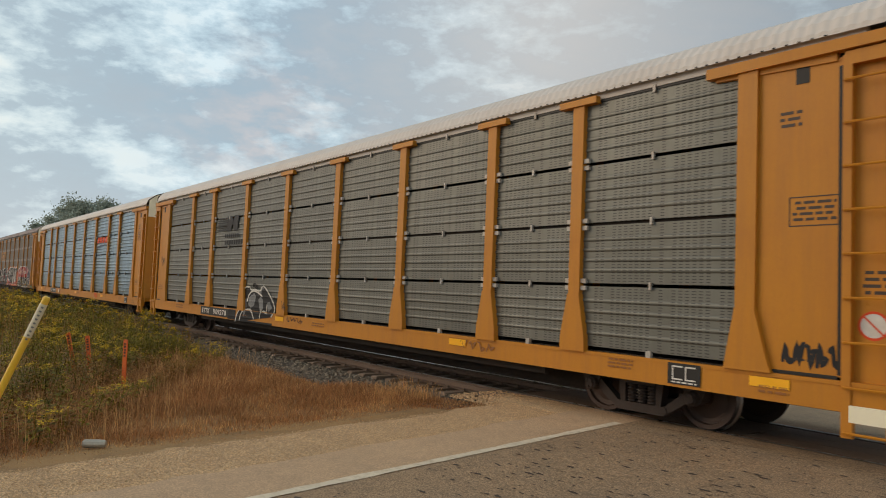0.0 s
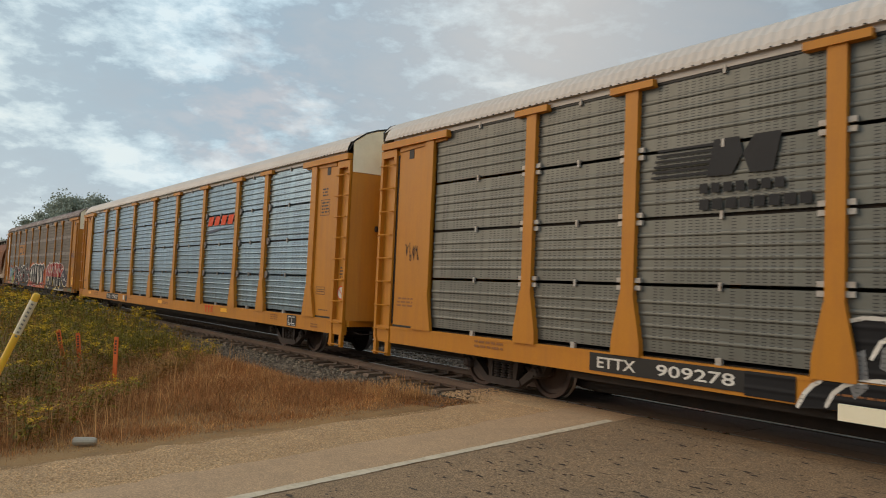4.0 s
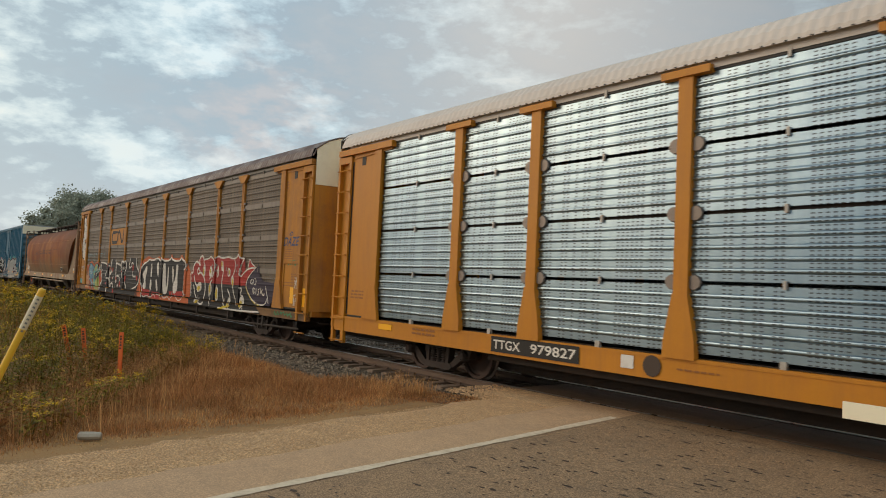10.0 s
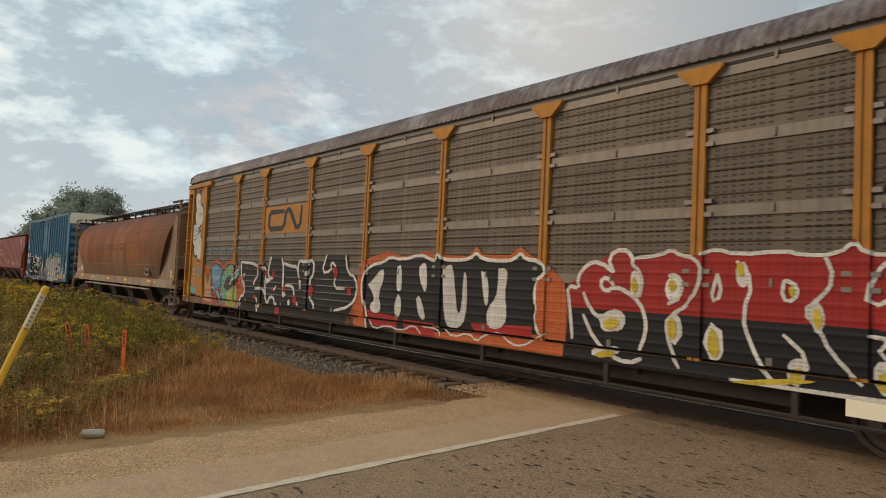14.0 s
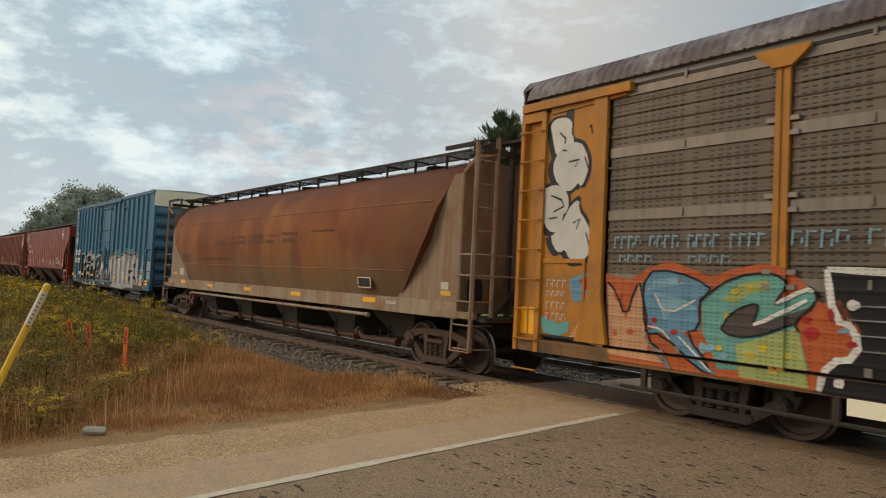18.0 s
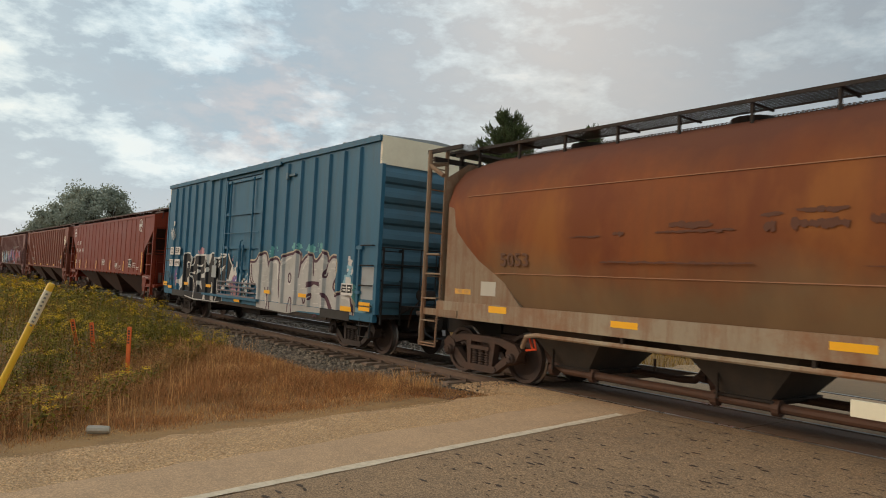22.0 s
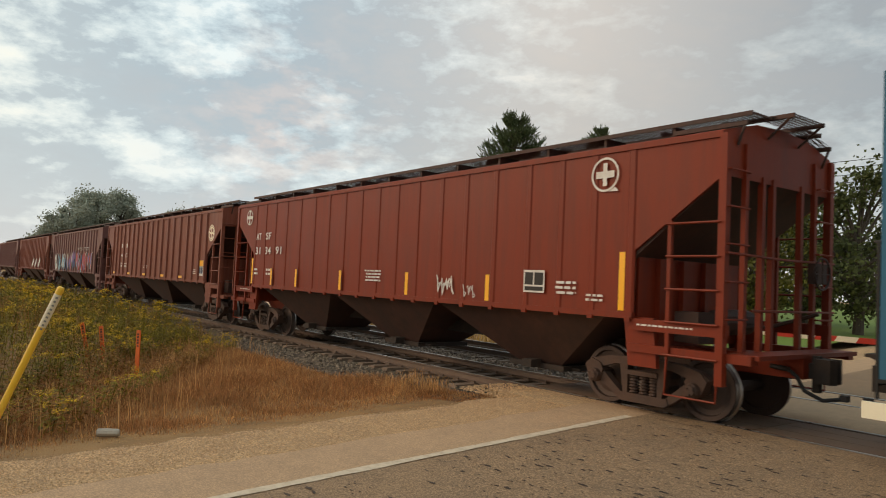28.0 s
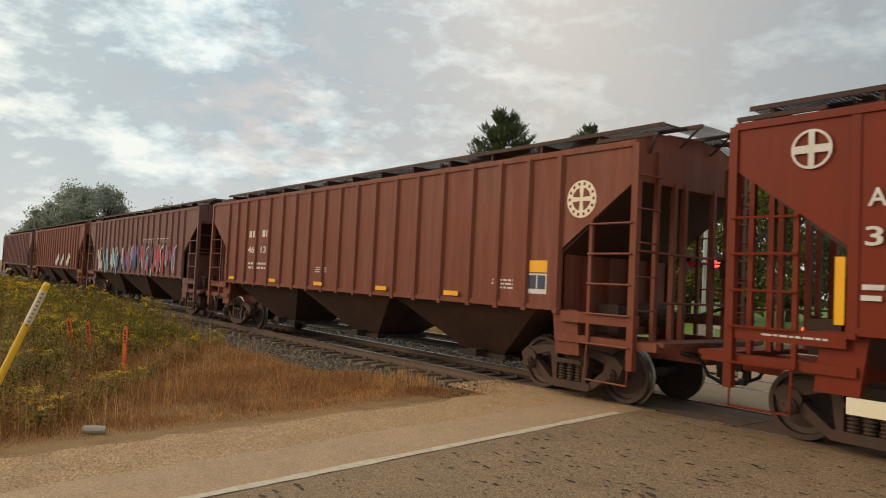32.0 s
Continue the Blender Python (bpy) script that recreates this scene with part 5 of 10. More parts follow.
def build_autorack(u, label, yellow, panel, roof, style):
    car = thing("autorack_car", label, "rail car", "cars of the freight train")
    CARS.append((car, u))
    new_style = style != "old"
    # frame
    s = Shape()
    s.box(-13.3, 13.3, -1.40, 1.40, 0.80, 0.98)
    s.prism([(-12.9, 0.8), (12.9, 0.8), (11.2, 0.62), (8.6, 0.22), (-8.6, 0.22), (-11.2, 0.62)], "y", -0.5, 0.5)
    s.box(-8.3, 8.3, -1.3, -1.22, 0.5, 0.8)
    for x in range(-12, 13, 3):
        s.box(x - 0.06, x + 0.06, -1.38, 1.38, 0.62, 0.8)
    part("underframe", s, GRIME, car, "grimy dark steel underframe")
    s = Shape()
    s.box(-13.4, 13.4, -1.42, 1.42, 0.985, 1.0)
    part("deck", s, GRIME, car)
    # inside, dark behind the slots
    s = Shape()
    s.box(-13.2, 13.2, -1.42, 1.42, 2.93, 2.99)
    part("upper_deck", s, GRIME, car)
    for m in (None, MIRROR):
        s = Shape()
        z0, z1 = (0.64, 0.985) if new_style else (0.72, 0.93)
        s.box(-HALF, HALF, -1.535, -1.43, z0, z1)
        s.box(-HALF, HALF, -1.545, -1.535, z1 - 0.05, z1)
        part("side_sill", s, yellow if new_style else SILL_OLD, car, at=m)
        if not new_style:
            s = Shape()
            s.tube([(-11.4, -1.5, 0.42), (9.0, -1.5, 0.42), (13.2, -1.5, 0.5)], 0.03, 6)
            for x in (-11, -8.4, -5.6, -2.8, 0, 2.8, 5.6, 8.4, 11):
                s.box(x - 0.04, x + 0.04, -1.53, -1.47, 0.4, 0.74)
            part("brake_rod", s, GRIME, car, at=m)
        # side posts
        shape, foot, cap = Shape(), Shape(), Shape()
        if new_style:
            shape.box(-0.11, 0.11, -1.565, -1.46, 0.97, 4.84)
            foot.prism([(-0.25, 0.965), (0.25, 0.965), (0.24, 1.2), (0.115, 1.85), (-0.115, 1.85), (-0.24, 1.2)], "y", -1.58, -1.47)
            cap.box(-0.38, 0.38, -1.6, -1.47, 4.84, 4.945)
        else:
            shape.prism([(-0.09, -1.46), (0.09, -1.46), (0.09, -1.535), (0.02, -1.535), (0.02, -1.515), (-0.02, -1.515), (-0.02, -1.535), (-0.09, -1.535)], "z", 0.8, 4.84)
            cap.prism([(-0.12, 4.66), (0.12, 4.66), (0.34, 4.85), (0.34, 4.9), (-0.34, 4.9), (-0.34, 4.85)], "y", -1.575, -1.5)
        post = shape.mesh("side_post", yellow)
        ends = [q.mesh(n, yellow) for n, q in (("post_foot", foot), ("post_cap", cap)) if q.v]
        pad = Shape()
        for z in (2.005, 2.945, 3.895):
            for q in (-1, 1):
                if style == "grey":
                    for dz in (-0.055, 0.055):
                        pad.box(q * 0.16 - 0.05, q * 0.16 + 0.05, -1.53, -1.48, z + dz - 0.035, z + dz + 0.035)
                elif new_style:
                    pad.lathe([(0.001, -1.522), (0.1, -1.522), (0.11, -1.5), (0.11, -1.48)], "y", (q * 0.17, 0, z), 10)
                else:
                    for dz in (-0.06, 0.12):
                        pad.box(q * 0.15 - 0.055, q * 0.15 + 0.055, -1.53, -1.48, z + dz - 0.03, z + dz + 0.03)
        pads = [q.mesh("clamp", PANEL_PAD if style != "grey" else PANEL_CLIP) for q in islands(pad)]
        for x in POSTS:
            p = part("side_post", post, None, car, at=(m or Matrix()) @ pose(x, 0, 0))
            for pad in pads:
                part("clamp", pad, None, p)
            for q in ends:
                part(q.name.split(".")[0], q, None, p)
        # panels
        stops = (-EDGE, *POSTS, EDGE)
        for i in range(9):
            w = 0.1 if new_style else 0.11
            x0, x1 = stops[i] + w, stops[i + 1] - w
            for z0, z1 in BANDS:
                key = (round(x1 - x0, 2), z0, panel.name)
                if key not in PANELS:
                    PANELS[key] = panel_mesh(-(x1 - x0) / 2, (x1 - x0) / 2, z0, z1, not new_style, style == "grey").mesh("side_panel", panel, fix=False)
                pn = part("side_panel", PANELS[key], None, car, at=(m or Matrix()) @ pose((x0 + x1) / 2, 0, 0))
        s = Shape()
        for i in range(9):
            xm = (stops[i] + stops[i + 1]) / 2
            for z in (2.005, 2.945, 3.895, 4.88):
                s.box(xm - 0.02, xm + 0.02, -1.52, -1.48, z - 0.06, z + 0.05)
            s.box(xm - 0.04, xm + 0.04, -1.52, -1.46, 0.98, 1.08)
        pieces("panel_clip", s, PANEL_CLIP if new_style else BANDBROWN, car, at=m)
        if not new_style:
            for i in range(9):
                for z in (1.98, 2.93, 3.885, 4.80):
                    s = Shape()
                    s.box(stops[i] + 0.11, stops[i + 1] - 0.11, -1.5, -1.47, z - 0.075, z + (0.075 if z < 4.5 else 0.05))
                    part("panel_band", s, BANDBROWN, car, at=m)
        # the closed bays at both ends, with their ladders
        for e in (-1, 1):
            s = Shape()
            a, b = sorted((e * (EDGE - 0.03), e * 13.08))
            s.box(a, b, -1.505, -1.45, 1.02, 4.72)
            s.box(*sorted((e * (EDGE - 0.06), e * (EDGE + 0.2))), -1.565, -1.5, 1.0, 4.8)
            s.prism([(e * (EDGE - 0.2), 0.98), (e * (EDGE + 0.42), 0.98), (e * (EDGE + 0.36), 1.15), (e * (EDGE + 0.2), 1.75), (e * (EDGE - 0.06), 1.75)], "y", -1.58, -1.505)
            if not new_style:
                s.box(*sorted((e * 12.15, e * 13.05)), -1.53, -1.5, 2.2, 2.27)
                s.box(*sorted((e * 12.15, e * 12.2)), -1.53, -1.5, 1.1, 2.2)
            end_bay = part("end_bay", s, yellow, car, at=m)
            s = Shape()
            s.box(*sorted((e * (EDGE - 0.5), e * 13.62)), -1.60, -1.47, 4.78, 4.92)
            s.prism([(e * (EDGE - 0.4), 4.74), (e * 13.0, 4.68), (e * 13.0, 4.8), (e * (EDGE - 0.4), 4.8)], "y", -1.53, -1.46)
            part("top_rail", s, yellow, car, at=m)
            s = Shape()
            s.box(*sorted((e * 12.52, e * 12.68)), -1.512, -1.50, 4.5, 4.72)
            s.box(*sorted((e * 12.12, e * 13.02)), -1.512, -1.495, 0.99, 1.03)
            # upright black strip painted in for the shadow between bay and ladder
            if new_style:
                s.box(*sorted((e * 13.02, e * 13.08)), -1.512, -1.45, 1.04, 4.62)
            pieces("vent_slot", s, BLACK, end_bay)
            s = Shape()
            s.box(*sorted((e * 13.08, e * 13.18)), -1.56, -1.42, 0.72, 4.72)
            s.box(*sorted((e * 13.58, e * HALF)), -1.56, -1.42, 0.72, 4.72)
            s.box(*sorted((e * 13.18, e * 13.58)), -1.46, -1.44, 0.98, 4.66)
            s.box(*sorted((e * 13.1, e * HALF)), -1.56, -1.44, 4.60, 4.76)
            stiles = pieces("ladder_stile", s, yellow, car, at=m)
            ladder = stiles[0]
            for k in range(9):
                z = 0.42 + k * 0.5
                r = Shape()
                r.tube([(e * 13.1, -1.57, z), (e * 13.12, -1.6, z), (e * 13.62, -1.6, z), (e * 13.64, -1.57, z)], 0.016, 5)
                part("rung", r, yellow, ladder)
            if new_style:
                s = Shape()
                s.box(*sorted((e * 13.08, e * 13.2)), -1.56, -1.48, 0.36, 0.72)
                s.box(*sorted((e * 13.54, e * 13.64)), -1.56, -1.48, 0.36, 0.72)
                pieces("step_stile", s, yellow, ladder)
        # eave band under the roof
        s = Shape()
        s.box(-HALF + 0.35, HALF - 0.35, -1.5, -1.42, 4.9, 5.03)
        part("eave_band", s, roof if new_style else GREYBAND, car, at=m)
        # black strip standing in for the shade under the eave band
        s = Shape()
        s.box(-HALF + 0.35, HALF - 0.35, -1.49, -1.40, 4.862, 4.9)
        part("eave_shadow_gap", s, BLACK, car, at=m)
    # roof of pressed sheets, each ridge a step across the car
    prof = [(-1.575, 4.99), (-1.565, 5.05), (-1.50, 5.2), (-1.33, 5.37), (-1.05, 5.49), (-0.6, 5.58), (0.0, 5.61)]
    prof += [(-y, z) for y, z in prof[-2::-1]]

    def roof_z(y):
        for (a, za), (b, zb) in zip(prof, prof[1:]):
            if y <= b:
                return za + (zb - za) * (y - a) / (b - a)
        return prof[-1][1]

    rows, x, k = [], -13.54, 0
    while x < 13.56:
        lift = 0.013 if k % 4 in (1, 2) else 0.0
        rows.append([(x, y * (1 + 0.3 * lift * (z > 5.04)), z + (lift if z > 5.04 else 0.0)) for y, z in prof])
        x += 0.045 if k % 2 == 0 else 0.032
        k += 1
    s = Shape()
    s.sheet(rows)
    part("roof", s, roof, car, "dusty off-white ridged roof" if new_style else "brown-stained ridged roof")
    # a row of short black dashes along the eave
    s = Shape()
    x = -13.0
    while x < 13.0:
        for q in (-1, 1):
            s.box(x, x + 0.034, q * 1.582 - 0.008, q * 1.582 + 0.008, 4.995, 5.004)
        x += 0.154
    tagged(part("eave_clip", s, BLACK, car), kind="stuff")
    # ends: two curved doors that meet in the middle
    for e in (-1, 1):
        for q in (-1, 1):
            s = Shape()
            rows = []
            for z in (0.98, 2.0, 3.0, 3.9, 4.42 if new_style else 4.2):
                rows.append([(e * (HALF + 0.03 + 0.40 * (1 - (j / 6.0) ** 2.2)), q * 1.5 * j / 6.0, z + (0.05 * (j / 6.0) ** 2 if z > 4.1 else 0)) for j in range(7)])
            s.sheet(rows)
            door = part("end_door", s, yellow, car)
            s = Shape()
            rows = [[(e * (HALF + 0.034 + 0.40 * (1 - (j / 6.0) ** 2.2)), q * 1.5 * j / 6.0, (4.425 if new_style else 4.205) + 0.05 * (j / 6.0) ** 2) for j in range(7)],
                    [(e * (HALF + 0.034 + 0.37 * (1 - (j / 6.0) ** 2.2)), q * 1.5 * j / 6.0, roof_z(1.5 * j / 6.0) - 0.02) for j in range(7)]]
            s.sheet(rows)
            part("end_door_top", s, CREAM, door, "cream upper door")
            s = Shape()
            for z in ((3.08,) if new_style else (2.2, 3.72, 4.56)):
                for y in (0.62,):
                    xx = e * (HALF + 0.43 - 0.40 * 0.16)
                    s.box(*sorted((xx - e * 0.03, xx + e * 0.04)), *sorted((q * 0.35, q * 1.0)), z, z + 0.13)
            part("door_slot", s, BLACK, door)
            s = Shape()
            for z in (1.7, 3.4):
                xx = e * (HALF + 0.44)
                s.box(*sorted((xx - e * 0.02, xx + e * 0.05)), *sorted((q * 0.05, q * 0.16)), z, z + 0.42)
            s.tube([(e * (HALF + 0.45), q * 0.1, 1.0), (e * (HALF + 0.45), q * 0.1, 4.2)], 0.018, 5)
            part("door_latch", s, BLACK if e > 0 else yellow, door)
            s = Shape()
            xx = e * (HALF + 0.43)
            s.tube([(xx, q * 0.35, 4.72), (xx + e * 0.07, q * 0.36, 4.74), (xx + e * 0.07, q * 0.8, 4.74), (xx - e * 0.03, q * 0.82, 4.72)], 0.016, 5)
            part("grab_iron", s, GREYBAND, door)
            s = Shape()
            bars(s, *sorted((q * 0.35, q * 0.9)), 4.52, 4.62, e * (HALF + 0.44), 1, 3, True, 0.8)
            part("stencil", s, INK, door)
        # rubber edge over the doors
        s = Shape()
        ys = [1.5 * j / 6.0 for j in range(-6, 7)]
        lip = [(e * (HALF + 0.045 + 0.37 * (1 - (abs(y) / 1.5) ** 2.2)), y, roof_z(y) + 0.005) for y in ys]
        s.tube([(e * 13.6, -1.56, 5.0)] + lip + [(e * 13.6, 1.56, 5.0)], 0.018, 5)
        part("roof_edge", s, BLACK if new_style else roof, car)
        s = Shape()
        s.sheet([[(e * 13.53, y * 1.02, roof_z(y) + 0.005) for y in ys], lip])
        part("roof_lip", s, roof, car)
        s = Shape()
        s.box(*sorted((e * 13.3, e * 13.78)), -1.45, 1.45, 0.84, 0.98)
        part("end_sill", s, yellow, car)
        s = Shape()
        s.box(*sorted((e * 13.2, e * 13.9)), -0.45, 0.45, 0.66, 0.84)
        part("draft_box", s, GRIME, car)
        s = Shape()
        s.tube([(e * 13.8, -1.3, 0.72), (e * 13.95, -1.25, 0.68), (e * 14.05, -0.3, 0.7), (e * 14.1, 0.0, 0.95)], 0.014, 5)
        part("uncoupling_rod", s, GRIME, car)
    put_trucks(car, 10.06, 14.32, GEAR=GEAR_DARK)
    return car


RACK_GREY = build_autorack(66.46, "yellow autorack car with weathered grey panels and a white roof", YELLOW, PANEL_GREY, ROOF_WHITE, "grey")
RACK_SILVER = build_autorack(37.80, "yellow autorack car with bright silver panels and a white roof", YELLOW, PANEL_SILVER, ROOF_WHITE, "silver")
RACK_OLD = build_autorack(9.16, "old autorack car with grimy brown panels covered in graffiti", YELLOW_OLD, PANEL_BROWN, ROOF_BROWN, "old")

# ---- ribbed covered hoppers ----
RIBS = sorted({q * x for q in (-1, 1) for x in (0.0, 0.78, 1.57, 2.4, 3.2, 4.05, 4.93, 5.7, 6.41, 7.13)})


def build_hopper(u, label, body, hopper, half=8.6, top=3.98, deep=0.06):
    car = thing("covered_hopper_car", label, "rail car", "cars of the freight train")
    CARS.append((car, u))
    low, cut = 1.47, half - 1.4
    for m in (None, MIRROR):
        s = Shape()
        s.prism([(-cut, low), (cut, low), (cut, 2.42), (half, 3.42), (half, top), (-half, top), (-half, 3.42), (-cut, 2.42)], "y", -1.50, -1.46)
        side = part("side_sheet", s, body, car, at=m)
        rib = Shape()
        rib.prism([(-0.075, -1.497), (0.075, -1.497), (0.045, -1.5 - deep), (-0.045, -1.5 - deep)], "z", low, top - 0.03)
        rib = rib.mesh("rib", body)
        for x in RIBS:
            if abs(x) < cut:
                part("rib", rib, None, side, at=pose(x, 0, 0))
        s = Shape()
        s.box(-half, half, -1.53, -1.46, top - 0.05, top + 0.03)
        part("top_chord", s, body, car, at=m)
        s = Shape()
        s.box(-cut, cut, -1.53, -1.44, low - 0.06, low + 0.03)
        for x in RIBS:
            s.box(x - 0.05, x + 0.05, -1.55, -1.5, low - 0.1, low - 0.03)
        part("side_sill", s, body, car, at=m)
        for e in (-1, 1):
            s = Shape()
            s.box(*sorted((e * cut, e * (half + 0.08))), -1.50, -1.40, 1.25, 1.42)
            s.box(*sorted((e * (cut - 0.1), e * (half + 0.42))), -1.46, -1.30, 0.93, 1.05)
            s.box(*sorted((e * (half - 0.045), e * (half + 0.065))), -1.53, -1.42, 0.62, top)
            s.box(*sorted((e * (cut + 0.56), e * (cut + 0.62))), -1.5, -1.44, 0.95, 2.85)
            frame_ = pieces("corner_post", s, body, car, at=m)[0]
            s = Shape()
            s.prism([(e * (cut - 0.12), 0.72), (e * (cut + 0.38), 0.72), (e * (cut + 0.3), 1.44), (e * (cut - 0.22), 1.44)], "y", -1.42, -1.34)
            part("bolster_web", s, body, car, at=m)
            for k in range(5):
                z = 0.95 + k * 0.46
                r = Shape()
                r.tube([(e * (cut + 0.56), -1.53, z), (e * (half + 0.0), -1.55, z)], 0.017, 5)
                if z < 2.8:
                    part("rung", r, body, frame_)
            for k in range(5):
                z = 1.5 + k * 0.5
                r = Shape()
                r.tube([(e * (half + 0.05), -1.5, z), (e * (half + 0.1), -1.47, z), (e * (half + 0.1), -1.0, z), (e * (half + 0.02), -0.98, z)], 0.015, 5)
                part("rung", r, body, frame_)
            s = Shape()
            s.box(*sorted((e * (half - 0.02), e * (half + 0.05))), -1.02, -0.94, 1.0, 3.9)
            part("ladder_stile", s, body, frame_)
            s = Shape()
            s.tube([(e * (cut + 0.6), -1.5, 0.95), (e * (cut + 0.6), -1.53, 0.4), (e * (half - 0.02), -1.53, 0.4), (e * (half - 0.02), -1.5, 0.7)], 0.018, 5)
            part("sill_step", s, body, frame_)
    # roof with a hatch trough and running boards
    s = Shape()
    s.prism([(-1.53, top), (-1.5, top + 0.05), (-0.7, top + 0.24), (0, top + 0.28), (0.7, top + 0.24), (1.5, top + 0.05), (1.53, top)], "x", -half, half)
    part("roof", s, body, car)
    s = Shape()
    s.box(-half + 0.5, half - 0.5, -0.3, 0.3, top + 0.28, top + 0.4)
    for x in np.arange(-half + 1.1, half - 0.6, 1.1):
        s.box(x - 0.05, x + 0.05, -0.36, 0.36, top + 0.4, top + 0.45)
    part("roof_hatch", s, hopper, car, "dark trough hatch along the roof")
    for q in (-1, 1):
        s = Shape()
        s.box(-half - 0.1, half + 0.1, *sorted((q * 0.44, q * 0.98)), top + 0.34, top + 0.37)
        board = part("running_board", s, GRATE_RED, car, "dark steel grating running board")
        s = Shape()
        for x in np.arange(-half + 0.2, half, 1.32):
            s.box(x - 0.025, x + 0.025, *sorted((q * 0.46, q * 0.96)), top + 0.1, top + 0.34)
        s.box(-half - 0.1, half + 0.1, *sorted((q * 0.975, q * 0.995)), top + 0.32, top + 0.385)
        part("bracket", s, hopper, board)
    for e in (-1, 1):
        # raised end platforms of grating
        s = Shape()
        for y0, z0, y1, z1 in ((-1.2, 0.12, -0.45, 0.32), (0.45, 0.32, 1.2, 0.12)):
            for a, b in (((e * (half - 1.0)), (e * (half + 0.15))),):
                s.add([(a, y0, top + z0 + 0.06), (b, y0, top + z0 + 0.06), (b, y1, top + z1 + 0.06), (a, y1, top + z1 + 0.06)], [(0, 1, 2, 3)])
        s.box(*sorted((e * (half - 0.1), e * (half + 0.4))), -0.45, 0.45, top + 0.36, top + 0.39)
        plat = part("end_platform", s, GRATE_RED, car, "steel grating end platform")
        s = Shape()
        for y in (-1.25, -0.45, 0.45, 1.25):
            y *= 0.96
            z = top + (0.18 if abs(y) > 1 else 0.38)
            s.box(*sorted((e * (half - 1.0), e * (half + (0.15 if abs(y) > 1 else 0.4)))), y - 0.02, y + 0.02, z - 0.04, z + 0.02)
            s.tube([(e * (half + (0.13 if abs(y) > 1 else 0.38)), y, z), (e * (half + 0.02), y, z - 0.3)], 0.02, 5)
        pieces("platform_bar", s, hopper, plat)
        # end: upper wall, slope sheet and open platform below
        s = Shape()
        s.prism([(-1.49, 3.42), (1.49, 3.42), (1.49, top + 0.02), (0.7, top + 0.24), (-0.7, top + 0.24), (-1.49, top + 0.02)], "x", e * (half - 0.03), e * (half + 0.01))
        part("end_wall", s, body, car)
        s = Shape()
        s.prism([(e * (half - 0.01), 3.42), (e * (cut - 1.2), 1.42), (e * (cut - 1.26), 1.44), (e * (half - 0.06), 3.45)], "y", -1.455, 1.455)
        part("slope_sheet", s, hopper, car, "sloping end sheet with shade in its colour")
        s = Shape()
        s.box(*sorted((e * (cut - 0.06), e * (cut - 0.02))), -1.36, 1.36, 1.0, 2.34)
        for y in (-0.9, -0.3, 0.3, 0.9):
            s.box(*sorted((e * (cut - 0.02), e * (cut + 0.06))), y - 0.04, y + 0.04, 1.05, 2.32)
        part("bulkhead", s, body, car, "stiffened cross plate under the slope sheet")
        s = Shape()
        s.box(*sorted((e * (cut - 0.4), e * (half + 0.5))), -0.25, 0.25, 0.72, 1.0)
        s.box(*sorted((e * (half + 0.05), e * (half + 0.5))), -1.4, 1.4, 1.0, 1.06)
        for y in (-0.5, -0.22, 0.6):
            s.box(*sorted((e * (half - 0.05), e * (half + 0.03))), y - 0.04, y + 0.04, 1.05, 3.5)
        s.tube([(e * (half + 0.09), -1.5, 2.38), (e * (half + 0.1), 0.0, 2.36), (e * (half + 0.09), 1.5, 2.38)], 0.02, 5)
        s.tube([(e * (half + 0.09), -0.9, 1.62), (e * (half + 0.1), 1.5, 1.62)], 0.018, 5)
        part("end_frame", s, body, car)
        s = Shape()
        s.lathe([(0.001, -0.45), (0.2, -0.42), (0.2, 0.42), (0.001, 0.45)], "y", (e * (cut + 0.55), 0.2, 1.4), 12)
        s.box(*sorted((e * (cut + 0.3), e * (cut + 0.7))), -0.9, -0.5, 1.1, 1.55)
        s.tube([(e * (cut + 0.3), -0.9, 1.3), (e * (cut + 0.9), 0.7, 1.35), (e * (half + 0.2), 0.8, 1.6)], 0.03, 6)
        part("brake_gear", s, hopper, car, "grimy brake cylinder and valve")
        if e > 0:
            s = Shape()
            ring = [(half + 0.2, 0.9 + 0.24 * math.cos(a), 2.2 + 0.24 * math.sin(a)) for a in [k * math.tau / 16 for k in range(17)]]
            s.tube(ring, 0.018, 5)
            for k in range(4):
                a = k * math.tau / 4
                s.tube([(half + 0.2, 0.9, 2.2), (half + 0.2, 0.9 + 0.23 * math.cos(a), 2.2 + 0.23 * math.sin(a))], 0.012, 4)
            s.box(half + 0.05, half + 0.2, 0.75, 1.05, 2.05, 2.35)
            part("brake_wheel", s, hopper, car)
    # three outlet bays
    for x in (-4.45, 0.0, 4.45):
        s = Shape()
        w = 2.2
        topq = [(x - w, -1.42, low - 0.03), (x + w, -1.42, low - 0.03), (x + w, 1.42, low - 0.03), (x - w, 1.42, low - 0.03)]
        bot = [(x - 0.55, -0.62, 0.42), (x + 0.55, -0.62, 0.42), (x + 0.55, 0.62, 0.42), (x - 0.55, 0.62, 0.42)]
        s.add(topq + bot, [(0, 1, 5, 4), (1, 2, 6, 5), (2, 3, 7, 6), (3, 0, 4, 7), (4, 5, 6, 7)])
        bay = part("outlet_bay", s, hopper, car, "sloping hopper bay with shade in its colour")
        s = Shape()
        s.box(x - 0.7, x + 0.7, -0.72, 0.72, 0.34, 0.43)
        s.box(x - 0.12, x + 0.12, -0.95, -0.7, 0.36, 0.5)
        s.tube([(x - 0.9, -0.5, 0.38), (x + 0.9, -0.5, 0.38)], 0.03, 6)
        part("outlet_gate", s, GRIME, bay)
    s = Shape()
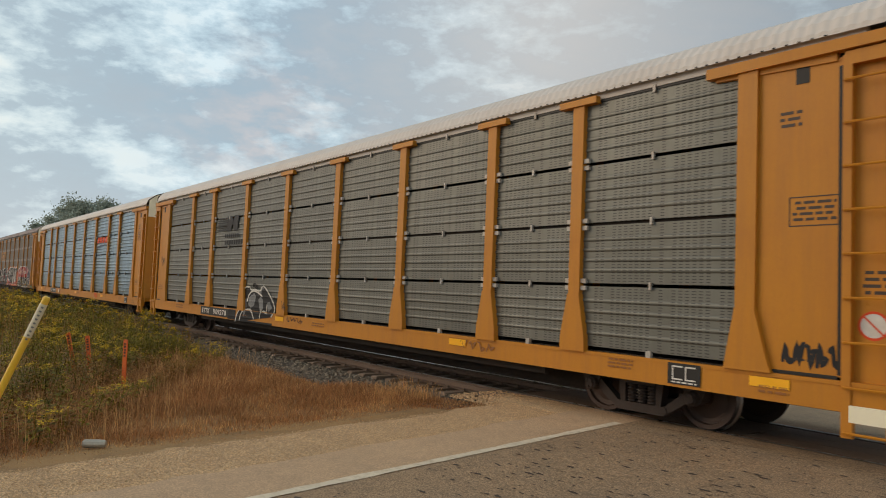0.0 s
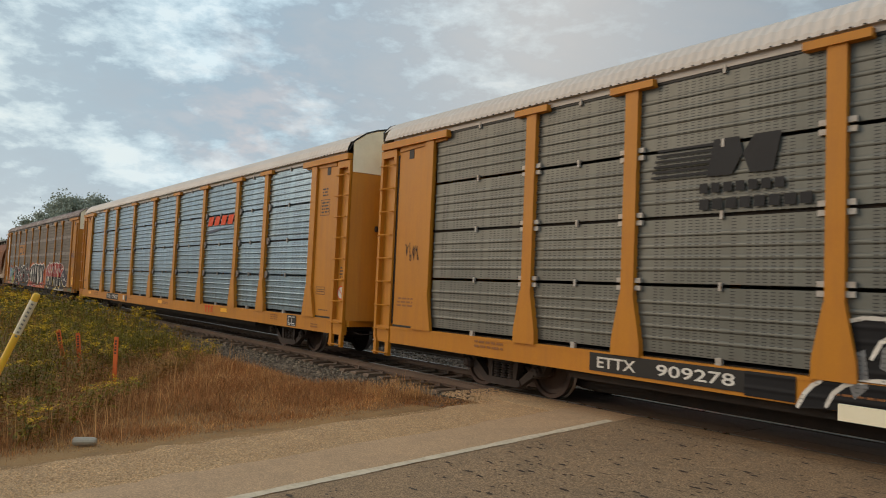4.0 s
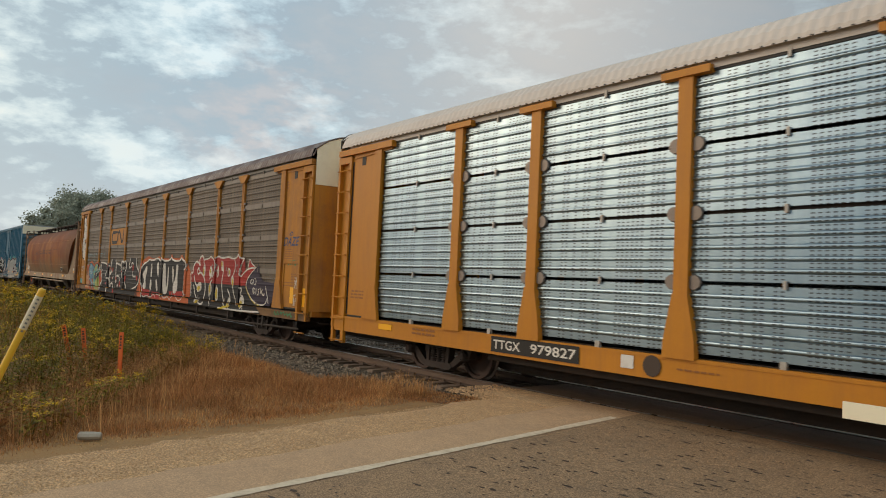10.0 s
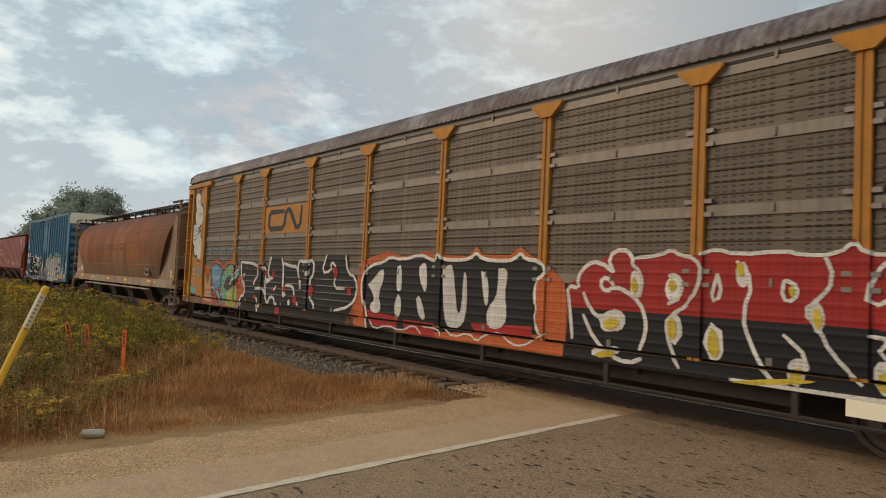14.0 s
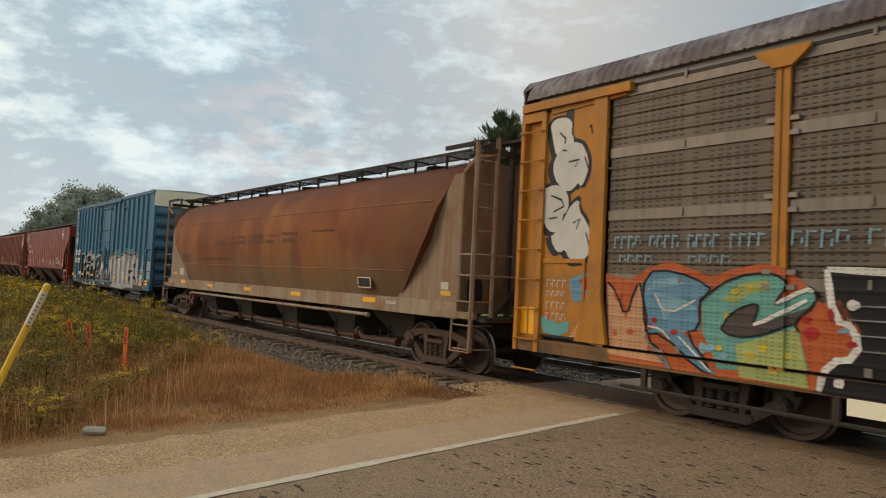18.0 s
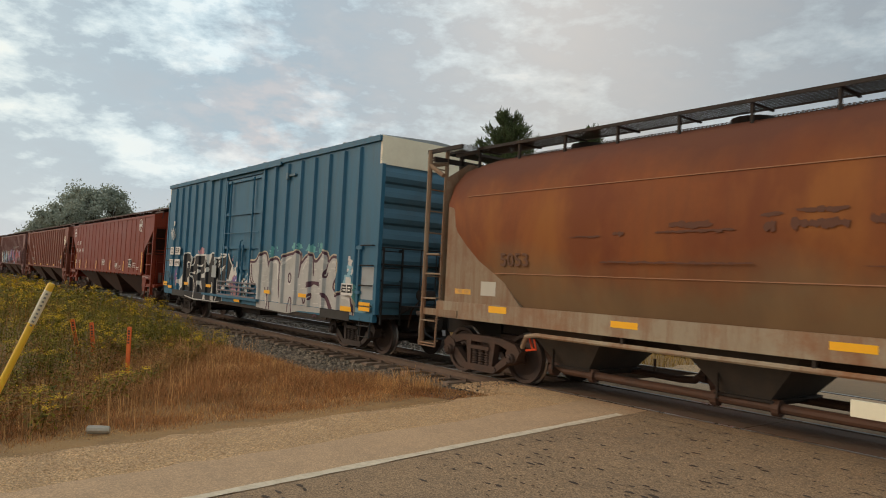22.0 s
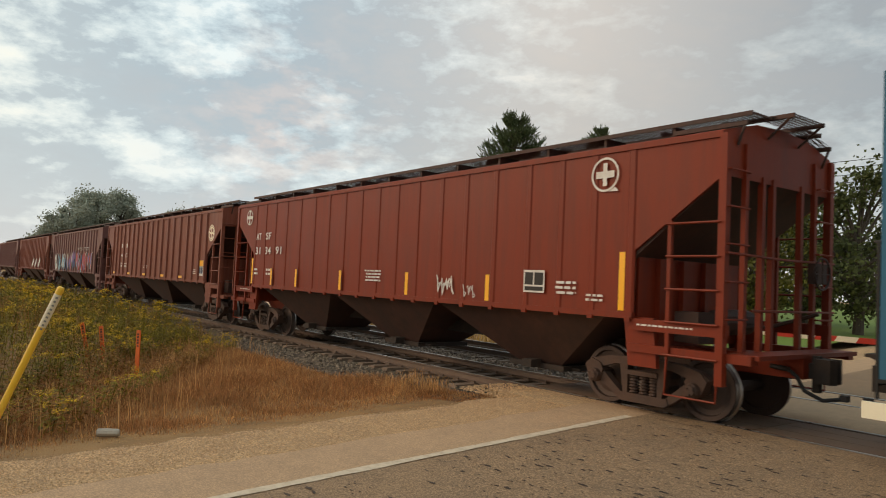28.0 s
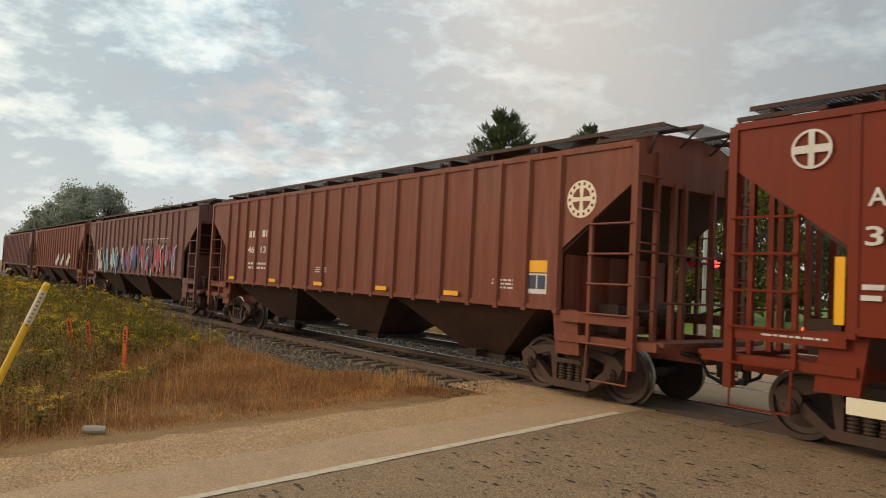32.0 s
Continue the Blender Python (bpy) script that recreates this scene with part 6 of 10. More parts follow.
    s.box(-cut, cut, -0.22, 0.22, 0.75, 1.0)
    part("center_sill", s, GRIME, car)
    put_trucks(car, 7.1, 9.42)
    return car


HOPPER_ONE = build_hopper(-52.55, "red-brown ribbed covered hopper car with a round white emblem", REDOX, HOPDARK, deep=0.018)
HOPPER_TWO = build_hopper(-71.3, "faded red-brown ribbed covered hopper with a round cream emblem", RED_OLD, HOPDARK)
HOPPER_THREE = build_hopper(-90.0, "maroon ribbed covered hopper with blue and pink graffiti", RED_DARK, HOPDARK)
HOPPER_FOUR = build_hopper(-108.7, "rusty maroon ribbed covered hopper with white graffiti", RED_OLD, HOPDARK)
HOPPER_FIVE = build_hopper(-127.4, "dull maroon ribbed covered hopper at the rear", RED_DARK, HOPDARK)


# ---- round-sided rusty hopper ----
WORN = paint("dark bare rust", (0.115, 0.042, 0.022), 0.8, var=0.25, big=3, fine=25, bump=0.1)
PIPE = paint("rusted pipe", (0.12, 0.055, 0.032), 0.7, 0.1, var=0.3, big=1.5, fine=25, bump=0.2, dirt=((0.05, 0.035, 0.028), 0.6, 1.8))
OUTLET = paint("dark steel sheet", (0.05, 0.04, 0.032), 0.8, var=0.3, big=1.2, fine=20, bump=0.15, dirt=((0.09, 0.06, 0.04), 0.6, 1.3))
SEAM = paint("pale rusted weld", (0.36, 0.17, 0.09), 0.8, var=0.3, big=2.0, fine=30, bump=0.1)
HOPEND = paint("rust-stained sheet", (0.27, 0.19, 0.12), 0.75, var=0.24, big=0.8, fine=20, bump=0.1, dirt=((0.2, 0.075, 0.03), 0.9, 0.7), streak=((0.2, 0.085, 0.035), 0.85))


def tank_rust():
    """Rust over old grey paint: broad soft patches of ochre and dark red, faint runs, the grey left along the foot."""
    m = paint("rusted tank steel", (0.225, 0.068, 0.022), 0.78, spec=0.25, var=0.16, big=0.5, fine=16, bump=0.15, streak=((0.15, 0.052, 0.024), 0.35))
    t = m.node_tree
    b = t.nodes["Principled BSDF"]
    co = t.nodes.new("ShaderNodeTexCoord").outputs["Object"]
    x, y, z = node(t, "ShaderNodeSeparateXYZ", i0=co).outputs
    col = b.inputs["Base Color"].links[0].from_socket
    run = node(t, "ShaderNodeMapping", Vector=co, Scale=(0.85, 0.85, 0.3)).outputs[0]
    broad = node(t, "ShaderNodeTexNoise", Vector=run, Scale=1.0, Detail=4.0, Roughness=0.5, Distortion=0.6).outputs["Fac"]
    col = mixed(t, op(t, "MULTIPLY", ramp(t, broad, [(0.46, 0.0), (0.62, 1.0)]), 0.8), col, (0.3, 0.11, 0.028))
    deep = node(t, "ShaderNodeTexNoise", Vector=node(t, "ShaderNodeMapping", Vector=co, Location=(7.0, 3.0, 1.0), Scale=(0.7, 0.7, 0.42)).outputs[0], Scale=1.0, Detail=5.0, Roughness=0.55).outputs["Fac"]
    col = mixed(t, op(t, "MULTIPLY", ramp(t, deep, [(0.47, 0.0), (0.6, 1.0)]), 0.75), col, (0.16, 0.042, 0.017))
    n = node(t, "ShaderNodeTexNoise", Vector=co, Scale=0.6, Detail=6.0, Roughness=0.58).outputs["Fac"]
    wave = op(t, "MULTIPLY_ADD", n, 1.9, z)
    foot = ramp(t, op(t, "MULTIPLY", wave, 0.2), [(0.52, 1.0), (0.67, 0.0)])
    col = mixed(t, op(t, "MULTIPLY", foot, 0.72), col, mixed(t, broad, (0.12, 0.09, 0.045), (0.23, 0.165, 0.095)))
    # darker brown towards the +x end
    dark_end = op(t, "MULTIPLY", ramp(t, op(t, "MULTIPLY_ADD", n, 0.25, op(t, "MULTIPLY", x, 0.1)), [(0.62, 0.0), (0.86, 1.0)]), 0.5)
    col = mixed(t, dark_end, col, (0.085, 0.04, 0.02))
    head = ramp(t, op(t, "MULTIPLY", wave, 0.2), [(0.88, 0.0), (0.99, 1.0)])
    col = mixed(t, op(t, "MULTIPLY", head, 0.85), col, (0.115, 0.04, 0.022))
    t.links.new(col, b.inputs["Base Color"])
    return m


RUSTY_TANK = tank_rust()


def build_round_hopper(u):
    car = thing("rounded_hopper_car", "rust-streaked round-sided covered hopper with stained grey ends", "rail car", "cars of the freight train")
    CARS.append((car, u))
    sec = [(-1.30, 1.38), (-1.44, 1.75), (-1.54, 2.25), (-1.57, 2.8), (-1.5, 3.35), (-1.32, 3.8), (-1.02, 4.12), (-0.6, 4.3), (0, 4.36)]
    sec += [(-y, z) for y, z in sec[-2::-1]]

    def reach(z, side=1):
        """How far the body reaches at a height: both ends slope in down to the sill."""
        if side > 0:
            return 6.92 + 0.88 * (min(z, 2.57) - 1.38) + 0.41 * max(z - 2.57, 0.0)
        return min(6.92 + 1.05 * (min(z, 3.1) - 1.38) + 0.4 * max(z - 3.1, 0.0), 8.85)

    rows = []
    for k in range(25):
        f = -1 + 2 * k / 24
        row = []
        for y, z in sec:
            x = f * reach(z, f)
            pinch = 1 - (0.02 if f > 0 else 0.10) * max(0.0, abs(f) - 0.93) / 0.07 * (1 if z > 1.5 else 0)
            row.append((x, y * pinch, 1.38 + (z - 1.38) * (1 - 0.02 * max(0.0, abs(f) - 0.93) / 0.07)))
        rows.append(row)
    s = Shape()
    s.sheet(rows)
    for r in (rows[0], rows[-1]):
        s.add(r, [tuple(range(len(r)))])
    part("tank_body", s, RUSTY_TANK, car, "rust-streaked rounded steel body", smooth=True)
    # weld seams round and along the body
    s = Shape()
    for y, z in ((-1.492, 2.0), (-1.47, 3.45)):
        s.tube([(-reach(z) * 0.97, y * 1.003, z), (reach(z) * 0.97, y * 1.003, z)], 0.009, 4)
        s.tube([(-reach(z) * 0.97, -y * 1.003, z), (reach(z) * 0.97, -y * 1.003, z)], 0.009, 4)
    pieces("weld_seam", s, SEAM, car)
    for m in (None, MIRROR):
        s = Shape()
        s.box(-8.98, 8.98, -1.42, -1.30, 1.10, 1.42)
        part("side_sill", s, HOPGREY, car, "stained pale grey side sill", at=m)
        for e in (-1, 1):
            s = Shape()
            edge = 8.95 if e > 0 else 8.74
            s.prism([(e * 6.85, 1.42), (e * edge, 1.42), (e * edge, 3.95), (e * 8.66, 3.95), (e * 8.28, 3.4), (e * 7.92, 2.57)] if e > 0 else [(e * 6.6, 1.42), (e * edge, 1.42), (e * edge, 3.3), (e * 8.4, 3.2), (e * 7.4, 2.2)], "y", *((-1.34, -1.28) if e > 0 else (-1.40, -1.33)))
            part("end_side_sheet", s, HOPEND, car, "rust-stained grey end sheet", at=m)
            s = Shape()
            s.tube([(e * 9.42, -1.42, 0.5), (e * 9.42, -1.42, 4.5)], 0.05, 6)
            s.tube([(e * 9.46, -0.95, 1.1), (e * 9.46, -0.95, 4.62)], 0.045, 6)
            s.box(*sorted((e * 8.3, e * 9.5)), -1.44, -1.34, 1.12, 1.25)
            s.tube([(e * 9.0, -1.38, 3.95), (e * 9.42, -1.42, 4.2), (e * 9.46, -0.95, 4.3)], 0.05, 6)
            post = part("ladder_frame", s, HOPEND, car, at=m)
            for k in range(9):
                z = 0.55 + k * 0.45
                r = Shape()
                if 2 < k:
                    r.tube([(e * 9.43, -1.42, z), (e * 9.47, -0.95, z)], 0.016, 5)
                else:
                    r.tube([(e * 8.95, -1.46, z), (e * 9.43, -1.46, z), (e * 9.48, -0.95, z)], 0.016, 5)
                part("rung", r, HOPGREY, post)
            s = Shape()
            s.tube([(e * 8.9, -1.45, 1.1), (e * 8.9, -1.47, 0.5), (e * 9.45, -1.47, 0.5), (e * 9.45, -1.45, 1.1)], 0.022, 5)
            part("step", s, HOPGREY, post)
            s = Shape()
            s.tube([(e * 9.0, -1.4, 2.35), (e * 9.45, -1.44, 2.35), (e * 9.6, 0, 2.35)], 0.018, 5)
            s.tube([(e * 8.92, -1.4, 1.95), (e * 9.45, -1.44, 1.95), (e * 9.6, 0, 1.95)], 0.018, 5)
            part("hand_rail", s, HOPGREY, car, at=m)
        s = Shape()
        s.tube([(-6.6, -1.3, 0.72), (-6.45, -1.36, 0.93), (-6.2, -1.38, 0.97), (5.7, -1.38, 0.97)], 0.04, 8)
        s.lathe([(0.055, -0.05), (0.055, 0.05)], "x", (5.72, -1.38, 0.97), 10)
        part("vent_pipe", s, HOPGREY, car, "pale pipe along the side sill", at=m)
        s = Shape()
        for x in (-4.4, -1.6, 1.3, 4.3):
            s.box(x - 0.02, x + 0.02, -1.4, -1.34, 0.94, 1.12)
        pieces("pipe_hanger", s, GRIME, car, at=m)
        s = Shape()
        s.tube([(-6.5, -1.25, 0.95), (-6.35, -1.3, 0.72), (-6.28, -1.3, 0.72)], 0.018, 6)
        s.tube([(-6.3, -1.32, 0.9), (-6.24, -1.32, 0.72), (-6.5, -1.3, 0.68)], 0.018, 6)
        part("valve_handle", s, REDINK, car, "red valve handle", at=m)
        s = Shape()
        s.tube([(-6.75, -0.62, 0.78), (-6.55, -0.62, 0.5), (-6.2, -0.62, 0.35), (4.1, -0.62, 0.34)], 0.07, 10)
        for x in (-6.0, -2.85, 0.4, 3.6):
            s.lathe([(0.115, -0.05), (0.115, 0.05)], "x", (x - 0.45, -0.62, 0.34), 12)
            s.lathe([(0.115, -0.05), (0.115, 0.05)], "x", (x + 0.45, -0.62, 0.34), 12)
        s.tube([(4.1, -0.62, 0.34), (4.2, -0.66, 0.46), (4.36, -0.7, 0.46), (4.5, -0.72, 0.36), (4.75, -0.72, 0.34), (6.0, -0.72, 0.36)], 0.065, 10)
        s.lathe([(0.12, -0.06), (0.12, 0.06)], "x", (4.28, -0.68, 0.46), 12)
        s.lathe([(0.11, -0.05), (0.11, 0.05)], "x", (6.02, -0.72, 0.36), 12)
        s.tube([(5.3, -0.72, 0.36), (5.3, -0.72, 0.62)], 0.025, 6)
        part("unloading_pipe", s, PIPE, car, "rusty unloading pipe", at=m)
    # outlets: tapered troughs that end at the pipe
    for x, lift in ((-6.0, 0.0), (-2.85, 0.0), (0.4, 0.0), (3.6, 0.0), (6.1, 0.1)):
        s = Shape()
        rings = [[(x + a * w, b * d, z) for a, b in ((-1, -1), (1, -1), (1, 1), (-1, 1))] for w, d, z in ((0.98, 1.02, 1.16), (0.74, 0.86, 0.88), (0.38, 0.66, 0.46 + lift), (0.37, 0.65, 0.43 + lift))]
        s.sheet([r + r[:1] for r in rings])
        s.add(rings[-1], [(0, 1, 2, 3)])
        cone = part("outlet_hopper", s, OUTLET, car, "dark tapered outlet")
        s = Shape()
        s.box(x - 0.43, x + 0.43, -0.72, 0.72, 0.4 + lift, 0.435 + lift)
        s.box(x - 0.3, x + 0.3, -0.6, 0.6, 0.33 + lift, 0.4 + lift)
        for q in (-1, 1):
            s.box(x - 0.36, x - 0.33, *sorted((q * 0.76, q * 0.8)), 0.36 + lift, 0.72)
        pieces("outlet_gate", s, GRIME, cone)
    s = Shape()
    s.box(-8.6, 8.6, -0.2, 0.2, 0.82, 1.02)
    part("center_sill", s, GRIME, car)
    # running board round the roof
    for q in (-1, 1):
        s = Shape()
        s.box(-8.6, 8.5, *sorted((q * 0.2, q * 0.82)), 4.52, 4.55)
        board = part("running_board", s, GRATE, car, "dark steel grating running board")
        s = Shape()
        s.box(-8.6, 8.5, *sorted((q * 0.81, q * 0.83)), 4.505, 4.56)
        for x in np.arange(-8.6, 8.6, 1.16):
            s.box(x - 0.018, x + 0.018, *sorted((q * 0.75, q * 0.8)), 4.15, 4.5)
            s.box(x - 0.02, x + 0.02, *sorted((q * 0.2, q * 0.81)), 4.49, 4.515)
        pieces("bracket", s, GRIME, board)
    s = Shape()
    for x in (-6.4, -3.2, 0, 3.2, 6.4):
        s.lathe([(0.001, 4.5), (0.33, 4.47), (0.33, 4.28)], "z", (x, 0, 0), 14)
    pieces("roof_hatch", s, GRIME, car)
    for e in (-1, 1):
        s = Shape()
        for q in (-1, 1):
            a, b = e * 8.4, e * 9.5
            mid = 4.64 if e > 0 else 4.56
            s.add([(a, q * 1.4, 4.52), (b, q * 1.4, 4.52), (b, q * 0.65, mid), (a, q * 0.65, mid)], [(0, 1, 2, 3)])
            s.add([(e * 9.3, q * 0.65, 4.62), (e * 9.85, q * 0.65, 4.62), (e * 9.85, 0, 4.62), (e * 9.3, 0, 4.62)], [(0, 1, 2, 3)])
        plat = part("end_platform", s, GRATE, car, "steel grating end platform")
        s = Shape()
        for y, z in ((-1.4, 4.5), (-0.65, mid - 0.02), (0.65, mid - 0.02), (1.4, 4.5)):
            s.box(*sorted((e * 8.4, e * 9.52)), y - 0.025, y + 0.025, z - 0.06, z + 0.02)
        s.box(*sorted((e * 9.3, e * 9.85)), -0.7, 0.7, 4.56, 4.61)
        s.box(*sorted((e * 9.42, e * 9.49)), -1.3, 1.3, 4.3, 4.4)
        part("platform_frame", s, GRIME, plat)
        s = Shape()
        s.add([(e * 8.92, -1.35, 1.2), (e * 8.92, 1.35, 1.2), (e * 8.92, 1.35, 3.9), (e * 8.92, 0.8, 4.25), (e * 8.92, -0.8, 4.25), (e * 8.92, -1.35, 3.9)], [(0, 1, 2, 3, 4, 5)])
        part("end_wall", s, HOPEND, car, "rust-stained end wall")
        s = Shape()
        s.lathe([(0.001, e * 9.062), (0.2, e * 9.062), (0.2, e * 9.04)], "x", (0, -1.05, 1.75), 14)
        s.box(*sorted((e * 9.04, e * 9.07)), -1.25, -0.85, 1.45, 1.75)
        part("hand_hole", s, BLACK, car)
        s = Shape()
        s.box(*sorted((e * 8.9, e * 9.75)), -1.35, 1.35, 1.08, 1.16)
        s.box(*sorted((e * 8.3, e * 9.9)), -0.25, 0.25, 0.72, 1.08)
        s.lathe([(0.001, -0.4), (0.2, -0.38), (0.2, 0.38), (0.001, 0.4)], "y", (e * 9.5, 0.1, 1.5), 12)
        s.box(*sorted((e * 9.3, e * 9.8)), 0.5, 0.9, 1.2, 1.9)
        s.tube([(e * 9.4, -0.8, 1.2), (e * 9.6, -0.3, 1.9), (e * 9.8, 0.7, 2.1)], 0.04, 6)
        part("end_platform_deck", s, GRIME, car)
        for y in (-0.55, 0.55, 1.3):
            s = Shape()
            s.box(*sorted((e * 9.42, e * 9.5)), y - 0.04, y + 0.04, 1.1, 4.62)
            part("end_post", s, GRIME, car)
    put_trucks(car, 7.95, 10.12)
    return car


ROUND_HOPPER = build_round_hopper(-15.22)


# ---- boxcar ----
# Paint-splashed door bars, with the shadow on them put into the duller colour.
BOXPINK = paint("paint-splashed steel dulled for shade", (0.17, 0.13, 0.13), 0.6, var=0.3, big=2.0, fine=30, bump=0.1, dirt=((0.07, 0.14, 0.18), 0.8, 3.0))


def build_boxcar(u):
    car = thing("boxcar", "blue ribbed boxcar with a plug door and white graffiti", "rail car", "cars of the freight train")
    CARS.append((car, u))
    H, top, low = 7.76, 5.03, 0.98
    ribs = (2.2, 3.0, 3.82, 4.6, 5.38, 6.13, 6.87)
    for m in (None, MIRROR):
        s = Shape()
        s.box(-H, -1.62, -1.50, -1.45, low, top)
        s.box(1.42, H, -1.50, -1.45, low, top)
        s.box(-1.62, 1.42, -1.50, -1.45, 4.78, top)
        side = part("side_wall", s, BOXBLUE, car, at=m)
        rib = Shape()
        rib.prism([(-0.09, -1.495), (0.09, -1.495), (0.05, -1.572), (-0.05, -1.572)], "z", low + 0.02, top - 0.16)
        rib = rib.mesh("rib", BOXBLUE)
        for x in ribs + tuple(-r - 0.02 for r in ribs):
            part("rib", rib, None, side, at=pose(x, 0, 0))
        s = Shape()
        s.box(-H, H, -1.56, -1.46, top - 0.1, top + 0.03)
        s.box(-3.1, 2.6, -1.60, -1.55, top - 0.16, top - 0.06)
        part("eave", s, BOXBLUE, car, at=m)
        s = Shape()
        s.box(-H, H, -1.52, -1.40, 0.80, low)
        part("side_sill", s, BOXBLUE, car, at=m)
        s = Shape()
        # skirt below the sill, coloured dark to stand for the shadow there
        s.box(-5.6, 5.6, -1.50, -1.46, 0.70, 0.8)
        part("sill_flange", s, GRIME, car, at=m)
        # plug door with its frame, bars and lock rods
        s = Shape()
        s.box(-1.56, 1.36, -1.485, -1.45, 1.0, 4.75)
        for z in (1.9, 2.55, 3.62, 4.68):
            s.box(-1.56, 1.36, -1.545, -1.485, z - 0.045, z + 0.045)
        for x in (-1.52, 1.32):
            s.box(x - 0.05, x + 0.05, -1.56, -1.485, 1.0, 4.75)
        leafs = pieces("plug_door", s, BOXBLUE, car, "blue plug door with lock rods", at=m)
        door = leafs[0]
        for x in (-1.1, -0.15, 0.15, 0.72):
            s = Shape()
            s.tube([(x, -1.56, 1.0), (x, -1.56, 2.62 if abs(x) < 0.5 else 4.7)], 0.03, 6)
            for z in (1.3, 1.8, 2.5):
                s.box(x - 0.05, x + 0.05, -1.585, -1.485, z - 0.04, z + 0.04)
            part("lock_rod", s, BOXBLUE, door)
        s = Shape()
        s.tube([(0.0, -1.57, 2.1), (0.0, -1.6, 2.75), (0.12, -1.6, 2.75)], 0.025, 6)
        s.tube([(-1.5, -1.58, 3.0), (1.3, -1.58, 3.0)], 0.014, 5)
        part("door_handle", s, BOXBLUE, door)
        for k in range(4):
            z = 1.0 + k * 0.14
            s = Shape()
            s.box(-1.75, 1.3, -1.6, -1.575, z, z + 0.045)
            part("door_track_bar", s, BOXPINK, door)
        s = Shape()
        s.box(-3.2, 1.5, -1.62, -1.5, 0.93, 1.0)
        s.box(-1.68, -1.58, -1.57, -1.49, low, 4.85)
        s.box(1.38, 1.48, -1.57, -1.49, low, 4.85)
        part("door_frame", s, BOXBLUE, car, at=m)
        for e in (-1, 1):
            s = Shape()
            s.box(*sorted((e * 7.05, e * 7.12)), -1.56, -1.5, 1.1, 2.55)
            s.box(*sorted((e * 6.95, e * 7.2)), -1.56, -1.5, 2.45, 2.53)
            s.box(*sorted((e * 6.95, e * 7.2)), -1.56, -1.5, 1.42, 1.48)
            ladder = part("side_ladder", s, BOXBLUE, car, at=m)
            for k in range(5):
                z = 0.7 + k * 0.46
                r = Shape()
                r.tube([(e * 7.16, -1.52, z), (e * 7.18, -1.57, z), (e * 7.68, -1.57, z), (e * 7.7, -1.52, z)], 0.016, 5)
                part("rung", r, BLACK, ladder)
            s = Shape()
            s.tube([(e * 7.2, -1.5, 0.95), (e * 7.2, -1.52, 0.45), (e * 7.66, -1.52, 0.45), (e * 7.66, -1.5, 0.95)], 0.02, 5)
            part("step", s, BLACK, ladder)
        s = Shape()
        s.box(3.0, 3.12, -1.6, -1.54, 4.42, 4.6)
        s.box(3.08, 3.5, -1.56, -1.52, 4.5, 4.56)
        part("bracket", s, BOXDARK, car, at=m)
    s = Shape()
    s.prism([(-1.55, top), (-1.5, top + 0.04), (0, top + 0.12), (1.5, top + 0.04), (1.55, top)], "x", -H, H)
    roof = part("roof", s, GREYPRIME, car, "pale galvanised roof")
    s = Shape()
    for x in np.arange(-7.2, 7.3, 1.2):
        s.prism([(-1.5, top + 0.045), (0, top + 0.125), (1.5, top + 0.045), (1.5, top + 0.075), (0, top + 0.155), (-1.5, top + 0.075)], "x", x - 0.04, x + 0.04)
    part("roof_rib", s, GREYPRIME, roof)
    for e in (-1, 1):
        s = Shape()
        s.box(*sorted((e * (H - 0.06), e * (H - 0.01))), -1.48, 1.48, low, 4.4)
        end = part("end_wall", s, BOXDARK, car, "dark ribbed end wall")
        for z in (1.3, 1.78, 2.26, 2.74, 3.22, 3.7, 4.16):
            s = Shape()
            s.prism([(e * (H - 0.02), z - 0.2), (e * (H + 0.05), z - 0.15), (e * (H + 0.09), z - 0.04), (e * (H + 0.06), z + 0.08), (e * (H - 0.02), z + 0.2)], "y", -1.42, 1.42)
            part("end_corrugation", s, BOXDARK, end)
        s = Shape()
        s.box(*sorted((e * (H - 0.05), e * (H + 0.02))), -1.5, 1.5, 4.4, top + 0.03)
        part("end_top", s, CREAM, end, "cream painted upper end")
        s = Shape()
        for q in (-1, 1):
            s.box(*sorted((e * (H - 0.02), e * (H + 0.09))), *sorted((q * 1.42, q * 1.52)), low, 4.4)
        pieces("corner_angle", s, BOXBLUE, end)
        s = Shape()
        bars(s, *sorted((0.45, 1.35)), 4.2, 4.32, e * (H + 0.112), 1, 5, True, 0.8)
        part("stencil", s, INK, end)
        s = Shape()
        s.box(*sorted((e * (H + 0.06), e * (H + 0.11))), 0.35, 1.42, 4.14, 4.38)
        part("number_board", s, CREAM, end)
        # ladder, platform and brake gear on the end
        s = Shape()
        for y in (-1.4, -0.88):
            s.box(*sorted((e * (H + 0.14), e * (H + 0.17))), y - 0.02, y + 0.02, 0.75, 2.5)
            for z in (0.95, 1.75, 2.45):
                s.box(*sorted((e * H, e * (H + 0.15))), y - 0.015, y + 0.015, z - 0.02, z + 0.02)
        ladder = part("end_ladder", s, BLACK, car, "black end ladder")
        s = Shape()
        for k in range(5):
            s.tube([(e * (H + 0.155), -1.4, 0.9 + 0.38 * k), (e * (H + 0.155), -0.88, 0.9 + 0.38 * k)], 0.014, 5)
        pieces("rung", s, BLACK, ladder)
        s = Shape()
        s.box(*sorted((e * (H + 0.1), e * (H + 0.5))), -0.88, 1.3, 1.16, 1.2)
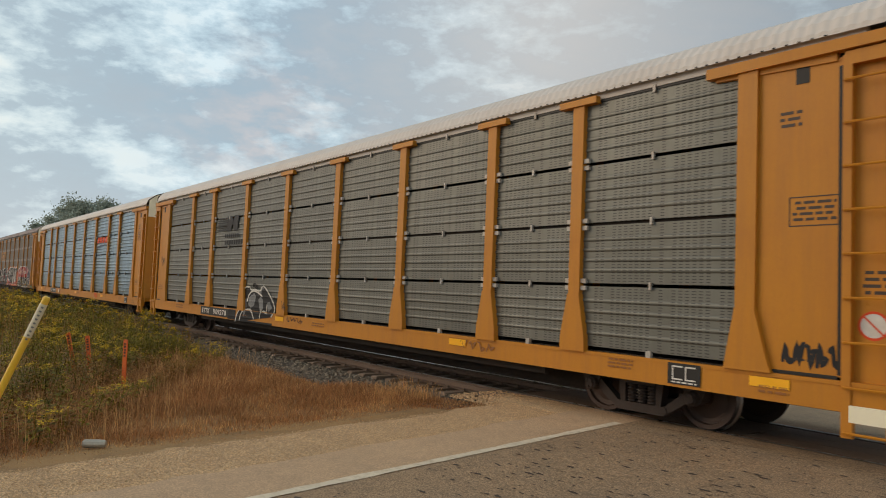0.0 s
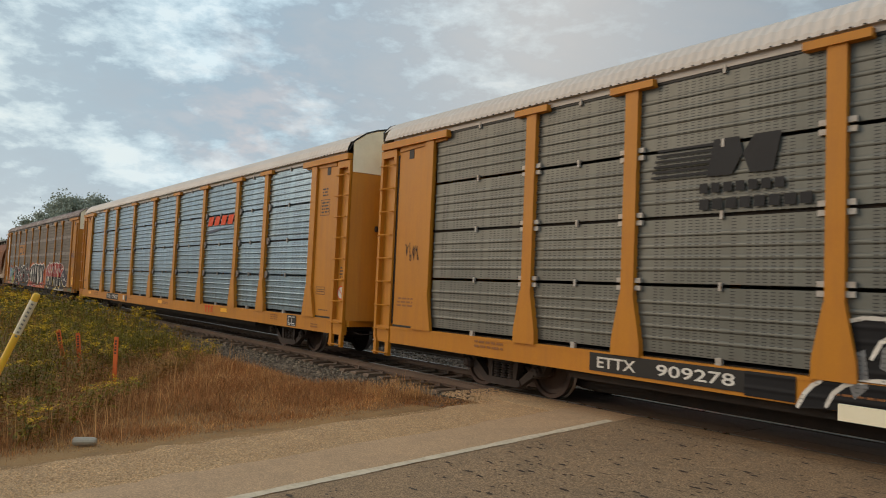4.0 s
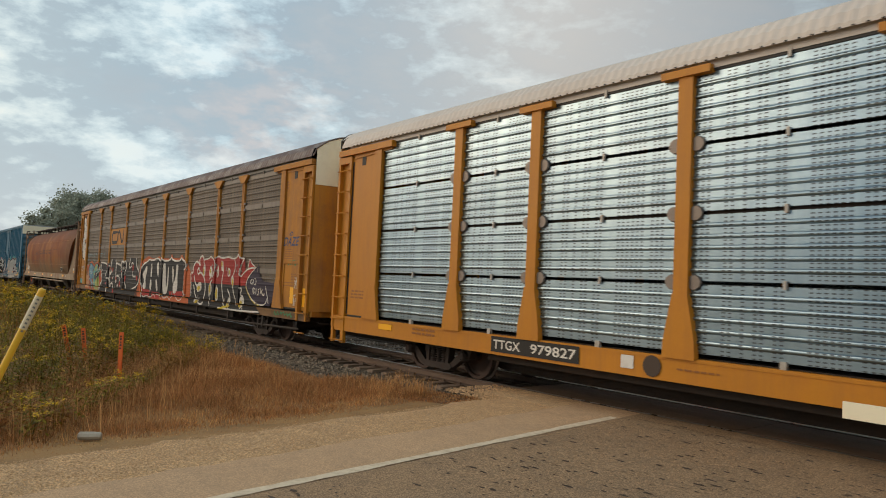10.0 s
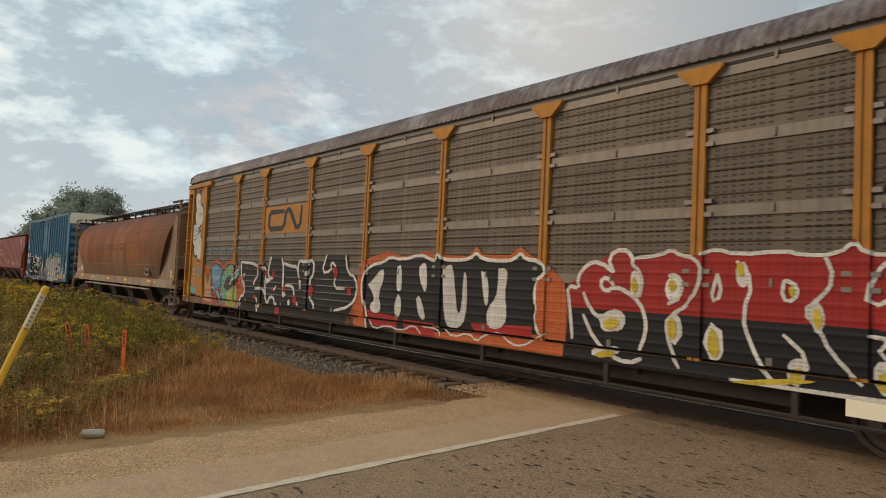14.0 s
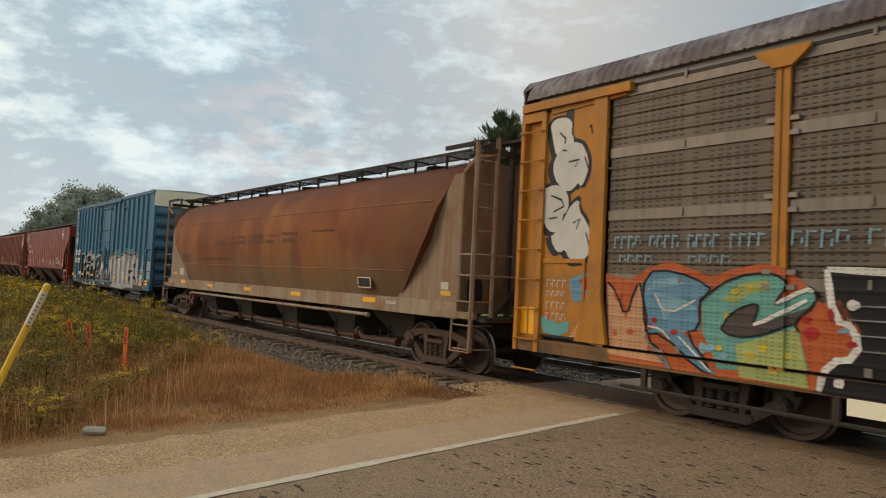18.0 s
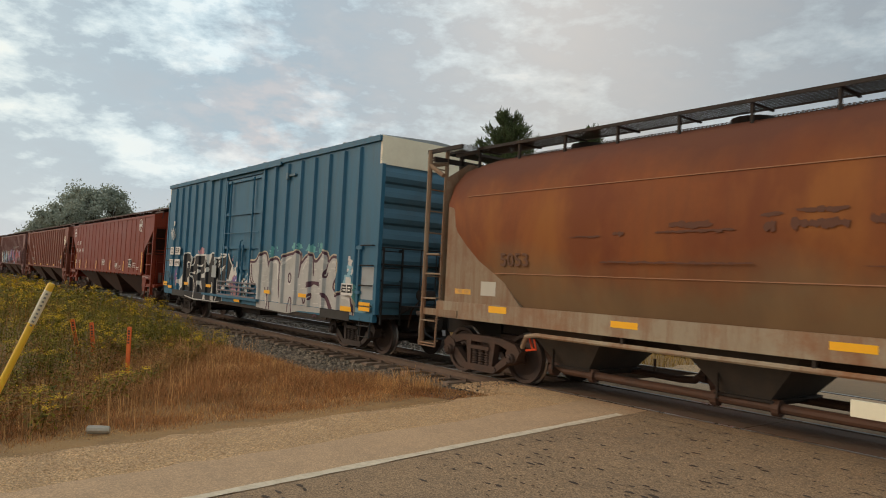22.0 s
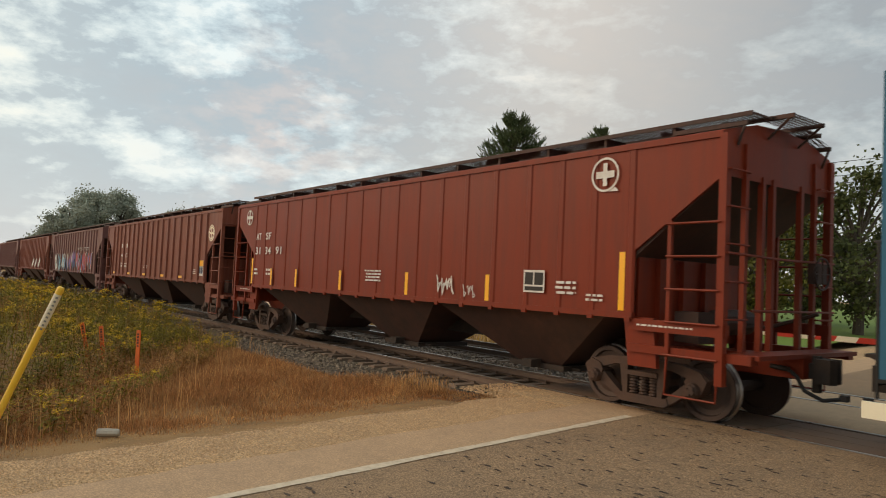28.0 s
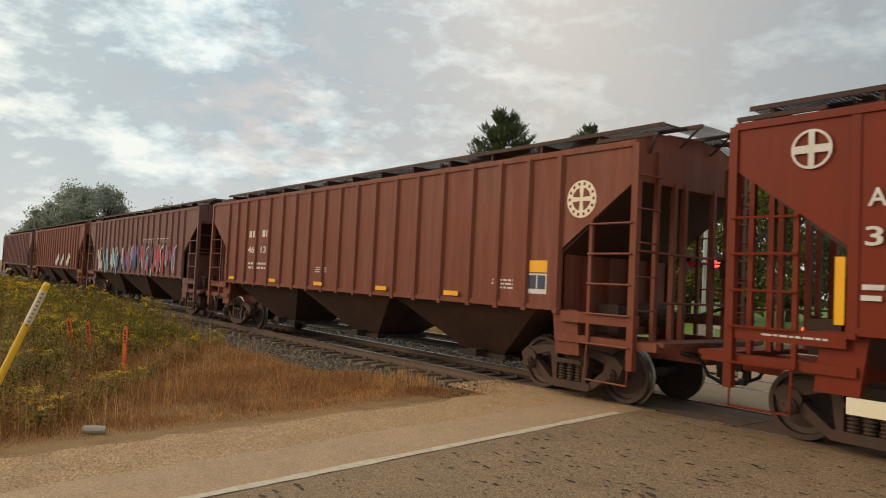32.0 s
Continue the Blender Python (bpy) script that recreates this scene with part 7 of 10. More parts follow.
        for y in (-0.8, 0.2, 1.2):
            s.prism([(e * (H + 0.02), 0.98), (e * (H + 0.48), 1.16), (e * (H + 0.02), 1.16)], "y", y - 0.02, y + 0.02)
        part("crossover_platform", s, GRIME, car, "dark steel crossover platform")
        s = Shape()
        for z in (2.12, 2.5):
            s.tube([(e * (H + 0.05), -1.4, z), (e * (H + 0.2), -1.4, z), (e * (H + 0.22), 1.36, z), (e * (H + 0.05), 1.4, z)], 0.016, 5)
        for y in (-0.4, 0.05, 0.9, 1.36):
            s.tube([(e * (H + 0.21), y, 1.2), (e * (H + 0.21), y, 2.5)], 0.015, 5)
        pieces("grab_iron", s, BLACK, car)
        s = Shape()
        ring = [(e * (H + 0.32), 0.45 + 0.27 * math.cos(a), 2.2 + 0.27 * math.sin(a)) for a in [k * math.tau / 16 for k in range(17)]]
        s.tube(ring, 0.02, 6)
        for k in range(5):
            a = k * math.tau / 5
            s.tube([(e * (H + 0.28), 0.45, 2.2), (e * (H + 0.32), 0.45 + 0.26 * math.cos(a), 2.2 + 0.26 * math.sin(a))], 0.014, 4)
        s.lathe([(0.001, e * (H + 0.34)), (0.05, e * (H + 0.33)), (0.05, e * (H + 0.2))], "x", (0, 0.45, 2.2), 10)
        part("brake_wheel", s, GRIME, car, "spoked hand brake wheel")
        s = Shape()
        s.box(*sorted((e * (H + 0.04), e * (H + 0.24))), 0.22, 0.7, 1.82, 2.38)
        s.box(*sorted((e * (H + 0.04), e * (H + 0.18))), 0.8, 1.25, 1.3, 1.85)
        s.lathe([(0.001, -0.22), (0.12, -0.2), (0.12, 0.2), (0.001, 0.22)], "y", (e * (H + 0.2), -0.2, 1.45), 12)
        part("brake_housing", s, GRIME, car)
        s = Shape()
        s.tube([(e * (H + 0.16), 0.45, 1.9), (e * (H + 0.16), 0.45, 0.75)], 0.02, 5)
        s.tube([(e * (H + 0.14), -0.2, 1.45), (e * (H + 0.16), -0.55, 1.1), (e * (H + 0.1), -0.6, 0.7)], 0.02, 5)
        part("brake_rod", s, TRUCK, car)
    s = Shape()
    s.box(-7.6, 7.6, -1.4, 1.4, 0.86, 0.97)
    s.box(-7.9, 7.9, -0.28, 0.28, 0.6, 0.9)
    for x in np.arange(-6, 6.1, 1.5):
        s.box(x - 0.05, x + 0.05, -1.4, 1.4, 0.7, 0.9)
    s.box(-1.2, 0.2, -0.9, -0.3, 0.45, 0.8)
    part("underframe", s, GRIME, car, "grimy black underframe")
    s = Shape()
    s.box(5.3, 6.75, -1.53, -1.44, 0.76, 0.98)
    s.box(-6.75, -5.3, -1.53, -1.44, 0.76, 0.98)
    pieces("bolster_end", s, BLACK, car)
    put_trucks(car, 6.2, 8.45, GEAR=GEAR_DARK)
    return car


BOXCAR = build_boxcar(-34.17)

# ---- lettering, plates and graffiti on the cars ----
from mathutils.geometry import tessellate_polygon


def sprayed(name, colour, ridges=True, rough=0.6):
    """Spray paint that follows the pressed ridges and the slots of the panels under it."""
    m = ribbed(name, colour, 0.0, rough, 0.05, 0.16, (tuple(c * 0.6 for c in colour), 0.4, 1.6), 0.4 if ridges else 0.0, blank=0.3)
    m.node_tree.nodes["Principled BSDF"].inputs["Specular IOR Level"].default_value = 0.25
    if ridges:
        t = m.node_tree
        b = t.nodes["Principled BSDF"]
        co = t.nodes.new("ShaderNodeTexCoord").outputs["Object"]
        z = node(t, "ShaderNodeSeparateXYZ", i0=co).outputs[2]
        wave = op(t, "POWER", op(t, "ABSOLUTE", op(t, "SINE", op(t, "MULTIPLY", op(t, "SUBTRACT", z, 1.18), math.pi / 0.166))), 8.0)
        bp = node(t, "ShaderNodeBump", Strength=0.3, Distance=0.02, Height=wave)
        t.links.new(bp.outputs[0], b.inputs["Normal"])
    return m


SPRAY = {k: sprayed("spray " + k, c) for k, c in dict(
    black=(0.009, 0.009, 0.011), white=(0.66, 0.62, 0.56), red=(0.36, 0.022, 0.018), orange=(0.5, 0.11, 0.03), navy=(0.028, 0.02, 0.04), yellow=(0.55, 0.4, 0.04),
    salmon=(0.56, 0.29, 0.15), blue=(0.11, 0.24, 0.34), teal=(0.13, 0.33, 0.28), lime=(0.32, 0.36, 0.12), grey=(0.2, 0.2, 0.2), sky=(0.2, 0.37, 0.45), umber=(0.07, 0.055, 0.05)).items()}
FLAT = {k: sprayed("flat spray " + k, c, False) for k, c in dict(
    black=(0.02, 0.02, 0.022), white=(0.6, 0.57, 0.52), purple=(0.085, 0.035, 0.05), cream=(0.5, 0.42, 0.3), pale=(0.42, 0.4, 0.37), teal=(0.12, 0.36, 0.34), pink=(0.5, 0.25, 0.27), sky=(0.22, 0.42, 0.5),
    blue=(0.035, 0.07, 0.16), green=(0.06, 0.22, 0.1), violet=(0.2, 0.12, 0.3), red=(0.45, 0.05, 0.04)).items()}


def ribbon(shape, pts, w, y):
    """A brush stroke of even width along (x, z) points."""
    rows = []
    for i, (x, z) in enumerate(pts):
        a, b = pts[max(i - 1, 0)], pts[min(i + 1, len(pts) - 1)]
        d = Vector((b[0] - a[0], b[1] - a[1]))
        d = d.normalized() if d.length else Vector((1, 0))
        k = 0.5 * w * (0.7 if i in (0, len(pts) - 1) else 1.0)
        rows.append([(x - d.y * k, y, z + d.x * k), (x + d.y * k, y, z - d.x * k)])
    return shape.sheet(rows)


def blob(shape, x, z, rx, rz, y, n=14, seed=0, rough=0.12, tilt=0.0):
    rng = random.Random(seed)
    pts = []
    for k in range(n):
        a = k * math.tau / n
        f = 1 + rng.uniform(-rough, rough)
        u, v = rx * f * math.cos(a), rz * f * math.sin(a)
        pts.append((x + u * math.cos(tilt) - v * math.sin(tilt), y, z + u * math.sin(tilt) + v * math.cos(tilt)))
    return shape.add(pts, [tuple(range(n))])


def scrawl(shape, x0, x1, z0, z1, y, n, w, seed):
    """A scribbled tag that cannot be read."""
    rng = random.Random(seed)
    for k in range(n):
        a = x0 + (x1 - x0) * (k + 0.1) / n
        b = x0 + (x1 - x0) * (k + 0.95) / n
        pts = [(rng.uniform(a, b), rng.uniform(z0, z1)) for _ in range(4)]
        pts = [(a, z0 + (z1 - z0) * rng.random()), (a + (b - a) * 0.3, z1 - rng.random() * 0.2 * (z1 - z0)), (a + (b - a) * 0.55, z0 + rng.random() * 0.3 * (z1 - z0)), (b, rng.uniform(z0, z1)), (a + (b - a) * 0.4, z0 + 0.5 * (z1 - z0))]
        smooth_pts = []
        for i in range(len(pts) - 1):
            for f in (0.0, 0.33, 0.66):
                smooth_pts.append((pts[i][0] + (pts[i + 1][0] - pts[i][0]) * f, pts[i][1] + (pts[i + 1][1] - pts[i][1]) * f + 0.03 * (z1 - z0) * math.sin(f * 9)))
        ribbon(shape, smooth_pts, w, y)
    return shape


def runes(shape, x0, x1, z0, z1, y, n, w, seed):
    """Hand-painted capitals that cannot be read, as short plain bars."""
    rng = random.Random(seed)
    for k in range(n):
        a = x0 + (x1 - x0) * k / n
        b = a + (x1 - x0) / n * 0.66
        if k % 5 == 4:
            continue
        low = z0 + 0.3 * (z1 - z0) * rng.random()
        ribbon(shape, [(a, low), (a + 0.01, z1)], w, y)
        ribbon(shape, [(a + w, z1 - 0.02), (b, z1 - 0.025)], w, y)
        if rng.random() < 0.6:
            ribbon(shape, [(b, low + 0.02), (b + 0.01, 0.5 * (low + z1))], w, y)
    return shape


def above(shape, z):
    """What of a flat shape lies above a height."""
    me = shape.mesh("cut", fix=False)
    bm = bmesh.new()
    bm.from_mesh(me)
    bmesh.ops.bisect_plane(bm, geom=bm.verts[:] + bm.edges[:] + bm.faces[:], plane_co=(0, 0, z), plane_no=(0, 0, 1), clear_inner=True)
    out = Shape()
    bm.verts.index_update()
    out.add([v.co[:] for v in bm.verts], [[v.index for v in f.verts] for f in bm.faces])
    bm.free()
    bpy.data.meshes.remove(me)
    return out


def crown(x0, x1, z0, z1, n, spike=0.09):
    """An outline with a spiked upper edge."""
    pts = [(x0, z0), (x1, z0), (x1, z1)]
    for k in range(n, 0, -1):
        c = x0 + (x1 - x0) * (k - 0.5) / n
        w = (x1 - x0) / n
        pts += [(c + w * 0.15, z1 + spike * 0.25), (c, z1 + spike), (c - w * 0.15, z1 + spike * 0.25)]
    return pts + [(x0, z1)]


def draped(shape, across, off):
    """Paint laid over ribs: the shape is cut at every bend of the side and follows it. across: (x, y) from end to end."""
    xs = [a for a, b in across]
    out, index = Shape(), {}

    def height(x):
        for (a, ya), (b, yb) in zip(across, across[1:]):
            if x <= b:
                return ya + (yb - ya) * (x - a) / max(b - a, 1e-6)
        return across[-1][1]

    def clip(poly, x, keep):
        got = []
        for (a, za), (b, zb) in zip(poly, poly[1:] + poly[:1]):
            ina, inb = keep * (a - x) >= 0, keep * (b - x) >= 0
            if ina:
                got.append((a, za))
            if ina != inb:
                got.append((x, za + (zb - za) * (x - a) / (b - a)))
        return got

    def face(poly):
        ids = []
        for x, z in poly:
            key = (round(x, 4), round(z, 4))
            if key not in index:
                index[key] = len(out.v)
                out.v.append((x, height(x) - off, z))
            if index[key] not in ids:
                ids.append(index[key])
        if len(ids) > 2:
            out.f.append(tuple(ids))

    for f in shape.f:
        ring = [Vector((shape.v[i][0], shape.v[i][2], 0.0)) for i in f]
        for tri in tessellate_polygon([ring]):
            poly = [(ring[i].x, ring[i].y) for i in tri]
            lo, hi = min(q[0] for q in poly), max(q[0] for q in poly)
            for x in xs:
                if lo < x < hi:
                    left = clip(poly, x, -1)
                    if len(left) > 2:
                        face(left)
                    poly = clip(poly, x, 1)
                    if len(poly) < 3:
                        break
            if len(poly) > 2:
                face(poly)
    return out


def below(shape, z):
    """What of a flat shape lies below a height."""
    flip = Shape().add([(x, y, -w) for x, y, w in shape.v], shape.f)
    part_ = above(flip, -z)
    return Shape().add([(x, y, -w) for x, y, w in part_.v], part_.f)


def curve(pts):
    """A stroke with its corners eased."""
    out = [pts[0]]
    for a, b in zip(pts, pts[1:]):
        out += [(a[0] * 0.7 + b[0] * 0.3, a[1] * 0.7 + b[1] * 0.3), (a[0] * 0.3 + b[0] * 0.7, a[1] * 0.3 + b[1] * 0.7)]
    return out + [pts[-1]]


def mark_old_rack(car):
    y = -1.513
    step = 0.0035

    def lay(name, s, m, k, label=""):
        return pieces(name, s, m, car, label, fix=False)

    side = [(-13.5, -1.5)]
    for x in POSTS:
        side += [(x - 0.094, -1.5), (x - 0.092, -1.535), (x + 0.092, -1.535), (x + 0.094, -1.5)]
    side.append((13.5, -1.5))

    def spray(s, colour, k, label=""):
        """Paint over panels, posts and sill; k orders the coats."""
        pieces("graffiti", draped(above(s, 0.97), side, 0.006 + 0.0025 * k), SPRAY[colour], car, label, fix=False)
        low = below(above(s, 0.725), 0.93)
        if low.f:
            pieces("graffiti", draped(low, [(-14, -1.545), (14, -1.545)], 0.003 + 0.0025 * k), SPRAY[colour], car, label, fix=False)

    def strokes(lines, w, colour, k, label=""):
        s = Shape()
        for line in lines:
            ribbon(s, curve(line), w, y)
        spray(s, colour, k, label)

    def dabs(colour, k, spots, label="", seed=1):
        s = Shape()
        for j, (x, z, rx, rz) in enumerate(spots):
            blob(s, x, z, rx, rz, y, 12, seed + j, 0.14, 0.15)
        spray(s, colour, k, label)

    # red and black word
    s = Shape()
    patch(s, [(4.75, 0.72), (10.9, 0.74), (10.3, 1.08), (9.62, 1.57), (9.5, 2.33), (9.15, 2.35), (9.03, 2.53), (8.85, 2.34), (8.42, 2.35), (8.26, 2.41), (7.6, 2.34), (7.34, 2.44), (7.1, 2.35), (6.83, 2.34), (6.66, 2.45), (6.5, 2.34), (6.03, 2.32), (5.83, 2.48), (5.55, 2.34), (5.4, 2.26), (5.14, 2.22), (4.94, 1.96), (4.76, 1.87)], y)
    spray(s, "black", 0, "black lower half of the graffiti word")
    spray(above(s, 1.52), "red", 1, "red upper half of the graffiti word")
    strokes((((5.68, 2.08), (5.42, 2.25), (5.16, 2.22), (4.95, 1.97), (5.04, 1.82), (4.76, 1.87), (4.82, 1.62), (4.91, 1.03)),
             ((5.68, 2.08), (5.55, 2.32), (5.83, 2.46), (6.03, 2.31), (6.0, 2.21)),
             ((5.69, 1.89), (5.55, 2.03), (5.41, 1.93), (5.53, 1.78), (5.7, 1.88), (5.93, 1.81), (6.14, 1.68), (6.26, 1.48), (6.28, 1.22), (6.17, 0.97)),
             ((5.1, 1.77), (5.25, 1.51), (5.45, 1.38), (5.67, 1.52), (5.88, 1.48), (5.89, 1.3), (5.71, 1.22), (5.45, 1.37)),
             ((5.11, 1.43), (5.36, 1.03), (5.69, 0.85), (6.02, 0.77), (6.25, 0.87))), 0.065, "white", 3, "white outlines of the graffiti")
    strokes((((6.0, 2.21), (6.16, 2.11), (6.2, 1.86), (6.1, 1.71), (5.93, 1.8)),
             ((6.03, 2.3), (6.49, 2.34), (6.66, 2.43), (6.79, 2.34), (7.06, 2.31), (7.16, 2.09), (7.0, 1.7), (6.62, 1.48), (6.61, 1.29), (6.71, 1.01), (6.86, 0.8)),
             ((6.62, 2.05), (6.74, 2.08), (6.86, 1.95), (6.8, 1.75), (6.62, 1.66)),
             ((7.36, 2.1), (7.44, 1.81), (7.26, 1.71), (7.36, 2.1)),
             ((7.62, 2.27), (7.86, 2.02), (7.71, 1.59), (7.82, 1.24), (8.06, 0.84), (8.32, 0.76))), 0.055, "white", 4)
    strokes((((8.24, 2.04), (8.42, 1.97), (8.37, 1.78), (8.21, 1.8), (8.24, 2.04)),
             ((8.7, 2.35), (8.83, 2.06), (8.65, 1.81), (8.46, 1.68), (8.67, 1.47), (8.78, 1.22), (9.15, 0.89)),
             ((8.24, 1.38), (8.57, 1.11), (8.46, 0.81)),
             ((9.47, 2.35), (9.23, 2.14), (9.15, 1.71), (9.59, 1.97), (9.95, 2.06), (10.37, 2.07)),
             ((7.1, 2.35), (7.34, 2.43), (7.62, 2.34), (8.26, 2.4), (8.42, 2.34), (8.85, 2.34), (9.03, 2.51), (9.15, 2.35), (9.47, 2.34)),
             ((9.19, 1.44), (9.42, 1.42), (9.25, 1.23), (9.6, 1.19), (9.58, 0.8)), ((7.59, 0.76), (8.56, 0.75), (9.78, 0.76), (10.8, 0.8))), 0.05, "white", 5)
    dabs("white", 2, ((6.08, 1.92, 0.11, 0.2), (6.71, 1.88, 0.13, 0.2), (5.66, 1.34, 0.24, 0.13), (6.72, 1.34, 0.13, 0.22), (5.6, 0.9, 0.3, 0.08), (7.33, 1.2, 0.14, 0.25), (8.63, 1.62, 0.09, 0.2), (9.4, 1.0, 0.15, 0.2), (8.42, 0.95, 0.12, 0.16), (7.7, 2.1, 0.09, 0.17)), "white fills of the graffiti", 3)
    dabs("yellow", 6, ((6.06, 1.9, 0.06, 0.12), (6.69, 1.92, 0.06, 0.08), (5.66, 1.32, 0.15, 0.08), (6.7, 1.34, 0.07, 0.15), (5.6, 0.86, 0.2, 0.05), (7.33, 1.18, 0.08, 0.18), (8.64, 1.6, 0.05, 0.12), (9.38, 0.95, 0.09, 0.12), (8.43, 0.9, 0.07, 0.1), (7.68, 2.16, 0.05, 0.1), (8.34, 1.9, 0.04, 0.07), (8.1, 0.79, 0.5, 0.035)), "yellow flecks in the graffiti", 9)
    # dark swoosh with tags at the end of the word
    s = Shape()
    patch(s, [(9.62, 1.57), (9.95, 1.9), (10.4, 2.08), (10.5, 2.2), (10.62, 1.85), (10.9, 1.68), (11.3, 1.66), (11.7, 1.64), (11.62, 1.3), (11.4, 1.0), (10.7, 0.98), (10.3, 1.05)], y)
    spray(s, "navy", 0, "dark violet sprayed swoosh")
    s = Shape()
    patch(s, [(9.2, 1.75), (9.59, 1.97), (9.8, 2.04), (9.82, 2.29), (9.92, 2.3), (9.99, 2.17), (10.37, 2.07), (9.94, 1.88), (9.61, 1.57), (9.3, 1.5)], y)
    spray(s, "red", 2)
    strokes((((9.79, 2.06), (9.79, 2.29), (9.9, 2.32), (9.99, 2.19), (10.37, 2.07), (9.94, 1.88), (9.61, 1.57), (9.89, 1.28), (10.34, 1.05), (10.71, 0.99), (11.1, 1.02), (11.2, 1.2)),
             ((11.05, 1.55), (11.2, 1.3), (11.3, 1.05)), ((10.15, 1.72), (10.0, 1.7), (10.02, 1.58), (10.14, 1.6), (10.13, 1.66)), ((10.22, 1.74), (10.2, 1.58)), ((10.28, 1.76), (10.42, 1.7), (10.38, 1.56), (10.28, 1.58)),
             ((10.2, 1.48), (10.22, 1.3), (10.34, 1.34), (10.24, 1.4), (10.34, 1.46), (10.22, 1.48)), ((10.44, 1.46), (10.42, 1.3)), ((10.66, 1.46), (10.54, 1.42), (10.66, 1.34), (10.54, 1.28)), ((10.76, 1.5), (10.74, 1.28), (10.76, 1.38), (10.92, 1.46), (10.78, 1.38), (10.96, 1.26), (11.02, 1.34))), 0.035, "white", 3, "white scrawled tags")
    strokes((((9.66, 1.5), (9.93, 1.22), (10.38, 1.0), (10.7, 0.985)),), 0.03, "yellow", 4)
    # black word with white gaps on an orange-red halo
    s = Shape()
    patch(s, [(-2.1, 0.74), (4.75, 0.74), (4.8, 1.4), (4.7, 1.9), (4.4, 2.15), (3.9, 2.36), (3.66, 2.5), (3.4, 2.35), (2.7, 2.36), (2.51, 2.52), (2.3, 2.34), (1.28, 2.36), (0.92, 2.45), (0.6, 2.37), (0.13, 2.34), (-0.44, 2.45), (-0.9, 2.36), (-1.45, 2.22), (-1.65, 1.9), (-1.75, 1.3)], y)
    spray(s, "orange", 0, "orange-red halo of the graffiti")
    rim = [(-1.11, 0.68), (-1.22, 1.13), (-1.41, 1.46), (-1.40, 1.87), (-1.17, 2.13), (-0.53, 2.21), (-0.37, 2.33), (0.15, 2.25), (0.77, 2.38), (1.08, 2.28), (1.30, 2.23), (1.36, 2.41), (1.48, 2.28), (1.85, 2.25), (2.36, 2.28), (2.51, 2.42), (2.66, 2.28), (3.23, 2.24), (3.55, 2.28), (3.68, 2.41), (3.78, 2.28), (4.15, 2.25), (4.30, 2.13), (4.26, 2.01), (4.07, 1.92), (4.03, 1.59), (4.13, 1.48), (4.05, 1.27), (4.22, 1.03)]
    s = Shape()
    patch(s, rim, y)
    spray(s, "black", 1, "black field of the graffiti")
    for q in ([(-1.19, 1.13), (0.07, 1.05), (0.09, 0.79), (-0.97, 0.81)],
             [(0.23, 1.01), (1.37, 1.00), (1.39, 0.73), (0.41, 0.77)],
             [(2.42, 1.09), (4.00, 1.15), (4.01, 0.94), (2.61, 0.89)],):
        s = Shape()
        patch(s, q, y)
        spray(s, "red", 1.6)
    strokes((rim,), 0.065, "white", 2.4, "white rim of the graffiti")
    s = Shape()
    for q in ([(-1.19, 1.70), (-0.96, 1.82), (-0.61, 2.11), (-0.51, 1.89), (-0.75, 1.49), (-0.60, 1.22), (-0.72, 1.07), (-0.99, 1.09), (-1.10, 1.25), (-0.83, 1.38)],
             [(-0.04, 2.11), (0.12, 2.17), (0.16, 1.64), (0.06, 1.58), (-0.06, 1.63)],
             [(0.03, 1.53), (0.17, 1.43), (0.15, 1.06), (-0.07, 1.04), (-0.09, 1.36)],
             [(0.76, 2.12), (0.93, 2.23), (1.02, 2.08), (1.03, 1.58), (0.89, 1.67), (0.74, 1.97)],
             [(0.68, 1.46), (0.79, 1.56), (0.96, 1.27), (1.04, 1.03), (0.80, 1.08)],
             [(1.52, 2.08), (1.72, 2.18), (1.85, 2.14), (1.95, 1.62), (2.04, 1.20), (2.16, 1.35), (2.16, 2.00), (2.24, 2.05), (2.30, 1.73), (2.29, 1.17), (2.11, 0.97), (1.79, 0.94), (1.64, 1.12), (1.58, 1.50)],
             [(2.67, 2.06), (2.85, 2.02), (2.91, 1.57), (2.85, 1.39), (2.76, 1.57)],
             [(3.13, 2.11), (3.35, 2.13), (3.38, 1.94), (3.31, 1.68), (3.40, 1.35), (3.34, 1.09), (3.01, 1.01), (2.86, 1.13), (2.88, 1.40), (3.10, 1.58), (3.14, 1.85)],):
        patch(s, curve(q + q[:1])[:-1], y)
    spray(s, "white", 3.2, "white gaps in the graffiti")
    strokes(([(-0.98, 0.92), (-0.78, 0.71), (-0.26, 0.87), (0.25, 0.75), (0.71, 0.95), (0.95, 0.77)],
             [(1.01, 0.92), (1.52, 0.92), (1.59, 0.78)],
             [(1.72, 0.94), (1.99, 0.78), (2.43, 0.93), (2.68, 0.76), (2.85, 0.91), (3.29, 1.00), (3.56, 0.81), (3.87, 0.81), (4.06, 0.91), (4.34, 1.06)],), 0.035, "white", 4)
    # black blocky word with white edges
    s = Shape()
    patch(s, [(-8.55, 0.74), (-1.7, 0.74), (-1.62, 1.46), (-1.73, 1.86), (-2.11, 1.93), (-2.23, 2.36), (-3.15, 2.38), (-3.3, 2.2), (-4.66, 2.22), (-5.51, 2.12), (-5.69, 2.3), (-6.38, 2.34), (-6.55, 2.04), (-7.27, 2.14), (-8.49, 2.16), (-8.46, 1.63), (-8.19, 1.53), (-8.21, 1.2), (-8.49, 1.14)], y)
    spray(s, "black", 0, "thick black graffiti letters")
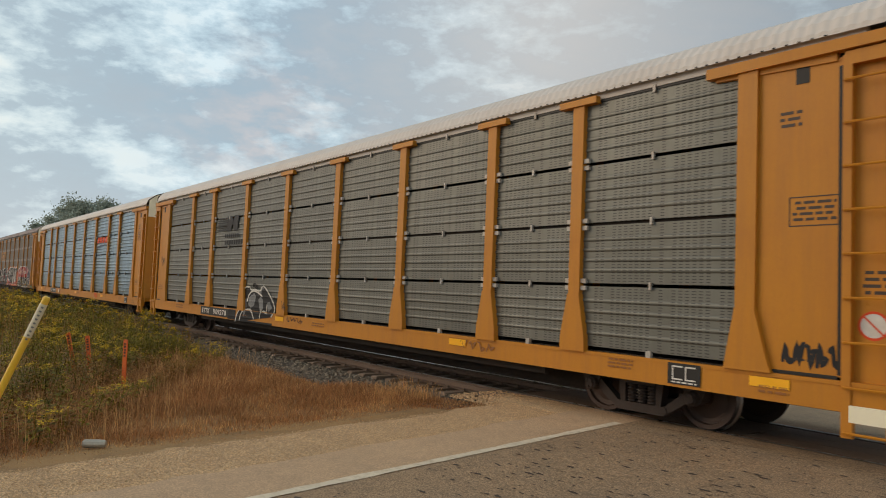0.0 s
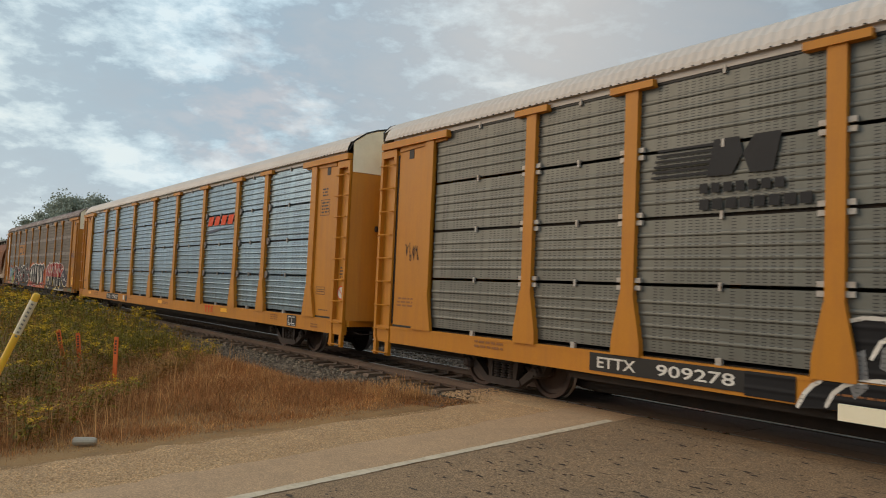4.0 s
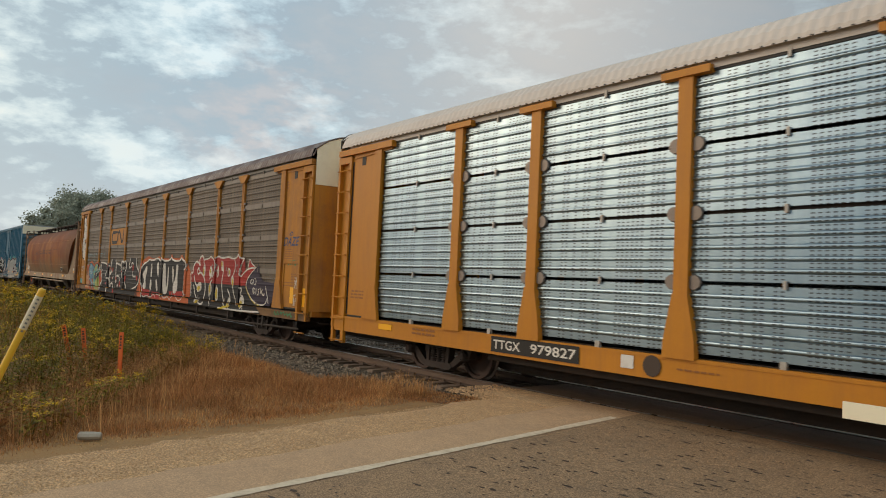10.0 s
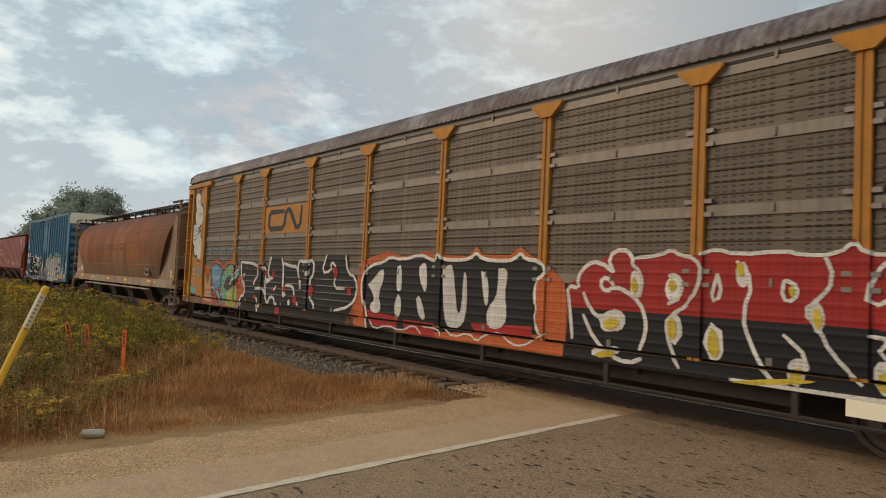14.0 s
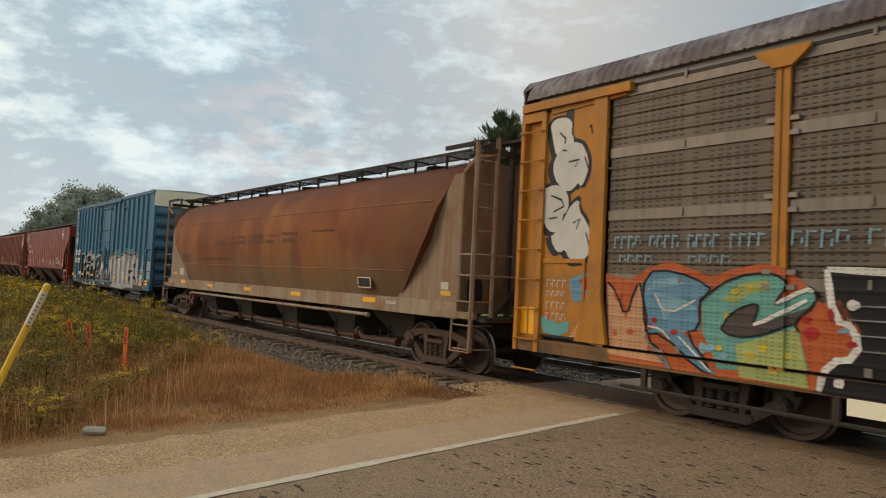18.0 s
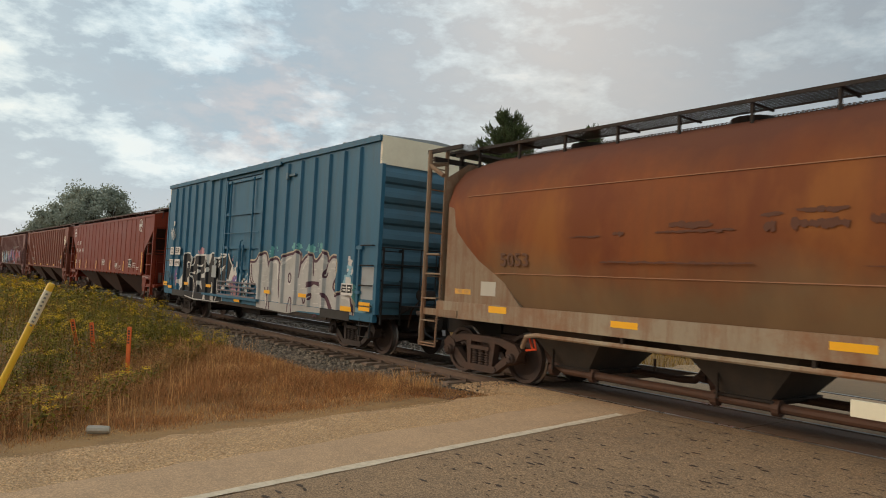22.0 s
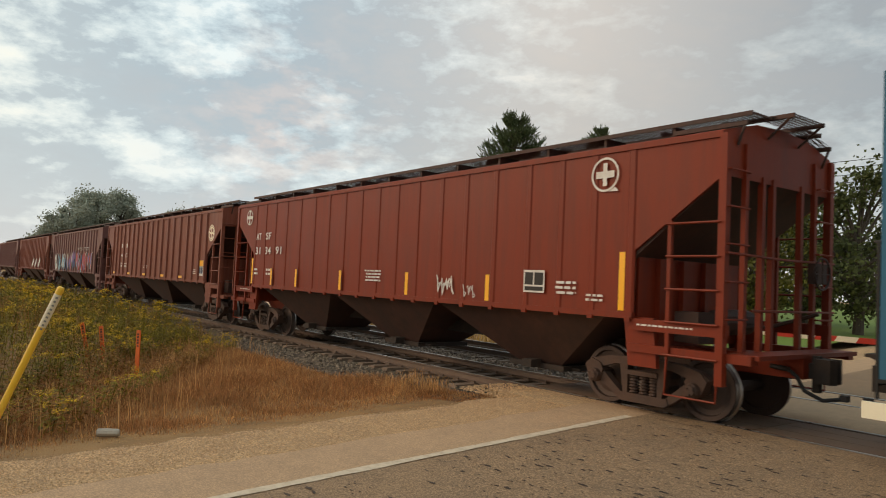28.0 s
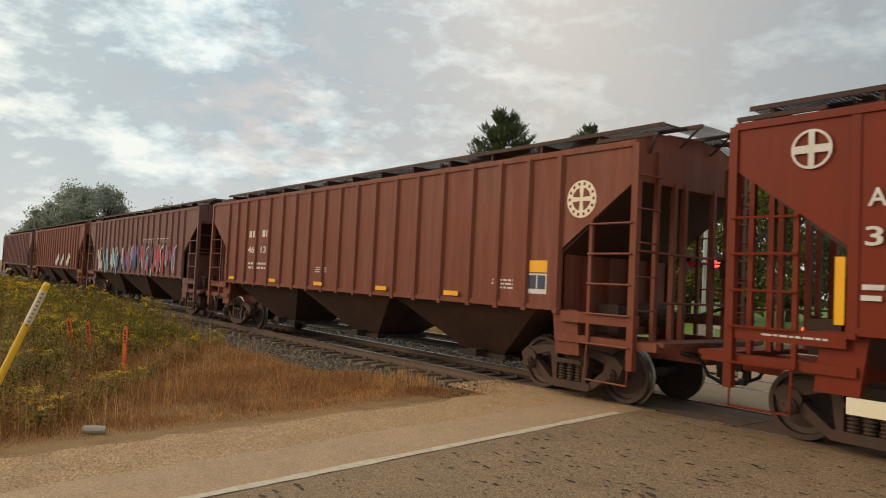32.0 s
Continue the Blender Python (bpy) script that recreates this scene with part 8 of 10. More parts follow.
    strokes(([(-8.54, 2.17), (-8.45, 1.57), (-8.23, 1.54), (-8.17, 1.17), (-8.51, 1.11), (-8.58, 0.76)],
             [(-8.54, 2.17), (-7.35, 2.12), (-7.29, 1.93), (-7.25, 1.76), (-7.46, 1.65), (-7.54, 1.49)],
             [(-7.43, 1.39), (-7.11, 1.42), (-6.76, 1.38), (-6.62, 1.03), (-6.43, 1.03), (-6.42, 1.18), (-6.11, 1.20), (-6.04, 0.99), (-5.89, 1.03)],
             [(-7.52, 1.15), (-7.25, 1.13), (-7.13, 0.77), (-7.02, 0.58)],
             [(-6.99, 2.02), (-6.66, 1.99), (-6.73, 1.71), (-6.72, 1.46), (-6.66, 1.23)],
             [(-6.38, 2.32), (-6.51, 2.12), (-6.54, 1.72), (-6.17, 1.73)],
             [(-5.71, 2.28), (-5.60, 2.13), (-5.57, 1.84), (-5.56, 1.54), (-5.53, 1.22)],
             [(-5.56, 2.15), (-5.13, 2.07), (-4.74, 2.07), (-4.66, 1.84), (-4.59, 1.74), (-4.52, 1.48)],
             [(-5.42, 1.54), (-4.97, 1.55), (-4.86, 1.38), (-4.82, 1.18), (-4.61, 1.04)],
             [(-4.64, 2.22), (-4.18, 2.19), (-3.82, 2.26), (-3.81, 1.85), (-3.98, 1.78), (-3.98, 1.59)],
             [(-3.95, 1.53), (-3.98, 1.24), (-3.77, 1.17), (-3.71, 1.00)],
             [(-4.64, 2.22), (-4.70, 2.08), (-4.66, 1.84)],), 0.085, "white", 2, "white edges of the black letters")
    s = Shape()
    for q in ([(-6.16, 1.42), (-5.95, 1.55), (-6.09, 1.35)],
             [(-5.47, 1.55), (-5.35, 1.27), (-5.50, 1.20)],
             [(-4.59, 1.78), (-4.49, 1.68), (-4.52, 1.41)],
             [(-6.68, 1.71), (-6.17, 1.73), (-6.62, 1.55)],):
        patch(s, q, y)
    spray(s, "white", 3)
    strokes((((-3.15, 2.38), (-3.4, 1.9), (-2.86, 1.99), (-2.96, 2.16), (-2.74, 2.18), (-2.64, 1.92), (-2.77, 1.56), (-2.21, 1.57)),
             ((-2.23, 2.36), (-2.11, 1.93), (-1.73, 1.86), (-1.62, 1.46), (-1.93, 1.15), (-2.68, 1.02))), 0.07, "white", 3.4)
    for z in (1.26, 1.43, 1.6, 1.76):       # paint missing along the ridges
        s = Shape()
        for a, b in ((-8.3, -7.4), (-6.9, -5.6), (-5.4, -4.6), (-4.4, -3.9), (-3.7, -1.8)):
            ribbon(s, [(a, z), (0.5 * (a + b), z + 0.004), (b, z)], 0.02, y)
        spray(s, "grey", 1)
    dabs("red", 4.2, ((-7.17, 2.02, 0.13, 0.08), (-6.67, 1.85, 0.09, 0.10), (-6.18, 1.83, 0.09, 0.11), (-7.41, 1.14, 0.11, 0.06), (-5.48, 1.44, 0.08, 0.10), (-6.20, 1.42, 0.07, 0.05), (-4.79, 1.18, 0.12, 0.14), (-5.75, 0.82, 0.15, 0.13), (-3.92, 1.45, 0.13, 0.14), (-4.57, 1.75, 0.06, 0.04), (-2.68, 1.95, 0.10, 0.15), (-2.00, 1.50, 0.10, 0.12)), "red dabs in the graffiti", 60)
    dabs("white", 5, ((-8.24, 1.77, 0.07, 0.06), (-8.36, 0.88, 0.06, 0.06), (-7.02, 0.91, 0.06, 0.06), (-5.14, 1.09, 0.08, 0.08), (-4.15, 1.89, 0.09, 0.07), (-4.04, 1.94, 0.05, 0.05)), "", 75)
    # many-coloured letters at the far end
    s = Shape()
    patch(s, [(-11.75, 2.05), (-11.3, 1.97), (-10.99, 2.15), (-10.63, 2.25), (-10.31, 2.15), (-10.01, 2.05), (-9.67, 2.16), (-9.3, 2.23), (-9, 2.17), (-8.83, 2.04), (-8.59, 1.77), (-8.39, 1.82), (-8.16, 1.48), (-8.16, 1.21), (-8.46, 1.05), (-8.63, 0.75), (-11.61, 0.77)], y)
    spray(s, "orange", 0, "orange field of the coloured graffiti")
    s = Shape()
    patch(s, [(-11.71, 1.93), (-11.53, 1.78), (-11.35, 1.37), (-11.21, 1.84), (-11.09, 1.98), (-11, 1.13), (-10.68, 0.98), (-10.7, 0.83), (-11.63, 0.86)], y)
    spray(s, "salmon", 1, "salmon graffiti letter")
    s = Shape()
    patch(s, [(-10.92, 2.1), (-10.56, 2.12), (-10.01, 1.93), (-10.03, 1.82), (-10.18, 1.73), (-10.13, 1.34), (-10.4, 1.28), (-9.86, 0.77), (-10.14, 0.81), (-10.72, 1.24), (-11.02, 1.2), (-10.96, 1.38), (-11.1, 1.86)], y)
    spray(s, "blue", 2, "blue graffiti letter")
    s = Shape()
    patch(s, [(-10.86, 1.8), (-10.36, 1.72), (-10.18, 1.6), (-10.6, 1.53), (-10.7, 1.41)], y)
    spray(s, "sky", 3)
    s = Shape()
    patch(s, [(-11.01, 1.82), (-10.88, 1.98), (-10.56, 2.02), (-10.37, 1.94), (-10.75, 1.87)], y)
    spray(s, "sky", 3)
    s = Shape()
    patch(s, [(-10.13, 1.72), (-10, 1.85), (-9.67, 2.06), (-9.25, 2.12), (-9.02, 2.06), (-8.98, 1.94), (-9.1, 1.79), (-9.11, 1.7), (-8.76, 1.97), (-8.66, 1.92), (-8.64, 1.76), (-8.91, 1.53), (-8.84, 1.42), (-8.72, 0.96), (-9.85, 0.85), (-10.11, 1.3)], y)
    spray(s, "teal", 1, "green graffiti letter")
    s = Shape()
    patch(s, [(-9.64, 1.18), (-9.23, 1.33), (-8.88, 1.46), (-8.83, 1.37), (-8.69, 0.77), (-9.55, 0.79)], y)
    spray(s, "lime", 3)
    s = Shape()
    patch(s, [(-9.83, 1.75), (-9.59, 1.97), (-9.25, 2.03), (-9.17, 1.91), (-9.45, 1.85), (-9.66, 1.71)], y)
    spray(s, "lime", 2)
    s = Shape()
    patch(s, [(-9.84, 1.37), (-9.71, 1.59), (-9.44, 1.72), (-9.33, 1.71), (-9.41, 1.48), (-9.18, 1.52), (-8.65, 1.75), (-8.92, 1.5), (-9.32, 1.32), (-9.69, 1.28)], y)
    spray(s, "umber", 4, "dark inside of the green letter")
    strokes(([(-11.71, 1.93), (-11.53, 1.78), (-11.35, 1.37), (-11.21, 1.84), (-11.09, 1.98), (-11, 1.13), (-10.68, 0.98)], [(-10.92, 2.1), (-10.56, 2.12), (-10.01, 1.93), (-10.03, 1.82), (-10.18, 1.73), (-10.13, 1.34), (-10.4, 1.28), (-9.86, 0.77), (-10.14, 0.81), (-10.72, 1.24), (-11.02, 1.2), (-10.96, 1.38), (-11.1, 1.86), (-10.92, 2.1)],), 0.03, "black", 5, "black outlines of the letters")
    strokes(([(-10.13, 1.72), (-10, 1.85), (-9.67, 2.06), (-9.25, 2.12), (-9.02, 2.06), (-8.98, 1.94), (-9.1, 1.79), (-9.11, 1.7), (-8.76, 1.97), (-8.66, 1.92), (-8.64, 1.76), (-8.91, 1.53), (-8.84, 1.42)], [(-9.84, 1.37), (-9.71, 1.59), (-9.44, 1.72), (-9.33, 1.71), (-9.41, 1.48)], [(-9.84, 1.37), (-9.69, 1.28), (-9.32, 1.32), (-8.92, 1.5)],), 0.028, "black", 6)
    strokes(([(-9.4, 1.46), (-9.18, 1.55), (-8.75, 1.8)], [(-9.1, 1.74), (-8.76, 1.94), (-8.68, 1.9)],), 0.05, "white", 7, "white highlights of the letters")
    strokes(([(-10.86, 1.78), (-10.67, 1.48), (-10.21, 1.73)], [(-10.96, 1.32), (-10.76, 1.31), (-10.59, 1.16)], [(-10.46, 1.22), (-9.94, 0.8)],), 0.03, "white", 6)
    strokes(([(-11.02, 1.16), (-10.74, 0.92), (-10.57, 0.77)], [(-10.75, 1.03), (-10.54, 0.77)],), 0.035, "grey", 6)
    dabs("red", 4, ((-10.92, 1.32, 0.07, 0.04), (-10.86, 1.41, 0.05, 0.04), (-10.53, 1.27, 0.06, 0.04), (-11, 1.46, 0.04, 0.05)), "", 94)
    dabs("orange", 4, ((-11.51, 1.73, 0.07, 0.08), (-11.27, 1.21, 0.07, 0.04), (-11.54, 1.18, 0.04, 0.05), (-10.91, 1.01, 0.06, 0.04)), "", 94)
    dabs("yellow", 5, ((-9.66, 1.86, 0.06, 0.04), (-9.45, 1.92, 0.04, 0.04), (-9.27, 1.18, 0.07, 0.05), (-8.97, 1.12, 0.04, 0.04), (-9.76, 1.55, 0.04, 0.05), (-9.86, 1.12, 0.05, 0.04), (-9.42, 1.07, 0.06, 0.04), (-9.11, 0.91, 0.06, 0.03)), "", 95)
    dabs("sky", 4, ((-9.98, 1.11, 0.08, 0.05), (-8.34, 1.47, 0.07, 0.03), (-9.78, 1.03, 0.06, 0.05), (-10.09, 1.1, 0.06, 0.07)), "", 94)
    dabs("red", 3, ((-8.7, 1.41, 0.10, 0.08), (-8.75, 1.57, 0.07, 0.04), (-8.48, 1.63, 0.04, 0.08), (-8.25, 1.32, 0.06, 0.04)), "", 93)
    # the same colours on the closed end bay
    ye = -1.5085
    s = Shape()
    patch(s, [(-12.48, 1.94), (-12.23, 2.03), (-12.02, 2.08), (-11.84, 1.92), (-11.96, 1.74), (-12.13, 1.68), (-12.28, 1.58), (-12.39, 1.6)], ye - 0.004)
    pieces("graffiti", s, SPRAY["blue"], car, "", fix=False)
    s = Shape()
    patch(s, [(-12.27, 1.94), (-12.07, 2), (-12.01, 1.86), (-12.14, 1.77)], ye - 0.006)
    pieces("graffiti", s, SPRAY["red"], car, "", fix=False)
    s = Shape()
    patch(s, [(-11.99, 1.64), (-11.84, 1.77), (-11.76, 1.41), (-11.76, 0.92), (-12.43, 1.03), (-12.18, 1.38)], ye - 0.002)
    pieces("graffiti", s, SPRAY["salmon"], car, "", fix=False)
    s = Shape()
    patch(s, [(-11.99, 1.21), (-11.91, 1.28), (-11.84, 1.18), (-11.91, 1.08)], ye - 0.006)
    pieces("graffiti", s, SPRAY["orange"], car, "", fix=False)
    s = Shape()
    patch(s, [(-12.15, 1.31), (-12.05, 1.38), (-12.03, 1.24), (-12.12, 1.18)], ye - 0.006)
    pieces("graffiti", s, SPRAY["red"], car, "", fix=False)
    s = Shape()
    patch(s, [(-13.08, 1.28), (-12.9, 1.36), (-12.7, 1.21), (-12.44, 1.29), (-12.47, 1.1), (-12.7, 1.01), (-13.01, 1.07)], ye - 0.002)
    pieces("graffiti", s, FLAT["teal"], car, "", fix=False)
    s = Shape()
    patch(s, [(-12.98, 1.43), (-12.85, 1.41), (-12.79, 1.3), (-12.9, 1.25)], ye - 0.004)
    pieces("graffiti", s, SPRAY["orange"], car, "", fix=False)
    s = Shape()
    runes(s, -11.6, -9.25, 2.42, 2.62, y, 19, 0.03, 8)
    runes(s, -8.95, -7.75, 2.42, 2.64, y, 7, 0.03, 9)
    runes(s, -11.5, -10.9, 2.2, 2.34, y, 4, 0.026, 10)
    runes(s, -10.35, -9.7, 2.2, 2.34, y, 4, 0.026, 11)
    lay("graffiti", s, SPRAY["sky"], 0, "pale blue scrawled tags")
    # bubble letters on the end bay
    shade, outline, fill = Shape(), Shape(), Shape()
    forms = ([(-13.02, 4.49), (-12.96, 4.57), (-12.82, 4.6), (-12.58, 4.58), (-12.48, 4.45), (-12.52, 4.32), (-12.43, 4.21), (-12.45, 4.03), (-12.66, 3.93), (-12.85, 3.95), (-12.94, 4.2)],
             [(-12.85, 3.96), (-12.75, 4.07), (-12.6, 4.14), (-12.3, 4.16), (-12.14, 3.98), (-12.06, 3.74), (-12.13, 3.56), (-12.23, 3.4), (-12.3, 3.5), (-12.37, 3.42), (-12.51, 3.35), (-12.69, 3.41), (-12.89, 3.62), (-12.93, 3.83)],
             [(-13.11, 3.44), (-12.87, 3.5), (-12.66, 3.44), (-12.54, 3.33), (-12.49, 3.17), (-12.54, 3.03), (-12.66, 2.97), (-12.6, 2.79), (-12.76, 2.69), (-12.99, 2.73), (-13.12, 2.92), (-13.08, 3.13)],
             [(-12.9, 2.64), (-12.7, 2.75), (-12.54, 3.03), (-12.39, 3.18), (-12.24, 3.21), (-12.27, 3.05), (-12.07, 2.86), (-11.92, 2.59), (-11.98, 2.34), (-12.19, 2.21), (-12.44, 2.25), (-12.55, 2.44), (-12.67, 2.35), (-12.84, 2.46)])
    for k, form in enumerate(forms):
        form = [(-12.95 + 0.9 * (a + 12.95), b) for a, b in form]
        cx, cz = sum(q[0] for q in form) / len(form), sum(q[1] for q in form) / len(form)
        wide = curve(form + form[:1])[:-1]
        patch(shade, [(cx - 0.09 + 1.08 * (a - cx), cz - 0.04 + 1.08 * (b - cz)) for a, b in wide], ye - 0.0005 * k)
        patch(outline, [(cx + 1.17 * (a - cx), cz + 1.14 * (b - cz)) for a, b in wide], ye - 0.003 - 0.0007 * k)
        patch(fill, wide, ye - 0.0062 - 0.0007 * k)
    pieces("graffiti", shade, FLAT["black"], car, fix=False)
    pieces("graffiti", outline, FLAT["black"], car, fix=False)
    pieces("graffiti", fill, FLAT["white"], car, "white bubble-letter graffiti with black outlines", fix=False)
    s = Shape()
    for line in ([(-12.8, 4.35), (-12.67, 4.24), (-12.68, 4.15)], [(-12.73, 4.05), (-12.63, 4.03)], [(-12.58, 3.84), (-12.36, 3.86), (-12.44, 3.75)], [(-12.25, 3.89), (-12.15, 3.66)], [(-12.94, 3.32), (-12.7, 3.23), (-12.65, 3.12), (-12.87, 3.04)], [(-12.97, 2.93), (-12.78, 2.95)], [(-12.44, 2.84), (-12.29, 2.91), (-12.37, 2.74)], [(-12.17, 2.69), (-12.09, 2.48)]):
        ribbon(s, line, 0.035, ye - 0.011)
    scrawl(s, -12.2, -11.75, 4.2, 4.42, ye, 3, 0.03, 12)
    pieces("graffiti", s, FLAT["black"], car, fix=False)
    s = Shape()
    for k in range(4):
        runes(s, -12.95, -12.5, 1.25 + 0.18 * k, 1.4 + 0.18 * k, ye - 0.008, 4, 0.018, 13 + k)
    pieces("graffiti", s, FLAT["white"], car, fix=False)
    # railway emblem: dark bands on a yellow field
    s = Shape()
    plate(s, -6.93, -4.32, 2.99, 3.76, y)
    emblem = part("emblem_field", s, YELLOW_OLD, car, "yellow field with a black emblem", fix=False)
    s = Shape()
    ribbon(s, [(-5.7, 3.6), (-6.55, 3.6), (-6.66, 3.5), (-6.66, 3.22), (-6.55, 3.12), (-5.8, 3.12), (-5.66, 3.25), (-5.6, 3.55), (-5.45, 3.64), (-5.3, 3.56), (-4.95, 3.14), (-4.8, 3.12), (-4.7, 3.22), (-4.66, 3.7)], 0.15, y - step)
    part("emblem_band", s, FLAT["black"], emblem, fix=False)
    # stencils, tape and tags on the nearer end bay
    s = Shape()
    lettered(s, "DAZE", 12.1, 12.96, 2.68, 2.92, ye, 0.09)
    ribbon(s, [(12.4, 2.98), (12.5, 3.06), (12.62, 3.02), (12.5, 2.96), (12.4, 2.98)], 0.03, ye)
    pieces("tag", s, FLAT["blue"], car, "blue hand-painted tag", fix=False)
    s = Shape()
    scrawl(s, 12.35, 13.0, 2.15, 2.30, ye, 5, 0.03, 15)
    scrawl(s, 11.75, 12.9, 0.78, 0.9, -1.549, 6, 0.03, 16)
    pieces("tag", s, FLAT["green"], car, fix=False)
    s = Shape()
    scrawl(s, 12.82, 13.02, 1.0, 1.4, ye, 3, 0.014, 17)
    scrawl(s, 12.84, 13.0, 1.45, 1.9, ye, 3, 0.012, 18)
    pieces("tag", s, FLAT["white"], car, fix=False)
    s = Shape()
    plate(s, 12.6, 12.8, 1.14, 1.57, ye)
    part("reflector", s, REFLECT, car, "yellow reflective tape", fix=False)
    for x in (13.24, 13.44):
        s = Shape()
        plate(s, x, x + 0.15, 1.08, 1.56, -1.4635)
        part("reflector", s, REFLECT, car, fix=False)
        s = Shape()
        plate(s, -x - 0.15, -x, 1.0, 1.45, -1.4635)
        part("reflector", s, REFLECT, car, fix=False)
    s = Shape()
    for a, b, c, d in ((12.12, 12.68, 2.33, 2.345), (12.12, 12.68, 2.645, 2.66), (12.12, 12.135, 2.33, 2.66), (12.665, 12.68, 2.33, 2.66), (12.13, 12.95, 1.6, 1.62), (12.13, 12.95, 1.68, 1.70)):
        plate(s, a, b, c, d, ye)
    bars(s, 12.16, 12.62, 2.37, 2.62, ye, 4, 3)
    bars(s, 12.0, 12.2, 4.24, 4.48, ye, 3, 4)
    bars(s, 12.6, 12.92, 1.75, 1.95, ye, 3, 5)
    tagged(part("stencil", s, BROWNINK, car, fix=False), kind="stuff")


mark_old_rack(RACK_OLD)


def mark_racks():
    ys, ye = -1.549, -1.5085
    for car, side in ((RACK_GREY, "grey"), (RACK_SILVER, "silver")):
        stencil, dark = Shape(), Shape()
        for a in ((12.26, 12.72, 3.50, 3.90), (12.24, 12.68, 1.55, 1.74)) if side == "silver" else ((12.45, 13.04, 2.76, 3.12),):
            x0, x1, z0, z1 = a
            for q in ((x0, x1, z0, z0 + 0.014), (x0, x1, z1 - 0.014, z1), (x0, x0 + 0.014, z0, z1), (x1 - 0.014, x1, z0, z1)):
                plate(dark, *q, ye)
            bars(dark, x0 + 0.04, x1 - 0.04, z0 + 0.05, z1 - 0.04, ye, 4 if z1 - z0 > 0.25 else 2, 3)
        bars(dark, 12.32, 12.6, 3.97, 4.2, ye, 3, 6)
        bars(dark, 12.4, 12.85, 1.15, 1.2, ye, 1, 7)
        bars(stencil, 9.79, 10.25, 0.78, 0.94, ys, 3, 8)
        bars(stencil, 12.1, 12.5, 0.72, 0.84, ys, 2, 9)
        bars(stencil, -10.4, -9.6, 0.78, 0.94, ys, 2, 10)
        bars(stencil, -4.25, -3.6, 0.8, 0.85, ys, 1, 11)
        bars(stencil, 0.38, 1.05, 0.78, 0.9, ys, 2, 12)
        bars(stencil, -12.9, -12.35, 1.4, 1.62, ye, 3, 14)
        bars(dark, 13.26, 13.56, 1.95, 2.25, -1.4625, 4, 15)
        tagged(part("stencil", stencil, BROWNINK, car, fix=False), kind="stuff")
        tagged(part("stencil", dark, INK, car, fix=False), kind="stuff")
        s = Shape()
        plate(s, 10.83, 11.33, 0.68, 0.965, ys)
        box = part("data_plate", s, BLACK, car, "black data plate with white lettering", fix=False)
        s = Shape()
        for x in (10.9, 11.1):
            for q in ((x, x + 0.16, 0.74, 0.76), (x, x + 0.16, 0.91, 0.93), (x, x + 0.02, 0.74, 0.93)):
                plate(s, *q, ys - 0.003)
        bars(s, 10.88, 11.28, 0.69, 0.73, ys - 0.003, 1, 3)
        part("data_print", s, WHITE, box, fix=False)
        for x0 in ((-0.17, 6.2, -11.6) if side == "silver" else (-1.75, 6.0, 12.0)):
            s = Shape()
            plate(s, x0, x0 + 0.5, 0.80, 0.92, ys)
            part("reflector", s, REFLECT, car, fix=False)
        # car number on a black plate
        s = Shape()
        x0, x1 = (-7.96, -5.94) if side == "silver" else (-7.7, -5.25)
        plate(s, x0, x1, 0.69, 0.96, ys)
        box = part("number_plate", s, BLACK, car, "black plate with white letters", fix=False)
        s = Shape()
        w = x1 - x0
        if side == "silver":
            lettered(s, "TTGX", x0 + 0.03 * w, x0 + 0.36 * w, 0.745, 0.905, ys - 0.003)
            lettered(s, "979827", x0 + 0.48 * w, x0 + 0.97 * w, 0.745, 0.905, ys - 0.003)
        else:
            lettered(s, "ETTX", x0 + 0.06 * w, x0 + 0.34 * w, 0.745, 0.905, ys - 0.003)
            lettered(s, "909278", x0 + 0.48 * w, x0 + 0.95 * w, 0.745, 0.905, ys - 0.003)
        pieces("number_print", s, WHITE, box, fix=False)
        # prohibition roundel on the ladder plate
        n = 20
        disc = [(13.38 + 0.15 * math.cos(k * math.tau / n), 1.62 + 0.15 * math.sin(k * math.tau / n)) for k in range(n)]
        s = Shape()
        patch(s, disc, -1.4625)
        field = part("roundel", s, WHITE, car, "white roundel with a red ring", fix=False)
        s = Shape()
        ribbon(s, disc + disc[:1], 0.028, -1.465)
        ribbon(s, [(13.28, 1.72), (13.48, 1.52)], 0.026, -1.4665)
        pieces("roundel_ring", s, REDINK, field, fix=False)
    # the grey car's emblem: dark stripes and blocks
    y = -1.513
    s = Shape()
    for k in range(6):
        plate(s, -6.72 + 0.02 * k, -5.75 + 0.03 * k, 3.5 + 0.075 * k, 3.535 + 0.075 * k, y)
    patch(s, [(-5.85, 3.46), (-5.5, 3.46), (-5.35, 3.72), (-5.25, 3.46), (-4.95, 3.46), (-4.85, 3.95), (-5.2, 3.95), (-5.35, 3.72), (-5.4, 3.95), (-5.75, 3.95)], y)
    for k in range(7):
        plate(s, -5.95 + 0.17 * k, -5.83 + 0.17 * k, 3.24, 3.37, y)
    for k in range(8):
        plate(s, -5.95 + 0.19 * k, -5.81 + 0.19 * k, 3.02, 3.16, y)
    pieces("emblem", s, FLAT["black"], RACK_GREY, "dark striped railway emblem", fix=False)
